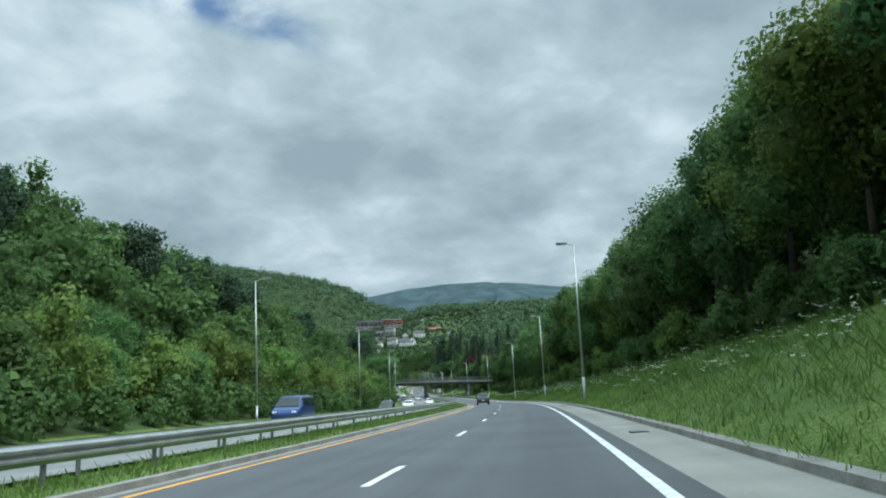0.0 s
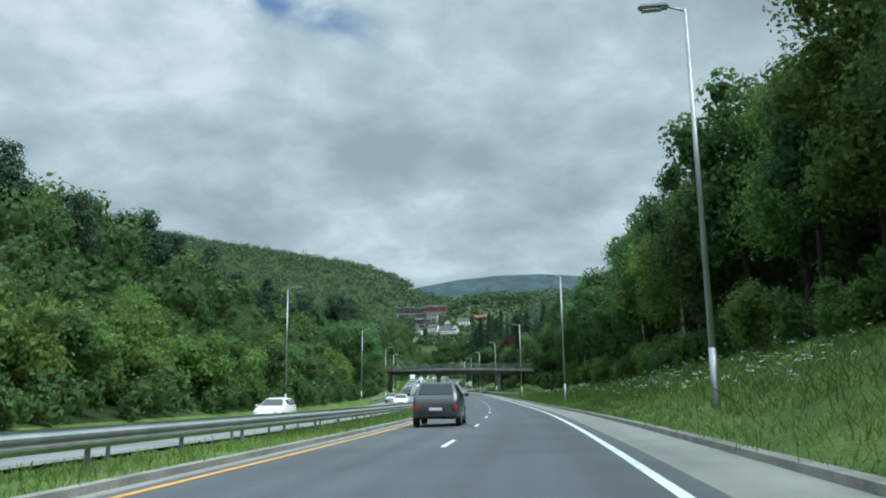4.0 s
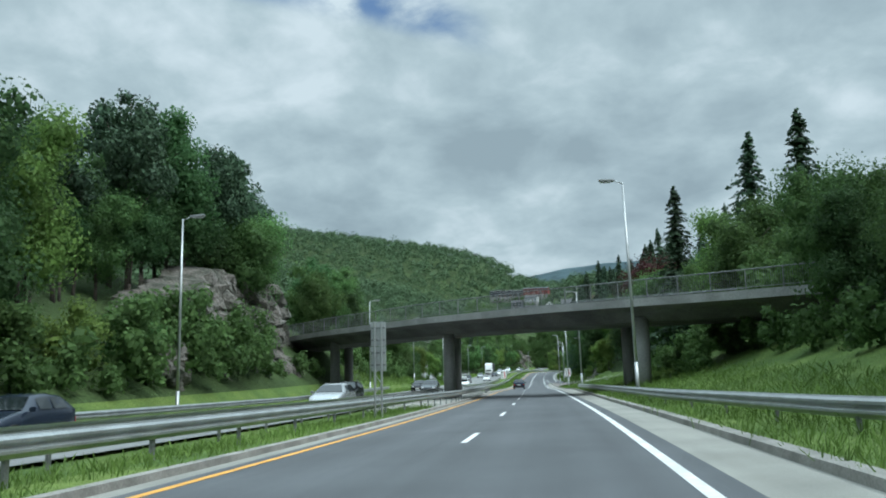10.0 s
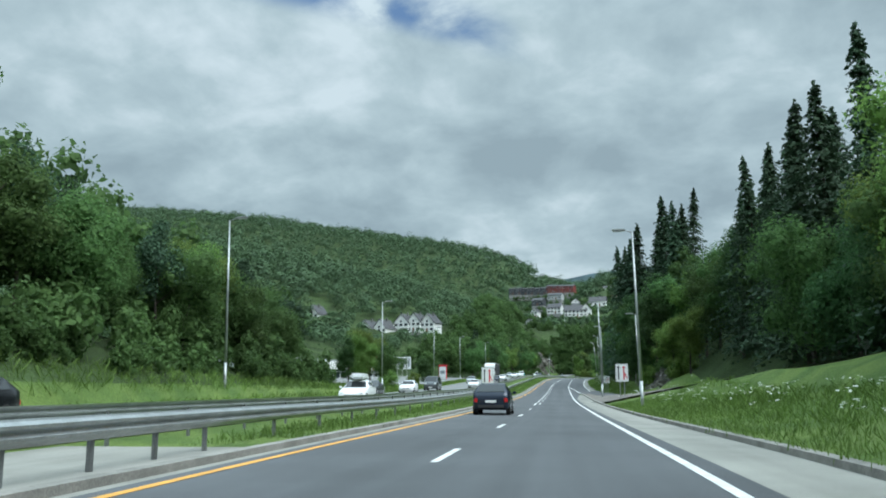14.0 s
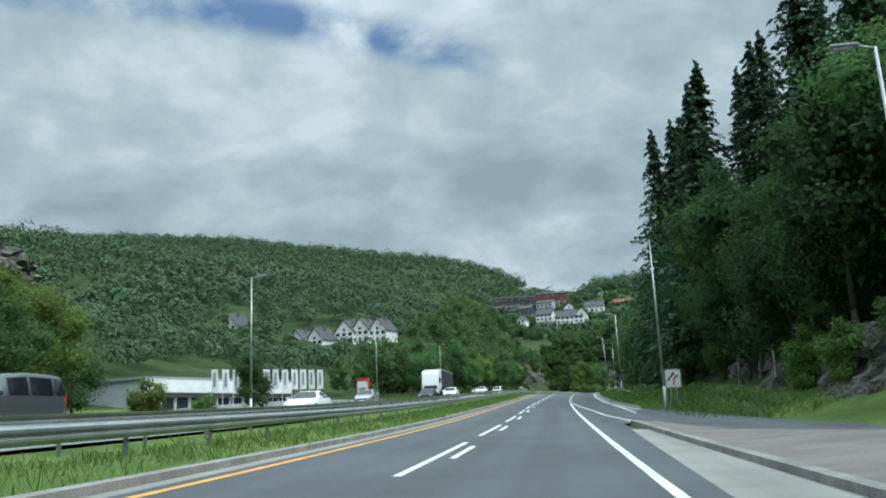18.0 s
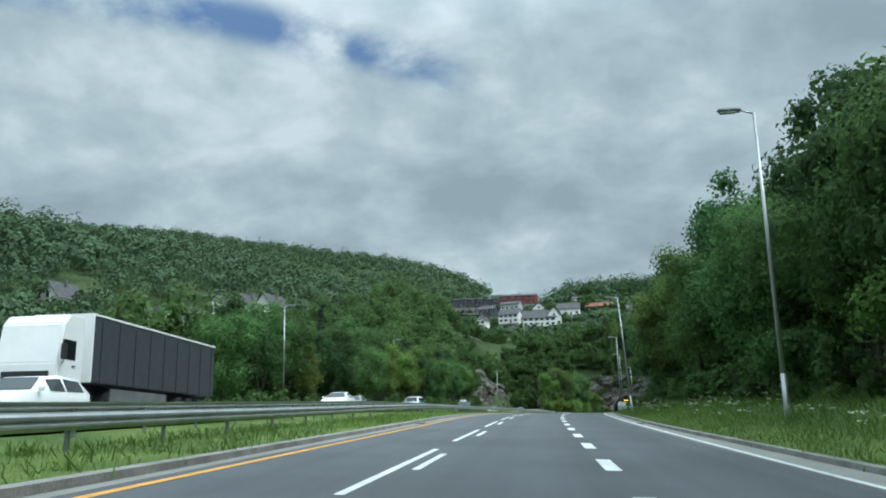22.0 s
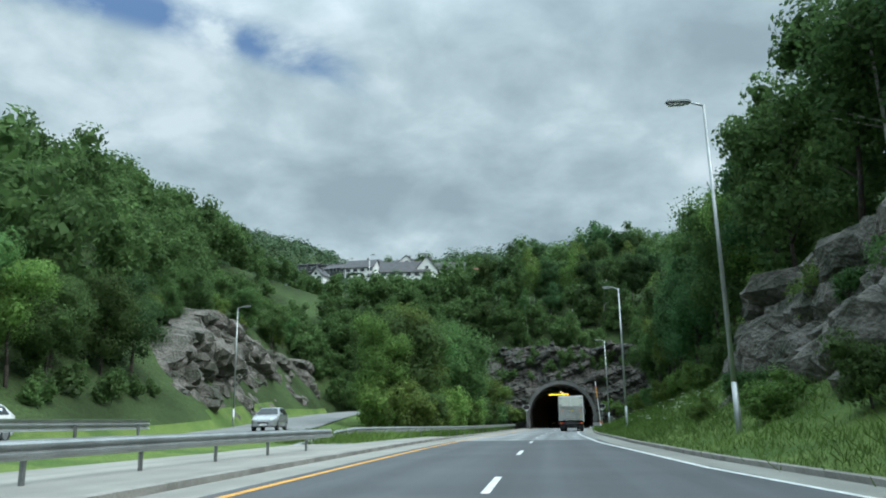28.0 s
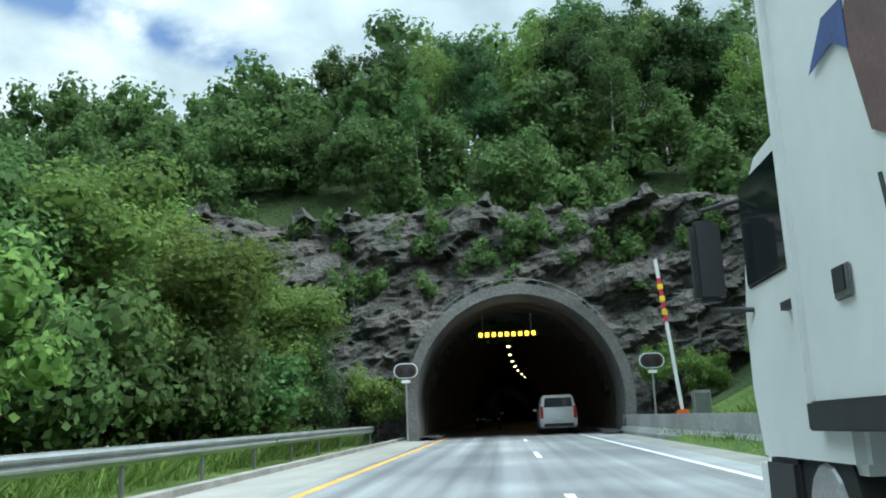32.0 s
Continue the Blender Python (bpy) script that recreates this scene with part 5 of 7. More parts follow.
# ---- signs ----
SIGN_WHITE = material("sign_white", (0.72, 0.74, 0.74), 0.4, vary=0.08)
SIGN_BLACK = material("sign_black", (0.02, 0.02, 0.025), 0.5)
SIGN_RED = material("sign_red", (0.55, 0.03, 0.05), 0.45)


def arrow(bm, x0, z0, x1, z1, w, y, head=2.6):
    """A flat arrow plate from one point to another."""
    d = Vector((x1 - x0, 0, z1 - z0))
    u = d.normalized()
    n = Vector((-u.z, 0, u.x))
    a, b, tip = Vector((x0, y, z0)), Vector((x1, y, z1)) - u * w * 1.9, Vector((x1, y, z1))
    for ring in ((a + n * w / 2, a - n * w / 2, b - n * w / 2, b + n * w / 2), (b + n * w * head / 2, b - n * w * head / 2, tip)):
        vs = [bm.verts.new(p) for p in ring]
        bm.faces.new(vs)
        back = [bm.verts.new(p + Vector((0, 0.004, 0))) for p in ring]
        for k in range(len(vs)):
            bm.faces.new((vs[k], back[k], back[(k + 1) % len(vs)], vs[(k + 1) % len(vs)]))


def merge_sign(s, l, w=1.3, h=1.75, foot=1.75, slant=False, turn=0.0, posts=2):
    """White sign that shows one black and one red lane arrow joining."""
    x, y, z = land_z(s, l)
    t = empty("road_sign", pose(x, y, z, 0, 0, heading(s) + turn), "white lane-merge sign with black and red arrows on steel posts", "road sign", "lane-merge signs")
    bm = box(bmesh.new(), 0, 0, foot, w, 0.03, h, 0.012)
    plate = part("sign_plate", bm, SIGN_WHITE, t, "white sign plate")
    bm = bmesh.new()
    for x0, z0, ww, hh in ((0, foot + 0.03, w - 0.06, 0.025), (0, foot + h - 0.055, w - 0.06, 0.025)):
        box(bm, x0, -0.018, z0, ww, 0.004, hh)
    for sx in (-1, 1):
        box(bm, sx * (w / 2 - 0.042), -0.018, foot + 0.03, 0.025, 0.004, h - 0.06)
    part("border", bm, SIGN_BLACK, plate)
    k = w / 1.3
    bm, br = bmesh.new(), bmesh.new()
    if slant:
        arrow(bm, -0.4 * k, foot + h * 0.4, 0.15 * k, foot + h * 0.85, 0.13 * k, -0.02)
        arrow(br, 0.05 * k, foot + h * 0.15, 0.05 * k, foot + h * 0.5, 0.1 * k, -0.02, 1.0)
        arrow(br, 0.05 * k, foot + h * 0.45, 0.42 * k, foot + h * 0.72, 0.12 * k, -0.02)
    else:
        arrow(bm, -0.33 * k, foot + h * 0.12, -0.33 * k, foot + h * 0.9, 0.13 * k, -0.02, 2.9)
        arrow(br, 0.2 * k, foot + h * 0.12, 0.2 * k, foot + h * 0.9, 0.13 * k, -0.02, 2.9)
        arrow(br, 0.5 * k, foot + h * 0.2, 0.22 * k, foot + h * 0.55, 0.1 * k, -0.02, 1.0)
    part("black_arrow", bm, SIGN_BLACK, plate)
    part("red_arrow", br, SIGN_RED, plate)
    for sx in ((-0.22, 0.22) if posts == 2 else (0,)):
        bm = rod(bmesh.new(), (sx * k, 0.06, -0.6), (sx * k, 0.06, foot + h - 0.1), 0.045, None, 10)
        part("post", bm, STEEL, t, "", True)
    return t


merge_sign(419.6, -7.35, 1.25, 1.75, 1.35)
merge_sign(417.4, 6.0, 1.25, 1.75, 1.6)
merge_sign(480.6, 7.75, 1.05, 1.2, 1.45, True)


def median_sign(s, l):
    """A sign board seen from behind, on a lattice mast in the median."""
    p = W(s, l, 0.07)
    t = empty("road_sign", pose(p.x, p.y, p.z, 0, 0, heading(s)), "grey sign board on a lattice mast seen from behind", "road sign")
    for z, k in ((1.72, 0), (2.66, 1)):
        part("sign_plate", box(bmesh.new(), 0, 0.05, z, 0.58, 0.05, 0.92, 0.015), STEEL, t)
        part("brace", box(bmesh.new(), 0, 0.0, z + 0.2, 0.54, 0.05, 0.06), STEEL_DULL, t)
        part("brace", box(bmesh.new(), 0, 0.0, z + 0.66, 0.54, 0.05, 0.06), STEEL_DULL, t)
    mast = part("mast", rod(bmesh.new(), (-0.13, -0.06, -0.4), (-0.13, -0.06, 3.6), 0.045, None, 10), STEEL, t)
    part("mast", rod(bmesh.new(), (0.13, -0.06, -0.4), (0.13, -0.06, 3.6), 0.045, None, 10), STEEL, t)
    for k in range(9):
        x = 0.13 if k % 2 else -0.13
        part("lattice_bar", rod(bmesh.new(), (x, -0.06, 0.1 + 0.38 * k), (-x, -0.06, 0.48 + 0.38 * k), 0.014, None, 6), STEEL, t)


median_sign(270.4, -6.72)


def round_sign(s, l):
    """A round sign seen from behind beside the slip road."""
    x, y, z = land_z(s, l)
    t = empty("road_sign", pose(x, y, z, 0, 0, heading(s) + 14), "round pale sign on a post beside the slip road", "road sign")
    part("post", rod(bmesh.new(), (0, 0, -0.5), (0, 0, 1.95), 0.035, None, 10), STEEL, t)
    part("sign_plate", rod(bmesh.new(), (0, -0.06, 1.6), (0, -0.04, 1.6), 0.33, None, 28), STEEL, t)
    part("clamp", box(bmesh.new(), 0, -0.02, 1.56, 0.3, 0.05, 0.07, 0.01), STEEL_DULL, t)


round_sign(388, 18.7)

# ---- tunnel ----
TUN_S, TUN_L, TUN_R = TUN_AT, -1.95, 4.95
DARK_WALL = material("tunnel_wall", (0.10, 0.085, 0.075), 0.85, vary=0.4, scale=0.6, fine=6.0, bump=0.3)


def arch(r, n=36, sill=0.0):
    """Outline of a horseshoe bore: upright feet, then a round vault."""
    pts = [(-r, sill), (-r * 1.02, 0.9)]
    pts += [(math.cos(a) * r * 1.03, 1.6 + math.sin(a) * (r * 1.08)) for a in np.linspace(math.pi, 0, n)]
    return pts + [(r * 1.02, 0.9), (r, sill)]


def tunnel():
    tun = tagged(empty("road_tunnel", Matrix.Identity(4)), "two-lane road tunnel with a concrete collar in a rock face", "tunnel")
    # the bore
    verts, faces, rows = [], [], list(np.arange(TUN_S - 0.2, 985, 6.0))
    inner = arch(TUN_R - 0.15)
    for s in rows:
        for x, h in inner:
            verts.append(W(s, TUN_L + x, h - 0.05))
    n = len(inner)
    for k in range(len(rows) - 1):
        for j in range(n - 1):
            faces.append((k * n + j + 1, k * n + j, k * n + n + j, k * n + n + j + 1))
    faces.append(tuple((len(rows) - 1) * n + j for j in range(n)))
    raw("bore", verts, faces, DARK_WALL, tun, "dark lined tunnel bore", True)
    # collar: a thick ring standing out of the rock
    verts, faces = [], []
    a, b = arch(TUN_R - 0.12), arch(TUN_R + 0.36)
    for s in (TUN_S - 3.6, TUN_S + 1.0):
        for ring in (a, b):
            for x, h in ring:
                verts.append(W(s, TUN_L + x, h - 0.25 if h == 0 else h))
    for j in range(n - 1):
        faces += [(j, j + 1, n + j + 1, n + j), (n + j, n + j + 1, 3 * n + j + 1, 3 * n + j), (j + 1, j, 2 * n + j, 2 * n + j + 1)]
    raw("collar", verts, faces, CONCRETE_DARK, tun, "grey concrete collar of the tunnel mouth")
    # inner lower walls reddish, and the kerbs
    for x0, x1 in ((-TUN_R + 0.15, -TUN_R + 0.95), (TUN_R - 0.95, TUN_R - 0.15)):
        verts, faces = [], []
        for s in np.arange(TUN_S - 3.5, 985, 8.0):
            verts += [W(s, TUN_L + x0, 0.16), W(s, TUN_L + x1, 0.16), W(s, TUN_L + x1, -0.1), W(s, TUN_L + x0, -0.1)]
        for k in range(len(verts) // 4 - 1):
            faces += [(4 * k, 4 * k + 1, 4 * k + 5, 4 * k + 4), (4 * k + 1, 4 * k + 2, 4 * k + 6, 4 * k + 5), (4 * k + 3, 4 * k, 4 * k + 4, 4 * k + 7)]
        raw("walkway", verts, faces, CONCRETE_DARK, tun)
    # guard wire posts on the collar
    bm = bmesh.new()
    crown = [(x, h) for x, h in arch(TUN_R + 0.35) if h > 5.0]
    pts = [W(TUN_S - 3.3, TUN_L + x, h) for x, h in crown]
    for p, q in zip(pts, pts[1:]):
        rod(bm, p + Vector((0, 0, 0.28)), q + Vector((0, 0, 0.28)), 0.02, None, 5)
    for p in pts[::3]:
        rod(bm, p, p + Vector((0, 0, 0.3)), 0.018, None, 5)
    part("cable_rail", bm, STEEL_DULL, tun, "thin rail on the collar")


tunnel()
ribbon("road", 800, 985, -6.3, 2.4, 0.0, ASPHALT, label="road surface inside the tunnel")


def tunnel_lamps():
    glow = material("tunnel_lamp_glow", (1.0, 0.72, 0.3), 0.5, emit=9.0)
    for k, s in enumerate(np.arange(812, 980, 9.0)):
        t = empty("tunnel_lamp", at_road(s, TUN_L - 0.3 + min(3.0, 0.0006 * (s - 808) ** 2), 6.1), "small sodium lamp under the tunnel vault, lit", "lamp", "lamps in the tunnel")
        part("housing", box(bmesh.new(), 0, 0, 0.0, 0.35, 0.9, 0.12, 0.03), STEEL_DULL, t)
        part("lens", box(bmesh.new(), 0, 0, -0.03, 0.24, 0.7, 0.03, 0.01), glow, t, "glowing amber lens")


tunnel_lamps()


def lane_signal():
    """Hanging board with a row of lit amber squares, across the mouth of the tunnel."""
    t = empty("warning_light_bar", at_road(TUN_S + 1.2, -2.35, 5.15), "hanging bar of lit amber lights in the tunnel mouth", "warning light")
    part("bar", box(bmesh.new(), 0, 0, 0, 3.35, 0.12, 0.34, 0.02), SIGN_BLACK, t, "black bar")
    glow = material("amber_glow", (1.0, 0.55, 0.03), 0.5, emit=3.0)
    for k in range(9):
        part("lamp", box(bmesh.new(), -1.42 + 0.355 * k, -0.07, 0.06, 0.2, 0.03, 0.22, 0.02), glow, t, "lit amber square")
    for x in (-1.3, 1.3):
        part("hanger", rod(bmesh.new(), (x, 0, 0.3), (x, 0, 1.25), 0.035), STEEL, t)


lane_signal()


def traffic_signal(l):
    """Twin red stop light in a white-rimmed black board."""
    t = empty("traffic_light", at_road(TUN_S - 4.0, l, 0), "black twin stop light with white oval rim on a post, unlit", "traffic light", "stop lights at the tunnel")

    def oval(w, h, d, y, mat, name, parent):
        bm = bmesh.new()
        ring = []
        for sx in (1, -1):
            for a in np.linspace(-math.pi / 2, math.pi / 2, 12):
                ring.append((sx * (w / 2 - h / 2 + math.cos(a) * h / 2), sx * math.sin(a) * h / 2))
        f = bm.faces.new([bm.verts.new((x, y, 3.3 + zz)) for x, zz in ring])
        out = bmesh.ops.extrude_face_region(bm, geom=[f])
        bmesh.ops.translate(bm, vec=(0, d, 0), verts=[v for v in out["geom"] if isinstance(v, bmesh.types.BMVert)])
        bmesh.ops.recalc_face_normals(bm, faces=bm.faces)
        return part(name, bm, mat, parent)

    rim = oval(1.16, 0.72, 0.04, 0.0, SIGN_WHITE, "rim", t)
    oval(1.06, 0.62, 0.03, -0.02, SIGN_BLACK, "backboard", rim)
    for x in (-0.26, 0.26):
        bm = bmesh.new()
        rod(bm, (x, -0.06, 3.3), (x, -0.02, 3.3), 0.15, 0.15, 16)
        part("lens", bm, material("dark_lens", (0.05, 0.03, 0.03), 0.2), t, "dark unlit lens")
    part("post", rod(bmesh.new(), (0, 0.06, -0.4), (0, 0.06, 3.2), 0.05, None, 10), STEEL, t)
    part("name_plate", box(bmesh.new(), 0, -0.02, 2.72, 0.42, 0.02, 0.14), SIGN_WHITE, t, "small white plate")


traffic_signal(-7.3)
traffic_signal(4.3)


def barrier_arm():
    """Raised red and white barrier arm with yellow reflectors, on an orange drive box."""
    t = empty("road_barrier", at_road(789.5, 3.9, 0.75), "raised white barrier arm with red bands on an orange base", "barrier")
    orange = material("barrier_orange", (0.75, 0.16, 0.03), 0.5)
    part("drive_box", box(bmesh.new(), 0, 0, -0.7, 0.4, 0.45, 0.95, 0.04), orange, t, "orange drive box")
    red, yellow = SIGN_RED, material("reflector_yellow", (0.85, 0.62, 0.02), 0.4)
    arm = part("arm", box(bmesh.new(), 0, 0, 0.2, 0.13, 0.07, 5.8, 0.01, ), SIGN_WHITE, t, "white arm")
    for z in (3.55, 4.05, 4.55, 5.0):
        part("red_band", box(bmesh.new(), 0, 0, z - 0.0, 0.142, 0.082, 0.24), red, arm)
    for z in (3.82, 4.32, 4.8):
        part("reflector", box(bmesh.new(), 0, -0.01, z, 0.2, 0.09, 0.2, 0.005), yellow, arm, "yellow reflector")
    arm.matrix_basis = pose(0, 0, 0, 0, -5, 0)


barrier_arm()


def concrete_barrier():
    """Low concrete wall that leads into the tunnel mouth."""
    verts, faces = [], []
    ss = np.linspace(771, 799, 15)
    sect = ((0.32, -0.2), (0.3, 0.12), (0.12, 0.35), (0.1, 0.86), (-0.1, 0.86), (-0.12, 0.35), (-0.3, 0.12), (-0.32, -0.2))
    for s in ss:
        low = 1.0 if s > 775 else 0.35 + 0.65 * (s - 771) / 4
        for x, h in sect:
            verts.append(W(s, 3.05 + x + 0.02 * (799 - s), h * low))
    n = len(sect)
    for k in range(len(ss) - 1):
        faces += [(k * n + j, k * n + j + 1, k * n + n + j + 1, k * n + n + j) for j in range(n - 1)]
    faces += [tuple(range(n)), tuple(range(len(ss) * n - 1, len(ss) * n - n - 1, -1))]
    tagged(raw("concrete_barrier", verts, faces, CONCRETE), "smooth grey concrete barrier wall beside the tunnel approach", "barrier wall")
    c = empty("control_cabinet", at_road(793, 5.4, 0.4), "small grey roadside control cabinet", "cabinet")
    part("body", box(bmesh.new(), 0, 0, 0, 0.7, 0.5, 1.35, 0.03), STEEL, c)
    part("door", box(bmesh.new(), 0, -0.26, 0.08, 0.6, 0.02, 1.15, 0.005), STEEL_DULL, c)


concrete_barrier()
# ---- rock ----
def cliff(name, label, spots, mat, seed, fine=0.4, rough=1.0, lean=0.35):
    """A rock face: one folded sheet along a line of places (s, l, foot, top), broken into ledges and blocks, closed behind."""
    side = 1 if spots[0][1] > -2 else -1
    pts = [np.array(q, float) for q in spots]
    run = [0.0]
    for a, b in zip(pts, pts[1:]):
        run.append(run[-1] + math.hypot(b[0] - a[0], b[1] - a[1]))
    n, m = max(6, int(run[-1] / fine)), max(6, int(max(q[3] - q[2] for q in pts) / fine))
    verts, faces = [], []
    for i in range(n + 1):
        at = run[-1] * i / n
        s, l, lo, hi = (float(np.interp(at, run, [q[c] for q in pts])) for c in range(4))
        hi += 0.9 * noise.noise(Vector((at * 0.3, seed, 0)))
        z0 = axis(s)[0][2]
        for j in range(m + 2):
            u = min(1.0, j / m)
            h = lo - 1.0 + (hi - lo + 1.0) * u
            k = Vector((at * 0.28, h * 0.42, seed))
            bed = h * 0.9 + at * 0.28
            block = noise.cell(Vector((at * 0.5 + 0.8 * noise.noise(k), bed, seed))) * 0.8
            slab = noise.cell(Vector((at * 0.22 + h * 0.1, bed * 0.45 + noise.noise(k * 2) * 0.5, seed + 2))) * 0.8
            chip = noise.cell(Vector((at * 1.5 + h * 0.5, bed * 2.1, seed + 4))) * 0.35
            push = rough * (1.1 * noise.noise(k * 0.7) + 0.35 * noise.noise(k * 3.1) + 0.2 * noise.noise(k * 9) + block + slab + chip)
            out = side * ((h - lo) * lean - push + (3.0 if j > m else 0.0))
            p = W(s, l + out)
            verts.append((p.x, p.y, z0 + h + (0.25 * noise.noise(k * 4) if j <= m else 0.4)))
    w = m + 2
    for i in range(n):
        for j in range(m + 1):
            q = (i * w + j, i * w + w + j, i * w + w + j + 1, i * w + j + 1)
            faces.append(q if side > 0 else q[::-1])
    ob = raw(name, verts, faces, mat)
    sol = ob.modifiers.new("depth", "SOLIDIFY")
    sol.thickness, sol.offset = 0.5, -1.0
    return tagged(ob, label, "cliff")


def mouth_face():
    """The broken rock wall round and above the tunnel collar: a folded sheet with an arched opening."""
    cols, rows = np.linspace(-30, 28, 190), np.linspace(-0.5, 13.5, 64)
    verts, faces = [], []
    for h in rows:
        for x in cols:
            l = TUN_L + x
            k = Vector((x * 0.3, h * 0.42, 2.0))
            block = noise.cell(Vector((x * 0.5 + 0.6 * noise.noise(k) + h * 0.15, h * 0.8 - x * 0.2, 3.0))) * 0.8
            tilt = Vector((x * 0.3 + h * 0.14, h * 0.6 - x * 0.16, 2.0))
            chip = noise.cell(Vector((x * 1.2 + h * 0.3, h * 1.7 - x * 0.45, 4.0))) * 0.45
            bed = h * 0.9 - x * 0.42 + 0.7 * noise.noise(k * 1.4)
            n = noise.noise(k) * 1.3 + 0.3 - 0.35 * abs(noise.noise(tilt * 3.4)) + noise.noise(k * 7.5) * 0.2 + block * 0.6 + chip * 0.7 + noise.cell(Vector((x * 0.2, bed * 0.7, 9.0))) * 0.9
            near = max(0.0, 1 - max(0.0, math.hypot(x, max(0, h - 1.6)) - TUN_R) / 2.5)
            s = TUN_S + 0.9 + h * 0.36 - n * (0.75 - 0.5 * near) - max(0.0, abs(x) - 9) * 0.16
            q = W(s, l)
            verts.append((q.x, q.y, axis(TUN_S)[0][2] + h + (0.9 * noise.noise(Vector((x * 0.25, 5, 5))) if h > 12 else 0)))
    w = len(cols)
    for i in range(len(rows) - 1):
        for j in range(w - 1):
            x, h = (cols[j] + cols[j + 1]) / 2, (rows[i] + rows[i + 1]) / 2
            if abs(x) < TUN_R - 0.1 and h < 1.6 or x * x + ((h - 1.6) / 1.08) ** 2 < (TUN_R - 0.1) ** 2 and h >= 1.6:
                continue
            faces.append((i * w + j, i * w + j + 1, i * w + w + j + 1, i * w + w + j))
    ob = raw("cliff", verts, faces, ROCK_DARK)
    sol = ob.modifiers.new("depth", "SOLIDIFY")
    sol.thickness, sol.offset = 0.8, -1.0
    tagged(ob, "dark broken rock face around the tunnel mouth", "cliff")


mouth_face()
cliff("cliff", "low grey rock cutting beside the road", ((644, 12.8, 0.3, 2), (655, 11.2, 0.4, 3.4), (670, 9.8, 0.5, 6), (688, 8.4, 0.6, 8.5), (704, 7.8, 0.8, 7.5), (714, 9.5, 1, 5)), ROCK, 22, 0.35, 0.9, 0.5)
cliff("cliff", "tall pale rock knoll beside the opposite carriageway", ((731, -33, 0.5, 3), (736, -32.5, 0.6, 9), (748, -34.5, 1, 13), (760, -37.5, 1.5, 14), (775, -40, 2, 12), (798, -42.5, 3, 11), (815, -45, 4, 12)), ROCK, 23, 0.45, 1.1, 0.35)
cliff("cliff", "grey cliff at the bridge abutment", ((284, -22.3, 0.2, 3), (293, -22.8, 0.3, 7), (303, -23.2, 0.3, 10), (318, -24.3, 0.4, 11), (329, -26.5, 0.8, 10)), ROCK, 24, 0.4, 0.9, 0.3)
cliff("cliff", "mossy boulders in the bank beside the slip road", ((450, 14.5, 0.2, 1.5), (462, 14, 0.4, 3.4), (476, 14.2, 0.6, 3), (496, 14, 0.6, 2.2)), ROCK, 25, 0.3, 0.7, 0.5)
cliff("cliff", "bare grey cliff high on the wooded slope", ((584, -141, 30, 38), (594, -138, 32, 47), (606, -138, 33, 46), (618, -142, 34, 41)), ROCK, 26, 1.0, 2.2, 0.3)

# ---- houses ----
WHITE_WALL = material("white_boarding", (0.74, 0.75, 0.73), 0.7, vary=0.12, scale=0.6, fine=8.0)
RED_WALL = material("red_boarding", (0.19, 0.035, 0.03), 0.7, vary=0.2, scale=0.6, fine=8.0)
DARK_WALL_PAINT = material("dark_boarding", (0.05, 0.055, 0.065), 0.7, vary=0.2, scale=0.6, fine=8.0)
BROWN_WALL = material("brown_boarding", (0.17, 0.09, 0.06), 0.7, vary=0.2, scale=0.6, fine=8.0)
GREY_WALL = material("grey_cladding", (0.42, 0.44, 0.45), 0.6, vary=0.12, scale=0.4, fine=6.0)
TILE_DARK = material("dark_roof_tiles", (0.075, 0.075, 0.08), 0.75, vary=0.3, scale=0.8, fine=5.0, bump=0.5)
TILE_RED = material("red_roof_tiles", (0.22, 0.075, 0.05), 0.75, vary=0.3, scale=0.8, fine=5.0, bump=0.5)
PANE = glass_material("window_glass", (0.03, 0.04, 0.05), 0.06)
FRAME_WHITE = material("white_window_frame", (0.8, 0.8, 0.78), 0.5)


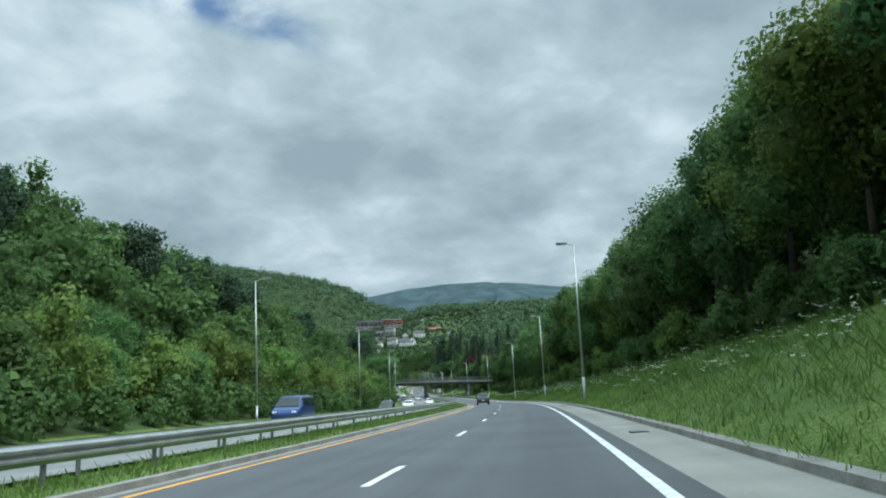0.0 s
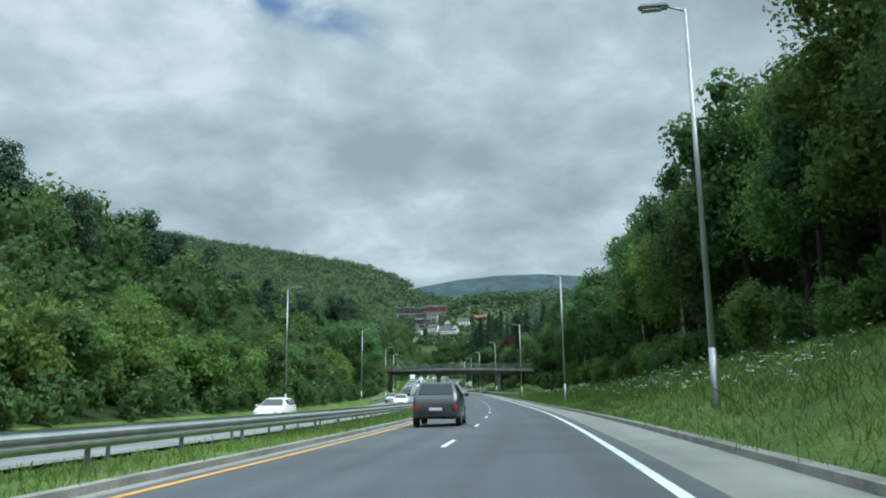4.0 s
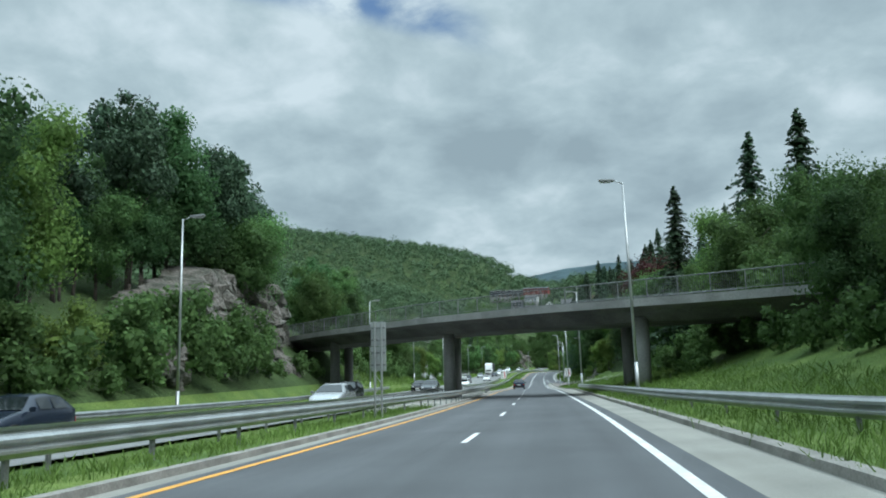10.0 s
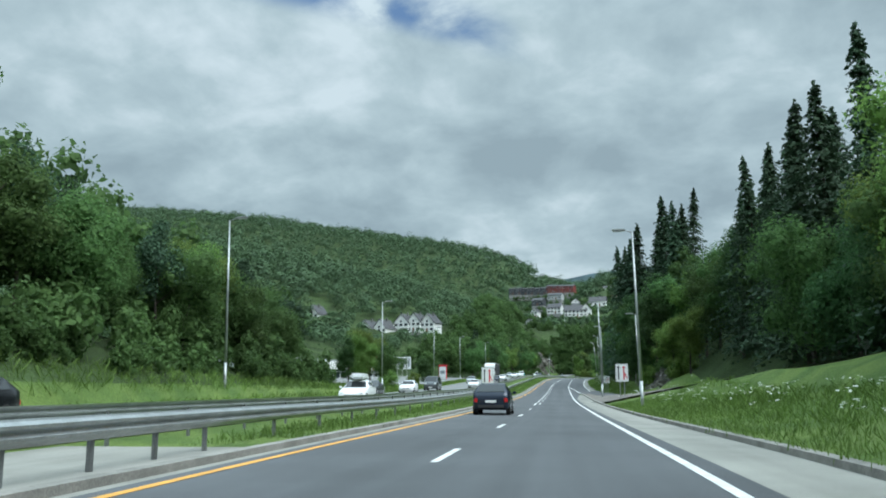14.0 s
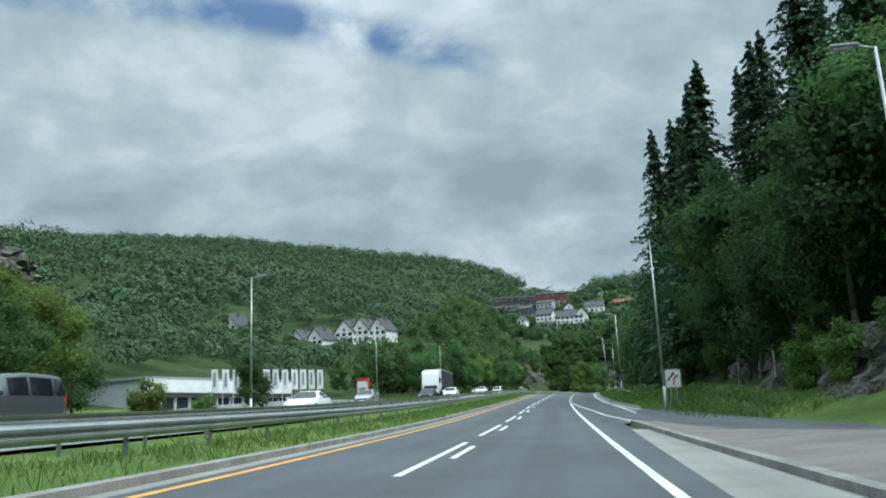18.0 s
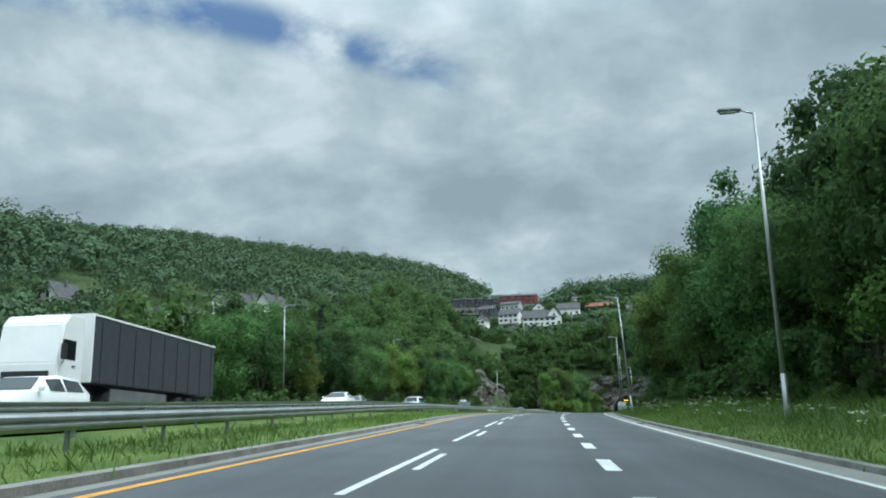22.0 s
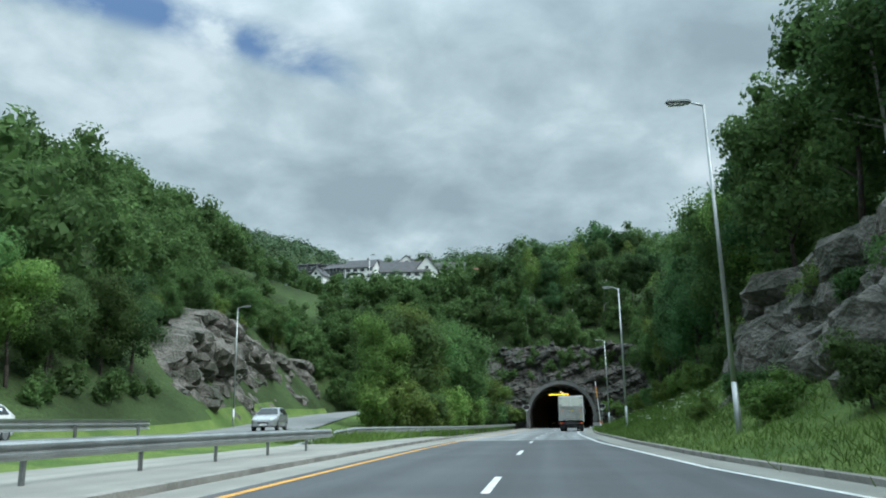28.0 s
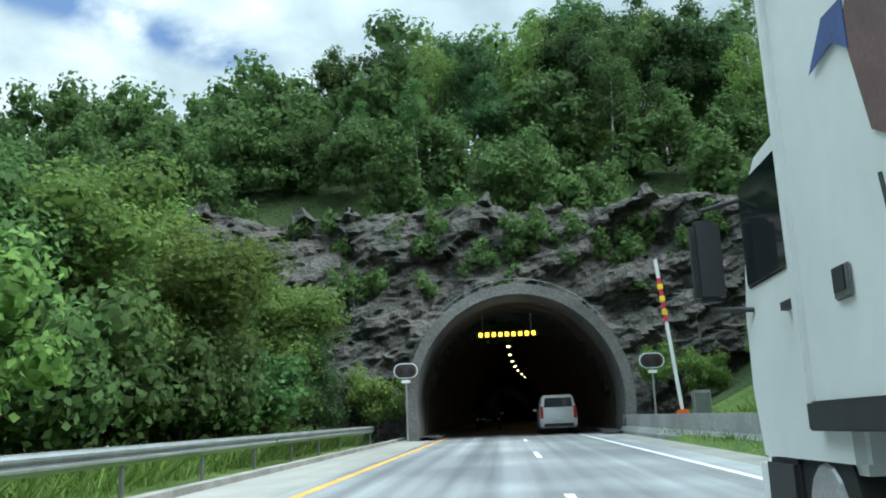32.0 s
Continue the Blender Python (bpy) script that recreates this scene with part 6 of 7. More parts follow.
def house(s, l, h, w, d, eave, ridge, wall, roof, turn=0.0, label="", base=None, storeys=2, bays=4, gable_front=False, group="houses on the hillside"):
    """A gabled house facing down the road: walls, two roof slopes, chimney, windows with panes and a door."""
    p = W(s, l)
    z = axis(s)[0][2] + h
    t = empty("house", pose(p.x, p.y, z, 0, 0, heading(min(s, 800)) + turn), label, "house", group)
    bm = bmesh.new()
    along = not gable_front
    prof = [(-d / 2 if along else -w / 2, 0), (d / 2 if along else w / 2, 0), (d / 2 if along else w / 2, eave), (0, ridge), (-d / 2 if along else -w / 2, eave)]
    half = w / 2 if along else d / 2
    rings = []
    for e in (-half, half):
        rings.append([bm.verts.new((e, q, zz) if along else (q, e, zz)) for q, zz in prof])
    bm.faces.new(rings[0])
    bm.faces.new(rings[1][::-1])
    for k in range(5):
        bm.faces.new((rings[0][k], rings[1][k], rings[1][(k + 1) % 5], rings[0][(k + 1) % 5]))
    bmesh.ops.recalc_face_normals(bm, faces=bm.faces)
    part("wall", bm, wall, t)
    part("foundation", box(bmesh.new(), 0, 0, -5.0, w * 0.98, d * 0.98, 5.02), base or CONCRETE, t)
    run = (d if along else w) / 2
    slope = math.hypot(run, ridge - eave) + 0.55
    ang = math.degrees(math.atan2(ridge - eave, run))
    for sgn in (-1, 1):
        bm = box(bmesh.new(), 0, 0, 0, (w if along else d) + 0.8, slope, 0.16, 0.02)
        m = pose(0, 0, ridge + 0.06, 0, 0, 0 if along else 90) @ pose(0, 0, 0, -sgn * ang, 0, 0) @ pose(0, sgn * slope / 2, 0)
        bmesh.ops.transform(bm, matrix=m, verts=bm.verts)
        part("roof", bm, roof, t)
    part("chimney", box(bmesh.new(), w * 0.18, 0.3 if along else 0, ridge - 0.8, 0.6, 0.6, 1.6, 0.03), CONCRETE_DARK, t)
    for row in range(storeys):
        zz = 0.9 + row * (eave - 0.3) / storeys
        for k in range(bays):
            if row == 0 and k == bays // 2:
                door = part("door", box(bmesh.new(), (k + 0.5) / bays * w - w / 2, -d / 2 - 0.02, 0.05, 1.0, 0.08, 2.05, 0.01), BROWN_WALL, t, "front door")
                continue
            x = (k + 0.5) / bays * w - w / 2
            win = part("window", box(bmesh.new(), x, -d / 2 - 0.02, zz, min(1.7, w / bays * 0.66), 0.08, 1.3, 0.01), FRAME_WHITE, t)
            part("pane", box(bmesh.new(), x, -d / 2 - 0.05, zz + 0.1, min(1.5, w / bays * 0.58), 0.06, 1.1), PANE, win)
    if gable_front:
        win = part("window", box(bmesh.new(), 0, -d / 2 - 0.02, eave + 0.1, 1.2, 0.08, 1.1, 0.01), FRAME_WHITE, t)
        part("pane", box(bmesh.new(), 0, -d / 2 - 0.05, eave + 0.18, 1.0, 0.06, 0.94), PANE, win)
    return t


house(930, -54, 44.5, 16, 9, 4.6, 8.6, WHITE_WALL, TILE_DARK, 8, "large white boarded house with dark roof above a red basement", RED_WALL, 2, 6)
house(932, -47, 45.0, 7, 10, 4.8, 9.0, WHITE_WALL, TILE_DARK, 8, "white gabled house wing above red retaining wall", RED_WALL, 1, 3, True)
house(936, -70, 47.8, 10, 8, 4.6, 7.6, WHITE_WALL, TILE_DARK, -4, "white boarded house with balcony front among trees", None, 2, 4)
house(961, -60, 56.0, 7, 8, 3.6, 6.6, WHITE_WALL, TILE_DARK, 12, "small white gabled house on the hillside", None, 1, 3, True)
house(955, -57.5, 50.5, 8, 7, 5.0, 8.2, RED_WALL, TILE_DARK, 10, "red boarded house with dark roof on the hillside", None, 2, 3)
house(1000, -50, 60.5, 13, 8, 4.0, 7.5, WHITE_WALL, TILE_DARK, 5, "white house with a wide dark roof on the hillside", None, 1, 4)
house(930, -83, 45.0, 5, 6, 4.4, 6.8, WHITE_WALL, TILE_DARK, -10, "narrow white house half hidden by trees", None, 2, 2, True)
house(882, -75, 34.0, 6.5, 6, 3.6, 6.4, WHITE_WALL, TILE_DARK, -14, "small white house low on the wooded slope", None, 1, 3, True)
for k in range(6):
    house(1100 + k * 1.5, -145 + k * 5.6, 84.0 + 0.3 * (k % 2), 5.3, 9, 5.8, 7.0, DARK_WALL_PAINT, TILE_DARK, -6, "dark terraced house with white-framed windows on the crest", None, 2, 2, False, "terraced houses on the crest")
for k in range(5):
    house(1109 + k, -112 + k * 5.0, 85.8, 4.8, 9, 6.0, 7.6, RED_WALL, TILE_DARK, -4, "red terraced house on the crest of the hill", None, 2, 2, False, "red terraced houses")
house(1000, -97, 62.5, 9.5, 8, 4.4, 6.6, DARK_WALL_PAINT, TILE_DARK, -8, "dark boarded house among trees on the slope", None, 2, 3)
house(1040, -92, 71.5, 12, 8, 3.8, 5.8, GREY_WALL, TILE_DARK, -5, "grey house with a low roof on the slope", None, 1, 4)
house(1150, -58, 90.0, 22, 9, 3.6, 5.6, WHITE_WALL, TILE_DARK, 2, "long white row of low houses on the skyline", None, 1, 8)
house(1050, -38, 69.0, 17, 9, 3.2, 5.8, BROWN_WALL, TILE_RED, 4, "brown house with a broad reddish roof", None, 1, 5)
house(1152, -31, 89.0, 18, 9, 3.8, 5.2, DARK_WALL_PAINT, TILE_DARK, 3, "dark low terraced house on the skyline", None, 1, 6)
house(1000, -15, 60.0, 5, 6, 3.0, 5.0, WHITE_WALL, TILE_DARK, 6, "small white house between the trees", None, 1, 2)
house(1155, -8, 88.0, 16, 9, 3.6, 5.4, WHITE_WALL, TILE_DARK, 3, "pale low house on the skyline", None, 1, 5)
for l, h, w, tn in ((-104.5, 18.2, 9, -12), (-97, 18.4, 7, -14), (-90, 21.2, 7.5, -8), (-84, 21.4, 7, -8), (-77.5, 21.0, 7, -8), (-131, 26.0, 7, -10)):
    house(694 if l < -95 else 702, l, h, w, 8, 4.6, 8.8, WHITE_WALL, TILE_DARK, tn, "white gabled villa with dark roof on the wooded slope", None, 2, 3, True, "white villas on the slope")


# ---- car showroom with flags beside the opposite carriageway ----
def hall(s, l, w, d, h, turn, label, curved=False, fascia=False):
    p = W(s, l)
    t = empty("commercial_building", pose(p.x, p.y, p.z - 1.0, 0, 0, heading(s) + turn), label, "building")
    part("wall", box(bmesh.new(), 0, 0, 0, w, d, h, 0.03), GREY_WALL, t)
    bm = box(bmesh.new(), 0, 0, h, w + 0.8, d + 0.8, 0.5, 0.05)
    if curved:
        bmesh.ops.subdivide_edges(bm, edges=[e for e in bm.edges if abs(e.verts[0].co.x - e.verts[1].co.x) > 2], cuts=8)
        for v in bm.verts:
            v.co.z += 1.4 * math.cos(v.co.x / w * 3.0)
    part("roof", bm, material("sheet_roof", (0.33, 0.35, 0.36), 0.5, 0.2), t, "pale sheet-metal roof")
    part("canopy", box(bmesh.new(), 0, -d / 2 - 0.6, h * 0.55, w * 0.98, 1.2, 0.35, 0.03), DARK_WALL_PAINT, t, "dark band along the front")
    if fascia:
        part("fascia", box(bmesh.new(), 0, -d / 2 - 0.35, h * 0.62, w * 1.01, 0.7, h * 0.38, 0.03), WHITE_WALL, t, "white fascia above the windows")
    n = int(w / 3.2)
    for k in range(n):
        x = (k + 0.5) / n * w - w / 2
        win = part("window", box(bmesh.new(), x, -d / 2 - 0.03, 0.5, w / n * 0.88, 0.1, h * 0.42, 0.01), FRAME_WHITE, t)
        part("pane", box(bmesh.new(), x, -d / 2 - 0.07, 0.6, w / n * 0.8, 0.08, h * 0.38), PANE, win)
    return t


hall(576.5, -70.5, 36, 16, 5.8, 69, "long white showroom with a glazed front behind flags", fascia=True)
hall(508, -72, 26, 18, 7.2, -20, "pale commercial hall with a curved roof behind trees", True)


FLAG_WHITE = material("flag_white", (0.72, 0.74, 0.75), 0.8, vary=0.06)
FLAG_RED = material("flag_red", (0.55, 0.04, 0.05), 0.8)
FLAG_GREY = material("flag_print_grey", (0.25, 0.27, 0.3), 0.8)


def flag(s, l, red):
    """A tall white flagpole with an upright banner, its print shown as plain bars."""
    p = W(s, l)
    t = empty("flagpole", pose(p.x, p.y, p.z - 1.0, 0, RNG.uniform(-1, 1), heading(s) + RNG.uniform(-12, 12)), "white flagpole with an upright red banner" if red else "white flagpole with an upright white banner", "flagpole", "flagpoles before the showroom")
    part("pole", rod(bmesh.new(), (0, 0, 0), (0, 0, 7.7), 0.06, 0.035, 8), FRAME_WHITE, t)
    bm = bmesh.new()
    rows = []
    for k in range(9):
        z = 7.5 - 3.7 * k / 8
        rows.append([bm.verts.new((0.05 + 1.15 * j / 4, 0.12 * math.sin(k * 0.7 + j * 1.1) * j / 4, z)) for j in range(5)])
    for a, b in zip(rows, rows[1:]):
        for j in range(4):
            bm.faces.new((a[j], a[j + 1], b[j + 1], b[j]))
    ban = part("banner", bm, FLAG_RED if red else FLAG_WHITE, t, "red banner" if red else "white banner")
    sol = ban.modifiers.new("thick", "SOLIDIFY")
    sol.thickness = 0.02
    part("print", box(bmesh.new(), 0.62, -0.16, 4.6, 0.4, 0.02, 2.4), FLAG_WHITE if red else FLAG_GREY, ban)


for k in range(12):
    flag(560 + 25 * k / 11, -58.5 + 9.7 * k / 11, k in (4,))


def totem(s, l):
    p = W(s, l)
    t = empty("sign_pylon", pose(p.x, p.y, p.z - 0.8, 0, 0, heading(s) - 25), "white advertising pylon with red cap and frame", "sign")
    part("board", box(bmesh.new(), 0, 0, 1.0, 2.2, 0.35, 3.2, 0.03), FLAG_WHITE, t)
    part("cap", box(bmesh.new(), 0, 0, 4.2, 2.6, 0.45, 0.5, 0.03), FLAG_RED, t, "red cap")
    for x in (-1.2, 1.2):
        part("leg", box(bmesh.new(), x, 0, 0, 0.14, 0.3, 4.2), FLAG_RED, t)
    part("print", box(bmesh.new(), 0, -0.19, 2.2, 1.5, 0.02, 0.9), FLAG_GREY, t)


totem(566, -34)

# ---- vehicles ----
TYRE = material("tyre_rubber", (0.02, 0.02, 0.02), 0.85)
RIM = material("alloy_rim", (0.45, 0.46, 0.47), 0.35, 0.8)
CAR_GLASS = glass_material("car_glass", (0.012, 0.016, 0.018), 0.05)
CAR_GLASS.node_tree.nodes["Principled BSDF"].inputs["Specular IOR Level"].default_value = 0.5
LAMP_CLEAR = material("headlamp", (0.75, 0.78, 0.8), 0.15)
LAMP_RED = material("tail_lamp", (0.45, 0.02, 0.02), 0.25)
LAMP_AMBER = material("amber_lamp", (0.7, 0.25, 0.02), 0.3)
TRIM = material("black_trim", (0.025, 0.025, 0.027), 0.6)
PLATE = material("plate_white", (0.7, 0.71, 0.7), 0.5)
PAINTS = {n: material("car_paint_" + n, c, 0.22, m, vary=0.06, scale=1.0, fine=5.0) for n, c, m in (
    ("white", (0.75, 0.77, 0.77), 0.0), ("black", (0.012, 0.013, 0.015), 0.1), ("blue", (0.03, 0.06, 0.16), 0.3), ("silver", (0.42, 0.44, 0.45), 0.6),
    ("grey", (0.11, 0.12, 0.125), 0.5), ("red", (0.32, 0.02, 0.02), 0.1), ("turquoise", (0.03, 0.42, 0.42), 0.0), ("navy", (0.02, 0.028, 0.045), 0.3))}
# side profiles, front at +y: (y, sill, belt, top, half width at belt, half width at top)
SHAPES = {
    "hatchback": ((2.0, 0.32, 0.52, 0.55, 0.62, 0.5), (1.9, 0.22, 0.66, 0.7, 0.8, 0.66), (1.1, 0.2, 0.88, 0.92, 0.86, 0.72), (0.75, 0.2, 0.93, 0.98, 0.87, 0.74), (0.1, 0.2, 0.95, 1.4, 0.88, 0.62), (-0.6, 0.2, 0.97, 1.47, 0.88, 0.63), (-1.45, 0.22, 0.99, 1.4, 0.87, 0.6), (-1.9, 0.28, 0.98, 1.03, 0.82, 0.7), (-2.0, 0.36, 0.75, 0.8, 0.76, 0.66)),
    "sedan": ((2.3, 0.32, 0.5, 0.53, 0.62, 0.5), (2.2, 0.22, 0.64, 0.68, 0.8, 0.66), (1.2, 0.2, 0.86, 0.9, 0.88, 0.74), (0.85, 0.2, 0.9, 0.95, 0.89, 0.76), (0.1, 0.2, 0.92, 1.36, 0.9, 0.6), (-0.7, 0.2, 0.94, 1.42, 0.9, 0.61), (-1.35, 0.2, 0.96, 1.28, 0.9, 0.6), (-1.75, 0.22, 0.97, 1.0, 0.88, 0.76), (-2.25, 0.3, 0.92, 0.95, 0.82, 0.7), (-2.32, 0.38, 0.7, 0.74, 0.76, 0.66)),
    "estate": ((2.35, 0.32, 0.52, 0.55, 0.64, 0.5), (2.25, 0.22, 0.68, 0.72, 0.82, 0.66), (1.3, 0.2, 0.9, 0.94, 0.89, 0.74), (0.95, 0.2, 0.94, 0.99, 0.9, 0.76), (0.2, 0.2, 0.96, 1.42, 0.91, 0.64), (-0.7, 0.2, 0.98, 1.5, 0.91, 0.66), (-1.8, 0.22, 1.0, 1.45, 0.9, 0.64), (-2.2, 0.28, 1.0, 1.05, 0.85, 0.74), (-2.35, 0.36, 0.78, 0.82, 0.8, 0.7)),
    "suv": ((2.25, 0.4, 0.68, 0.72, 0.68, 0.54), (2.15, 0.3, 0.86, 0.9, 0.84, 0.7), (1.2, 0.28, 1.08, 1.12, 0.91, 0.76), (0.9, 0.28, 1.12, 1.17, 0.92, 0.78), (0.25, 0.28, 1.14, 1.64, 0.93, 0.68), (-0.7, 0.28, 1.15, 1.72, 0.93, 0.7), (-1.8, 0.3, 1.17, 1.68, 0.92, 0.68), (-2.15, 0.36, 1.16, 1.22, 0.88, 0.78), (-2.28, 0.44, 0.86, 0.9, 0.82, 0.72)),
    "van": ((2.45, 0.34, 0.7, 0.74, 0.74, 0.6), (2.35, 0.26, 0.95, 1.0, 0.88, 0.74), (1.75, 0.24, 1.14, 1.18, 0.95, 0.8), (1.55, 0.24, 1.16, 1.22, 0.95, 0.82), (0.85, 0.24, 1.18, 1.88, 0.96, 0.76), (-0.3, 0.24, 1.2, 1.97, 0.96, 0.79), (-1.7, 0.26, 1.2, 1.97, 0.96, 0.79), (-2.3, 0.3, 1.2, 1.92, 0.95, 0.78), (-2.42, 0.4, 1.15, 1.75, 0.92, 0.76)),
}


def wheel(parent, x, y, r, wide, name="wheel"):
    bm = bmesh.new()
    rod(bm, (x - wide / 2, y, r), (x + wide / 2, y, r), r, None, 20)
    edges = [e for e in bm.edges if e.is_boundary is False and abs(e.verts[0].co.x - e.verts[1].co.x) < 1e-4]
    w = part(name, bm, TYRE, parent)
    bm = bmesh.new()
    side = 1 if x > 0 else -1
    rod(bm, (x + side * (wide / 2 - 0.01), y, r), (x + side * (wide / 2 + 0.012), y, r), r * 0.66, r * 0.6, 16)
    part("rim", bm, RIM, w)
    return w


def car(shape, paint, m, label, category="car", panel_van=False, roof_box=False, two_tone=None):
    """A parked road vehicle: lofted body, glass, wheels, lamps, mirrors and plates."""
    prof = SHAPES[shape]
    t = empty(category.replace(" ", "_"), m, label, category, "vehicles on the road")
    bm = bmesh.new()
    rings = []
    for y, lo, belt, top, wb, wt in prof:
        pts = [(wb * 0.93, lo), (wb, lo + 0.12), (wb * 1.01, (lo + belt) / 2), (wb * 0.985, belt), (wt * 1.01 if top - belt > 0.2 else wb * 0.92, belt + (top - belt) * 0.86), (wt * 0.86, top)]
        ring = [bm.verts.new((x, y, z)) for x, z in pts] + [bm.verts.new((-x, y, z)) for x, z in reversed(pts)]
        rings.append(ring)
    n = len(rings[0])
    for a, b in zip(rings, rings[1:]):
        for j in range(n):
            bm.faces.new((a[j], a[(j + 1) % n], b[(j + 1) % n], b[j]))
    bm.faces.new(rings[0][::-1])
    bm.faces.new(rings[-1])
    bmesh.ops.recalc_face_normals(bm, faces=bm.faces)
    part("body", bm, PAINTS[paint], t, "", True)
    if two_tone:
        bm = box(bmesh.new(), 0, -0.9, prof[5][1] + 0.2, prof[5][4] * 2.035, 2.2, 0.85, 0.02)
        part("side_panel", bm, PAINTS[two_tone], t, "turquoise side panel")
    # glass panels stand a little proud of the body
    cabin = [k for k, p in enumerate(prof) if p[3] - p[2] > 0.25]
    first, last = cabin[0], cabin[-1]

    def glass(name, quad, push):
        bm = bmesh.new()
        c = sum((Vector(q) for q in quad), Vector()) / 4
        vs = [bm.verts.new(Vector(q) + (c - Vector(q)) * 0.08 + Vector(push)) for q in quad]
        f = bm.faces.new(vs)
        out = bmesh.ops.extrude_face_region(bm, geom=[f])
        bmesh.ops.translate(bm, vec=Vector(push) * -0.9, verts=[v for v in out["geom"] if isinstance(v, bmesh.types.BMVert)])
        bmesh.ops.recalc_face_normals(bm, faces=bm.faces)
        part(name, bm, CAR_GLASS, t)

    a, b = prof[first - 1], prof[first]
    glass("windscreen", ((a[4] * 0.9, a[0], a[3]), (-a[4] * 0.9, a[0], a[3]), (-b[5] * 0.95, b[0], b[3] * 0.985), (b[5] * 0.95, b[0], b[3] * 0.985)), (0, 0.022, 0.022))
    a, b = prof[last], prof[min(last + 1, len(prof) - 1)]
    if shape == "van":
        glass("rear_window", ((0.72, a[0] - 0.06, 1.8), (-0.72, a[0] - 0.06, 1.8), (-0.8, a[0] - 0.0, 1.3), (0.8, a[0] - 0.0, 1.3)), (0, -0.03, 0))
    else:
        glass("rear_window", ((a[5] * 0.95, a[0], a[3] * 0.98), (-a[5] * 0.95, a[0], a[3] * 0.98), (-b[4] * 0.85, b[0], b[3]), (b[4] * 0.85, b[0], b[3])), (0, -0.022, 0.022))
    for k in cabin[:-1]:
        if panel_van and k > cabin[0]:
            continue
        a, b = prof[k], prof[k + 1]
        for sx in (1, -1):
            glass("side_window", ((sx * a[4] * 0.985, a[0] - 0.03, a[2] + 0.03), (sx * b[4] * 0.985, b[0] + 0.03, b[2] + 0.03), (sx * b[5] * 1.0, b[0] + 0.03, b[2] + (b[3] - b[2]) * 0.84), (sx * a[5] * 1.0, a[0] - 0.05, a[2] + (a[3] - a[2]) * 0.84)), (sx * 0.02, 0, 0.004))
    r = {"suv": 0.36, "van": 0.34}.get(shape, 0.315)
    length = prof[0][0] - prof[-1][0]
    for y in (prof[0][0] - length * 0.19, prof[-1][0] + length * 0.19):
        for sx in (1, -1):
            wheel(t, sx * (prof[3][4] - 0.09), y, r, 0.21)
    y0, y1, belt = prof[0][0], prof[-1][0], prof[1][2]
    for sx in (1, -1):
        part("headlight", box(bmesh.new(), sx * prof[1][4] * 0.74, prof[1][0] - 0.02, belt - 0.14, 0.34, 0.2, 0.15, 0.04), LAMP_CLEAR, t)
        tall = 0.62 if shape == "van" else 0.2
        part("tail_light", box(bmesh.new(), sx * prof[-1][4] * 0.92, y1 + 0.02, prof[-1][2] - (0.1 if shape == "van" else 0.18) - (0.3 if shape == "van" else 0), 0.16, 0.14, tall, 0.03), LAMP_RED, t)
        part("mirror", box(bmesh.new(), sx * (prof[3][4] + 0.1), prof[3][0] - 0.15, prof[3][2] + 0.02, 0.2, 0.1, 0.14, 0.03), PAINTS[paint], t)
        part("sill", box(bmesh.new(), sx * prof[4][4] * 0.96, 0.0, prof[4][1] - 0.03, 0.12, length * 0.5, 0.12, 0.02), TRIM, t)
    part("grille", box(bmesh.new(), 0, y0 - 0.03, prof[0][1] + 0.08, 0.85, 0.08, 0.14, 0.02), TRIM, t)
    part("bumper", box(bmesh.new(), 0, y1 + 0.06, prof[-1][1] - 0.06, prof[-1][4] * 1.7, 0.16, 0.2, 0.04), TRIM, t)
    part("number_plate", box(bmesh.new(), 0, y1 - 0.025, prof[-1][1] + 0.2, 0.5, 0.02, 0.11), PLATE, t)
    part("number_plate", box(bmesh.new(), 0, y0 + 0.015, prof[0][1] - 0.02, 0.5, 0.02, 0.11), PLATE, t)
    if roof_box:
        part("roof_box", box(bmesh.new(), 0, -0.5, prof[5][3] + 0.06, 0.85, 2.0, 0.36, 0.12), PAINTS["white"], t, "white roof box")
    return t


def far_lane(s, outer):
    """Pose of a vehicle that faces us on the opposite carriageway."""
    a, b = lerp(FAR_IN, s), lerp(FAR_OUT, s)
    l = (a + b) / 2 + (-1.85 if outer else 1.85)
    bend = math.degrees(math.atan2(lerp(FAR_IN, s + 4) - lerp(FAR_IN, s - 4), 8))
    return at_road(s, l, far_rise(s) - 0.015, 180 - bend)


car("van", "blue", far_lane(58, True), "dark blue delivery van on the opposite carriageway", "van")
car("hatchback", "black", far_lane(108, True), "glossy black hatchback on the opposite carriageway")
car("estate", "white", far_lane(150, True), "white estate car on the opposite carriageway")
car("sedan", "white", far_lane(199, False), "white saloon car on the opposite carriageway")
car("hatchback", "silver", far_lane(232, True), "silver hatchback on the opposite carriageway")
car("estate", "silver", far_lane(286, False), "light grey estate car on the opposite carriageway")
car("suv", "black", far_lane(307, True), "black off-road car on the opposite carriageway")
car("estate", "grey", far_lane(334, False), "grey estate car on the opposite carriageway")
car("hatchback", "black", far_lane(353, True), "black small car on the opposite carriageway")
car("hatchback", "white", far_lane(386, False), "white car with a roof box on the opposite carriageway", roof_box=True)
car("hatchback", "white", far_lane(429, True), "white hatchback with a dark roof line on the opposite carriageway")
car("van", "grey", far_lane(449, True), "dark grey van on the opposite carriageway", "van")
car("sedan", "white", far_lane(472, False), "white saloon car on the opposite carriageway near the showroom")
car("hatchback", "silver", far_lane(505, True), "silver small car on the opposite carriageway")
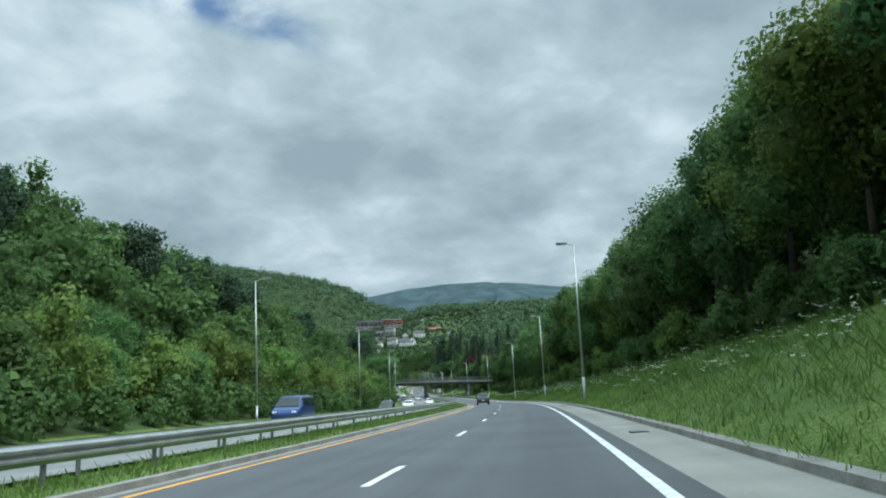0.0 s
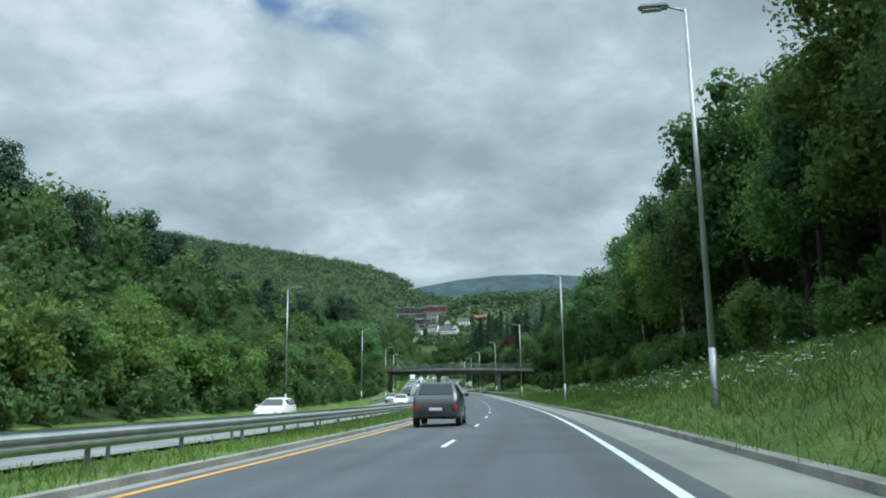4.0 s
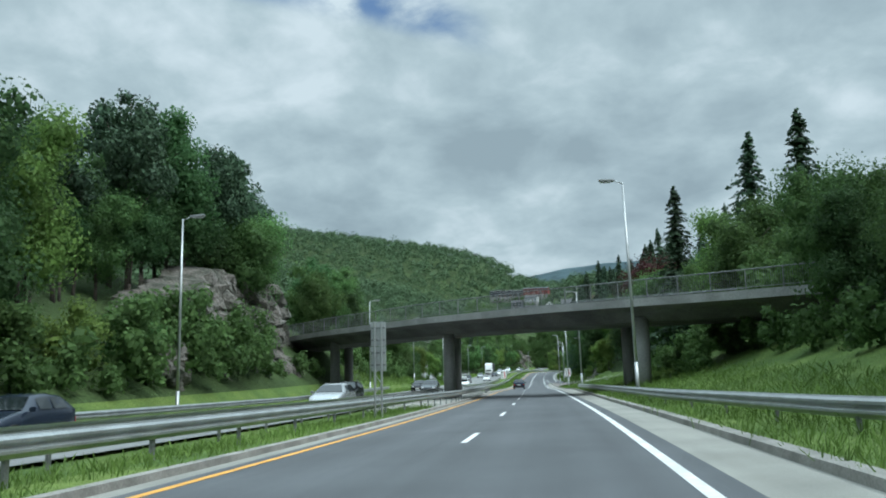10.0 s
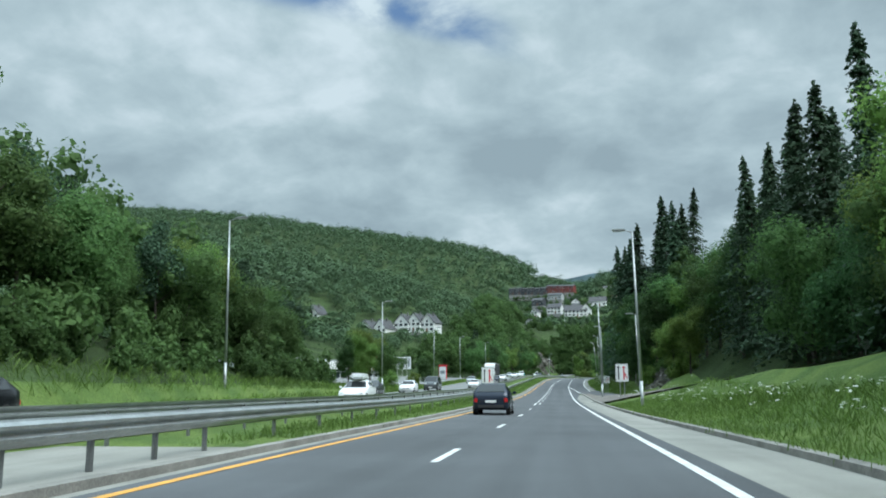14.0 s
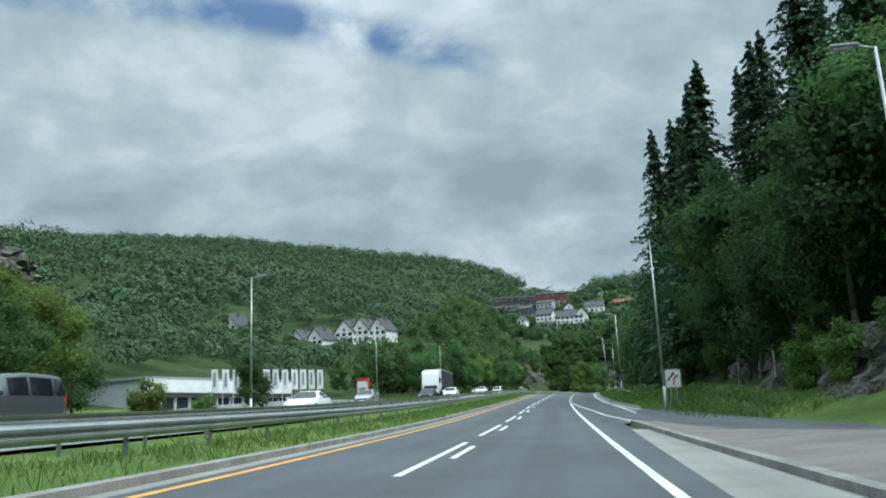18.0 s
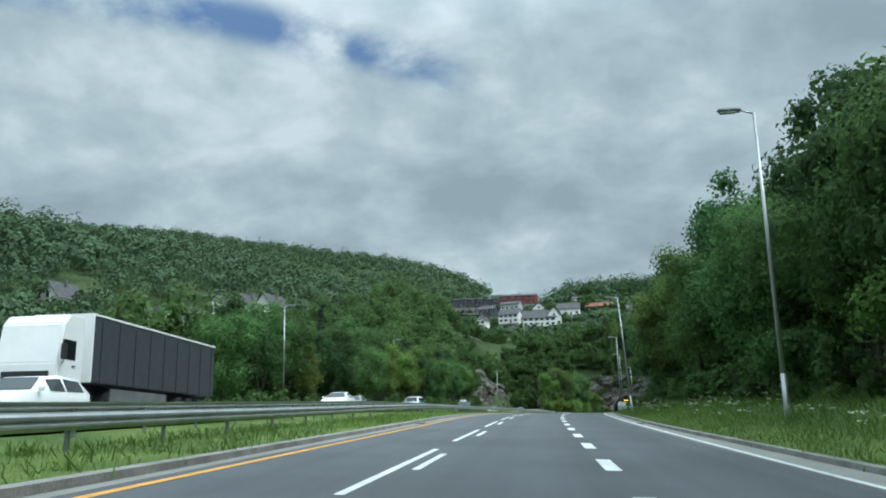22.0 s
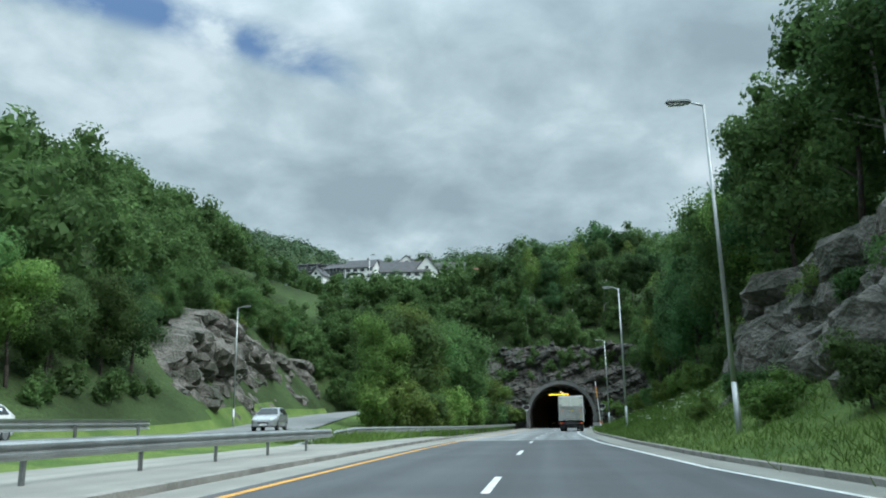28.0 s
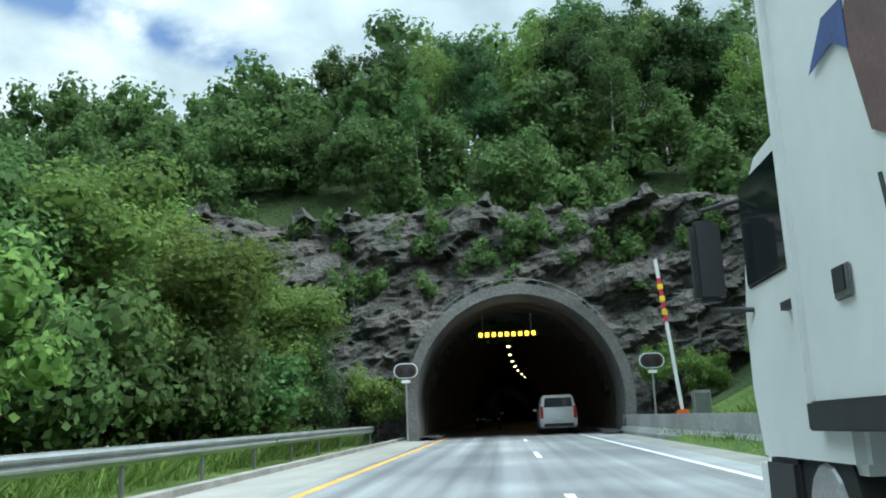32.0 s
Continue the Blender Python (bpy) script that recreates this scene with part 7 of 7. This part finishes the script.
car("estate", "white", far_lane(540, False), "white estate car in front of a lorry on the opposite carriageway")
car("van", "white", far_lane(628, True), "white and turquoise van on the opposite carriageway", "van", two_tone="turquoise")
car("suv", "white", far_lane(661, True), "white off-road car with a roof box", roof_box=True)
car("estate", "grey", far_lane(645, False), "grey estate car on the opposite carriageway")
car("suv", "silver", far_lane(723, False), "silver off-road car coming round the bend")
for s, o, k, p in ((408, True, "sedan", "grey"), (520, False, "hatchback", "navy"), (580, False, "sedan", "white"), (600, True, "hatchback", "silver"), (262, True, "hatchback", "navy"), (690, True, "hatchback", "white")):
    car(k, p, far_lane(s, o), f"distant {p} {k} in the line of oncoming traffic")
car("suv", "grey", at_road(130, -3.6), "dark grey off-road car in the passing lane seen from behind")
car("hatchback", "navy", at_road(374, -3.45), "dark blue-black hatchback in the passing lane seen from behind")
car("suv", "black", at_road(822, -3.9), "black car driving into the tunnel seen from behind")
car("van", "white", at_road(803.8, 0.05, 0.006), "white panel van driving into the tunnel seen from behind", "van", panel_van=True)


def lorry_cab(t, paint, y, w=2.45, h=2.9, tall=0.0):
    """Cab of a lorry: body, windscreen, side window, mirrors, bumper, lamps, step."""
    bm = bmesh.new()
    z0 = 0.75
    prof = [(-0.95, z0), (0.72, z0), (0.85, z0 + 0.5), (0.83, z0 + 1.05), (0.55, z0 + h - 0.85 + tall * 0.6), (0.2, z0 + h - 0.65 + tall), (-0.95, z0 + h - 0.6 + tall)]
    rings = [[bm.verts.new((x, y + q, z)) for q, z in prof] for x in (-w / 2, w / 2)]
    bm.faces.new(rings[0])
    bm.faces.new(rings[1][::-1])
    for k in range(len(prof)):
        bm.faces.new((rings[0][k], rings[1][k], rings[1][(k + 1) % len(prof)], rings[0][(k + 1) % len(prof)]))
    bmesh.ops.recalc_face_normals(bm, faces=bm.faces)
    bmesh.ops.bevel(bm, geom=list(bm.edges), offset=0.06, segments=2, affect="EDGES")
    cab = part("cab", bm, paint, t, "lorry cab")
    bm = box(bmesh.new(), 0, 0, 0, w * 0.9, 0.04, 0.95, 0.02)
    bmesh.ops.transform(bm, matrix=pose(0, y + 0.76, z0 + 1.2, 15.5), verts=bm.verts)
    part("windscreen", bm, CAR_GLASS, cab)
    for sx in (1, -1):
        part("side_window", box(bmesh.new(), sx * (w / 2 + 0.005), y + 0.12, z0 + 1.2, 0.03, 0.95, 0.75, 0.02), CAR_GLASS, cab)
        part("door_handle", box(bmesh.new(), sx * (w / 2 + 0.02), y - 0.25, z0 + 0.95, 0.05, 0.2, 0.05), TRIM, cab)
        mir = part("mirror", box(bmesh.new(), sx * (w / 2 + 0.22), y + 0.85, z0 + 1.15, 0.22, 0.14, 0.62, 0.04), TRIM, t)
        part("mirror_arm", rod(bmesh.new(), (sx * w / 2, y + 0.55, z0 + 1.85), (sx * (w / 2 + 0.22), y + 0.85, z0 + 1.85), 0.018), TRIM, mir)
        part("mirror_arm", rod(bmesh.new(), (sx * w / 2, y + 0.55, z0 + 1.05), (sx * (w / 2 + 0.22), y + 0.85, z0 + 1.1), 0.018), TRIM, mir)
        part("headlight", box(bmesh.new(), sx * w * 0.38, y + 0.83, 0.55, 0.42, 0.1, 0.2, 0.03), LAMP_CLEAR, t)
        part("step", box(bmesh.new(), sx * (w / 2 - 0.08), y + 0.35, 0.4, 0.18, 0.6, 0.4, 0.03), TRIM, t)
    part("bumper", box(bmesh.new(), 0, y + 0.72, 0.4, w, 0.3, 0.42, 0.06), paint, t)
    part("grille", box(bmesh.new(), 0, y + 0.85, 0.95, w * 0.75, 0.05, 0.55, 0.02), TRIM, t)
    part("number_plate", box(bmesh.new(), 0, y + 0.88, 0.5, 0.5, 0.02, 0.12), PLATE, t)
    return cab


def big_wheels(t, y, w, double=False, r=0.5):
    for sx in (1, -1):
        wheel(t, sx * (w / 2 - 0.2), y, r, 0.32)
        if double:
            wheel(t, sx * (w / 2 - 0.55), y, r, 0.3)


def curtain_lorry(m):
    """White tractor with a dark curtain-sided semitrailer."""
    t = empty("lorry", m, "white lorry with a long dark grey curtain-sided trailer", "lorry", "vehicles on the road")
    white = PAINTS["white"]
    lorry_cab(t, white, 6.3, 2.5, 3.2, 0.35)
    curtain = material("dark_curtain", (0.035, 0.04, 0.048), 0.6, vary=0.2)
    part("trailer_side", box(bmesh.new(), 0, -1.9, 1.2, 2.5, 13.2, 2.65, 0.03), curtain, t, "dark curtain sides")
    part("trailer_roof", box(bmesh.new(), 0, -1.9, 3.86, 2.56, 13.3, 0.1, 0.02), white, t)
    part("headboard", box(bmesh.new(), 0, 4.73, 1.2, 2.56, 0.1, 2.76, 0.02), white, t)
    part("chassis", box(bmesh.new(), 0, -1.4, 0.85, 1.0, 14.0, 0.3, 0.02), TRIM, t)
    for sx in (1, -1):
        part("side_guard", box(bmesh.new(), sx * 1.2, 0.2, 0.55, 0.06, 5.5, 0.5, 0.01), STEEL_DULL, t)
        for k in range(9):
            part("curtain_strap", box(bmesh.new(), sx * 1.265, -8.0 + k * 1.5, 1.15, 0.02, 0.05, 2.6), TRIM, t)
    for y, d in ((6.4, False), (2.6, True), (-4.2, False), (-5.5, False), (-6.8, False)):
        big_wheels(t, y, 2.45, d)
    return t


curtain_lorry(far_lane(553, True) @ pose(0, 0, 0))


def box_truck(m):
    """White removal lorry seen from behind and along its left side: box body, tail lift, cab."""
    t = empty("removal_lorry", m, "white box-bodied removal lorry with a grey tail lift, scuffed and marked", "lorry", "vehicles on the road")
    skin = material("lorry_skin_white", (0.78, 0.8, 0.79), 0.45, vary=0.1, scale=0.7, fine=6.0)
    alu = material("tail_lift_grey", (0.36, 0.365, 0.35), 0.5, 0.3, vary=0.25, scale=1.2, fine=8.0)
    w, front, rear, z0, z1 = 2.5, 7.6, 0.0, 1.12, 3.72
    body = part("box_body", box(bmesh.new(), 0, (front + rear) / 2, z0, w, front - rear, z1 - z0, 0.02), skin, t, "white box body")
    for sx in (1, -1):
        part("roof_rail", box(bmesh.new(), sx * (w / 2), (front + rear) / 2, z1 - 0.08, 0.06, front - rear + 0.06, 0.1, 0.01), STEEL, body)
        part("bottom_rail", box(bmesh.new(), sx * (w / 2 - 0.02), (front + rear) / 2, z0 - 0.14, 0.1, front - rear, 0.16, 0.01), TRIM, body)
        for y in (0.02, front - 0.02):
            part("corner_post", box(bmesh.new(), sx * (w / 2), y, z0, 0.07, 0.1, z1 - z0, 0.01), skin, body)
        for y in (2.55, 5.05):
            part("panel_joint", box(bmesh.new(), sx * (w / 2 + 0.003), y, z0, 0.008, 0.03, z1 - z0 - 0.1), STEEL, body)
    # rear frame, two upper doors, hinges
    part("rear_frame", box(bmesh.new(), 0, -0.03, z1 - 0.16, w, 0.08, 0.16, 0.01), skin, body)
    for sx in (1, -1):
        part("rear_door", box(bmesh.new(), sx * 0.605, -0.05, 2.62, 1.16, 0.05, 0.92, 0.012), material("door_cream", (0.62, 0.64, 0.58), 0.45, vary=0.08), t, "cream upper door")
        for z in (2.7, 3.4):
            part("hinge", box(bmesh.new(), sx * 1.1, -0.09, z, 0.34, 0.05, 0.06, 0.02), STEEL_DULL, t)
        part("marker_lamp", box(bmesh.new(), sx * 1.2, -0.08, z1 - 0.1, 0.08, 0.06, 0.06), LAMP_RED, t)
    # tail lift: plate with header, two uprights and ribbed infill
    lift = part("tail_lift", box(bmesh.new(), 0, -0.12, 1.16, 2.46, 0.12, 1.46, 0.02), alu, t, "grey raised tail lift")
    part("lift_header", box(bmesh.new(), 0, -0.2, 2.32, 2.42, 0.06, 0.3, 0.01), alu, lift)
    for sx in (1, -1):
        part("lift_post", box(bmesh.new(), sx * 0.62, -0.2, 1.2, 0.22, 0.07, 1.12, 0.01), alu, lift)
        part("lift_pad", box(bmesh.new(), sx * 0.93, -0.2, 1.98, 0.26, 0.05, 0.36, 0.03), material("faded_pink_pad", (0.5, 0.36, 0.3), 0.7), lift, "faded pink pad")
        part("lift_arm", rod(bmesh.new(), (sx * 0.7, -0.1, 1.2), (sx * 0.75, 0.6, 0.55), 0.07), TRIM, t)
        part("tail_light", box(bmesh.new(), sx * 0.98, -0.02, 0.78, 0.4, 0.08, 0.17, 0.02), LAMP_RED, t)
        part("indicator", box(bmesh.new(), sx * 1.1, -0.035, 0.79, 0.12, 0.08, 0.15, 0.01), LAMP_AMBER, t)
        part("mudflap", box(bmesh.new(), sx * 0.98, 1.05, 0.22, 0.5, 0.02, 0.65), TRIM, t)
    for z in (1.42, 1.66, 1.9, 2.14):
        part("lift_rib", box(bmesh.new(), 0, -0.185, z, 2.36, 0.02, 0.03), material("rib_grey", (0.5, 0.51, 0.5), 0.5), lift)
    part("sticker", box(bmesh.new(), 0.12, -0.2, 2.06, 0.28, 0.012, 0.13), material("sticker_yellow", (0.75, 0.55, 0.05), 0.6), lift, "yellow sticker")
    part("sticker", box(bmesh.new(), 0.98, -0.2, 1.5, 0.16, 0.012, 0.13), MATS["sticker_yellow"], lift, "yellow sticker")
    part("print", box(bmesh.new(), 0.02, -0.2, 1.93, 0.8, 0.008, 0.045), FLAG_GREY, lift)
    part("under_run_bar", box(bmesh.new(), 0, -0.1, 0.42, 2.3, 0.12, 0.14, 0.02), TRIM, t)
    part("number_plate", box(bmesh.new(), 0.05, -0.06, 0.72, 0.5, 0.02, 0.12), PLATE, t)
    part("rear_crossbeam", box(bmesh.new(), 0, 0.02, 0.66, 1.5, 0.08, 0.42, 0.02), TRIM, t)
    part("chassis", box(bmesh.new(), 0, 4.0, 0.72, 0.95, 9.0, 0.3, 0.02), TRIM, t)
    part("tank", rod(bmesh.new(), (0.75, 3.4, 0.72), (0.75, 4.6, 0.72), 0.28, None, 18), STEEL_DULL, t)
    for sx in (1, -1):
        for z in (0.52, 0.86):
            part("side_guard", box(bmesh.new(), sx * 1.2, 4.15, z, 0.04, 3.4, 0.13, 0.01), skin, t, "white side guard rail")
        arch_bm = bmesh.new()
        pts = [Vector((sx * 1.05, 1.75 + math.cos(a) * 0.66, 0.52 + math.sin(a) * 0.66)) for a in np.linspace(0.15, math.pi - 0.15, 12)]
        for p, q in zip(pts, pts[1:]):
            v = [arch_bm.verts.new(p + Vector((dx, 0, 0))) for dx in (-0.3, 0.2)] + [arch_bm.verts.new(q + Vector((dx, 0, 0))) for dx in (0.2, -0.3)]
            arch_bm.faces.new(v)
        bmesh.ops.remove_doubles(arch_bm, verts=arch_bm.verts, dist=0.001)
        mg = part("mudguard", arch_bm, TRIM, t)
        mg.modifiers.new("thick", "SOLIDIFY").thickness = 0.04
    big_wheels(t, 1.75, 2.45, True, 0.49)
    big_wheels(t, 7.75, 2.4, False, 0.49)
    lorry_cab(t, skin, 8.1, 2.4, 2.75)
    part("wind_deflector", box(bmesh.new(), 0, 8.15, 2.95, 1.9, 0.9, 0.5, 0.15), skin, t)
    part("exhaust", rod(bmesh.new(), (0.6, 0.6, 0.5), (0.6, 1.4, 0.6), 0.06), STEEL_DULL, t)
    # small square vents and panel on the left side
    left = -w / 2
    for y, z, k in ((6.9, 1.62, 0.2), (5.85, 1.66, 0.3), (5.45, 1.69, 0.3), (3.9, 1.78, 0.36)):
        v = part("vent", box(bmesh.new(), left - 0.012, y, z, 0.03, k, k * 0.85, 0.01), STEEL_DULL, body)
        part("vent_mesh", box(bmesh.new(), left - 0.03, y, z + 0.04, 0.012, k * 0.72, k * 0.6), TRIM, v)
    # emblem: a red-brown kite shape with a blue wing, and a line of print shown as bars
    bm = bmesh.new()
    bm.faces.new([bm.verts.new((left - 0.012, y, z)) for y, z in ((6.28, 3.18), (5.98, 2.98), (6.14, 2.2), (6.34, 2.3), (6.5, 2.86))])
    emb = part("emblem", bm, material("emblem_brown", (0.16, 0.09, 0.085), 0.6), body, "brown kite-shaped emblem")
    emb.modifiers.new("thick", "SOLIDIFY").thickness = 0.006
    bm = bmesh.new()
    bm.faces.new([bm.verts.new((left - 0.018, y, z)) for y, z in ((6.95, 2.82), (6.7, 3.02), (6.45, 3.0), (6.45, 2.74), (6.62, 2.85))])
    wing = part("emblem_wing", bm, material("emblem_blue", (0.06, 0.1, 0.28), 0.6), body, "blue wing of the emblem")
    wing.modifiers.new("thick", "SOLIDIFY").thickness = 0.006
    ink = material("print_blue_grey", (0.11, 0.12, 0.17), 0.6)
    y = 5.75
    for k in range(15):
        if k != 6:
            part("print", box(bmesh.new(), left - 0.006, y, 2.86, 0.01, 0.16, 0.3), ink, body)
        y -= 0.245
    y = 5.7
    for k in range(15):
        if k not in (1, 12):
            part("print", box(bmesh.new(), left - 0.006, y, 2.46, 0.01, 0.12, 0.24), ink, body)
        y -= 0.245
    part("print_rule", box(bmesh.new(), left - 0.006, 4.0, 2.77, 0.01, 3.6, 0.02), ink, body)
    # sprayed scrawl
    cu = bpy.data.curves.new("spray_scrawl", "CURVE")
    cu.dimensions, cu.bevel_depth = "3D", 0.012
    for pts in (((6.35, 2.1), (6.2, 1.3)), ((6.15, 2.2), (6.12, 1.25)), ((6.0, 2.2), (5.85, 1.2), (5.9, 2.1), (5.65, 1.7), (5.5, 2.3), (5.25, 2.4), (5.3, 2.1), (5.65, 1.75), (5.0, 2.1), (5.05, 1.35), (5.75, 1.3), (5.95, 1.15), (5.6, 1.1)), ((4.95, 1.8), (4.6, 1.5), (4.75, 1.3), (5.2, 1.3))):
        sp = cu.splines.new("BEZIER")
        sp.bezier_points.add(len(pts) - 1)
        for q, (yy, zz) in zip(sp.bezier_points, pts):
            q.co = (left - 0.004, yy, zz)
            q.handle_left_type = q.handle_right_type = "AUTO"
    cu.materials.append(material("spray_grey", (0.06, 0.065, 0.07), 0.7))
    sc = new("spray_scrawl", cu)
    sc.parent = body
    return t


box_truck(at_road(754.3, 0.22, 0.0, -0.5))

# ---- verge growth ----
def grass_blades():
    """Tufts of long grass on the verges and the median, thickest beside the kerbs."""
    rng = np.random.default_rng(17)
    verts, faces = [], []

    def tuft(s, l, h, lean=1.3):
        x, y, z = land_z(s, l)
        for _ in range(5):
            a = rng.uniform(0, 6.28)
            w = 0.006 + 0.012 * rng.random()
            hh = h * rng.uniform(0.6, 1.25)
            dx, dy = math.cos(a), math.sin(a)
            i = len(verts)
            ox, oy = rng.normal() * 0.16, rng.normal() * 0.16
            bx, by = x + ox, y + oy
            tx, ty = bx + dx * hh * lean * rng.random(), by + dy * hh * lean * rng.random()
            verts.extend(((bx - dy * w, by + dx * w, z - 0.04), (bx + dy * w, by - dx * w, z - 0.04), (tx + dy * w * 0.4, ty - dx * w * 0.4, z + hh * 0.75), (tx + dx * hh * 0.2, ty + dy * hh * 0.2, z + hh)))
            faces.append((i, i + 1, i + 2, i + 3))

    for s0, s1, n in ((-10, 285, 9000), (350, 660, 10000)):
        for _ in range(n):
            s = rng.uniform(s0, s1)
            tuft(s, rng.uniform(lerp(RAIL_L, s) - 1.6, lerp(KERB_L, s) - 0.12), 0.15 * rng.uniform(0.4, 1.6))
    for s0, s1, n in ((-5, 400, 21000), (462, 790, 16000)):
        for _ in range(n):
            s = rng.uniform(s0, s1)
            k = (lerp(KERB_R, s) if s < 450 else lerp(KERB_R2, s)) + 0.3
            off = 7.0 * rng.random() ** 1.5
            tuft(s, k + off, rng.uniform(0.06, 0.2) + 0.32 * min(1.0, off / 3) * rng.random())
    for _ in range(6000):
        s = rng.uniform(700, 800)
        tuft(s, rng.uniform(-13.5, -10.0), rng.uniform(0.25, 0.7))
    for _ in range(5000):
        s = rng.uniform(330, 560)
        tuft(s, lerp(FAR_OUT, s) - 0.8 - 4 * rng.random(), rng.uniform(0.2, 0.6))
    tagged(raw("verge_grass", verts, faces, BLADES), "long green grass on verges and median", "grass", "", "stuff")


def flowers():
    """White cow parsley heads over the right bank and by the tunnel."""
    rng = np.random.default_rng(23)
    verts, faces = [], []
    for s0, s1, n, lo, hi in ((0, 160, 520, 5.0, 11), (170, 240, 120, 5.5, 10), (325, 415, 150, 5, 10), (505, 640, 260, 7, 11.5), (705, 790, 60, 4.5, 9), (745, 798, 90, -11.5, -10.2)):
        for _ in range(n):
            s, l = rng.uniform(s0, s1), rng.uniform(lo, hi)
            x, y, z = land_z(s, l)
            z += rng.uniform(0.35, 0.8)
            for _ in range(4):
                r = rng.uniform(0.03, 0.07)
                cx, cy, cz = x + rng.normal() * 0.09, y + rng.normal() * 0.09, z + rng.normal() * 0.03
                i = len(verts)
                verts.extend((cx + r * math.cos(a), cy + r * math.sin(a), cz + rng.normal() * 0.012) for a in np.arange(6) * 1.047)
                faces.append(tuple(range(i, i + 6)))
    tagged(raw("wild_flowers", verts, faces, FLOWERS), "scattered white cow parsley heads on the banks", "wild flowers", "", "stuff")


grass_blades()
flowers()


def drain(s, l):
    t = empty("drain_grate", at_road(s, l, 0.0), "dark iron drain grate in the kerb line", "drain", "drain grates")
    part("frame", box(bmesh.new(), 0, 0, -0.04, 0.42, 0.6, 0.055, 0.008), TRIM, t)
    for k in range(5):
        part("bar", box(bmesh.new(), -0.14 + 0.07 * k, 0, 0.01, 0.03, 0.5, 0.012), STEEL_DULL, t)


for s, l in ((20, 2.4), (61, 2.55), (157, 2.55), (229, 2.05), (300, 2.6), (415, 3.05), (500, 4.9), (560, 5.0), (640, 6.9)):
    drain(s, l)
for s in (87, 160, 228, 301, 555):
    drain(s, lerp(KERB_L, s) + 0.45)
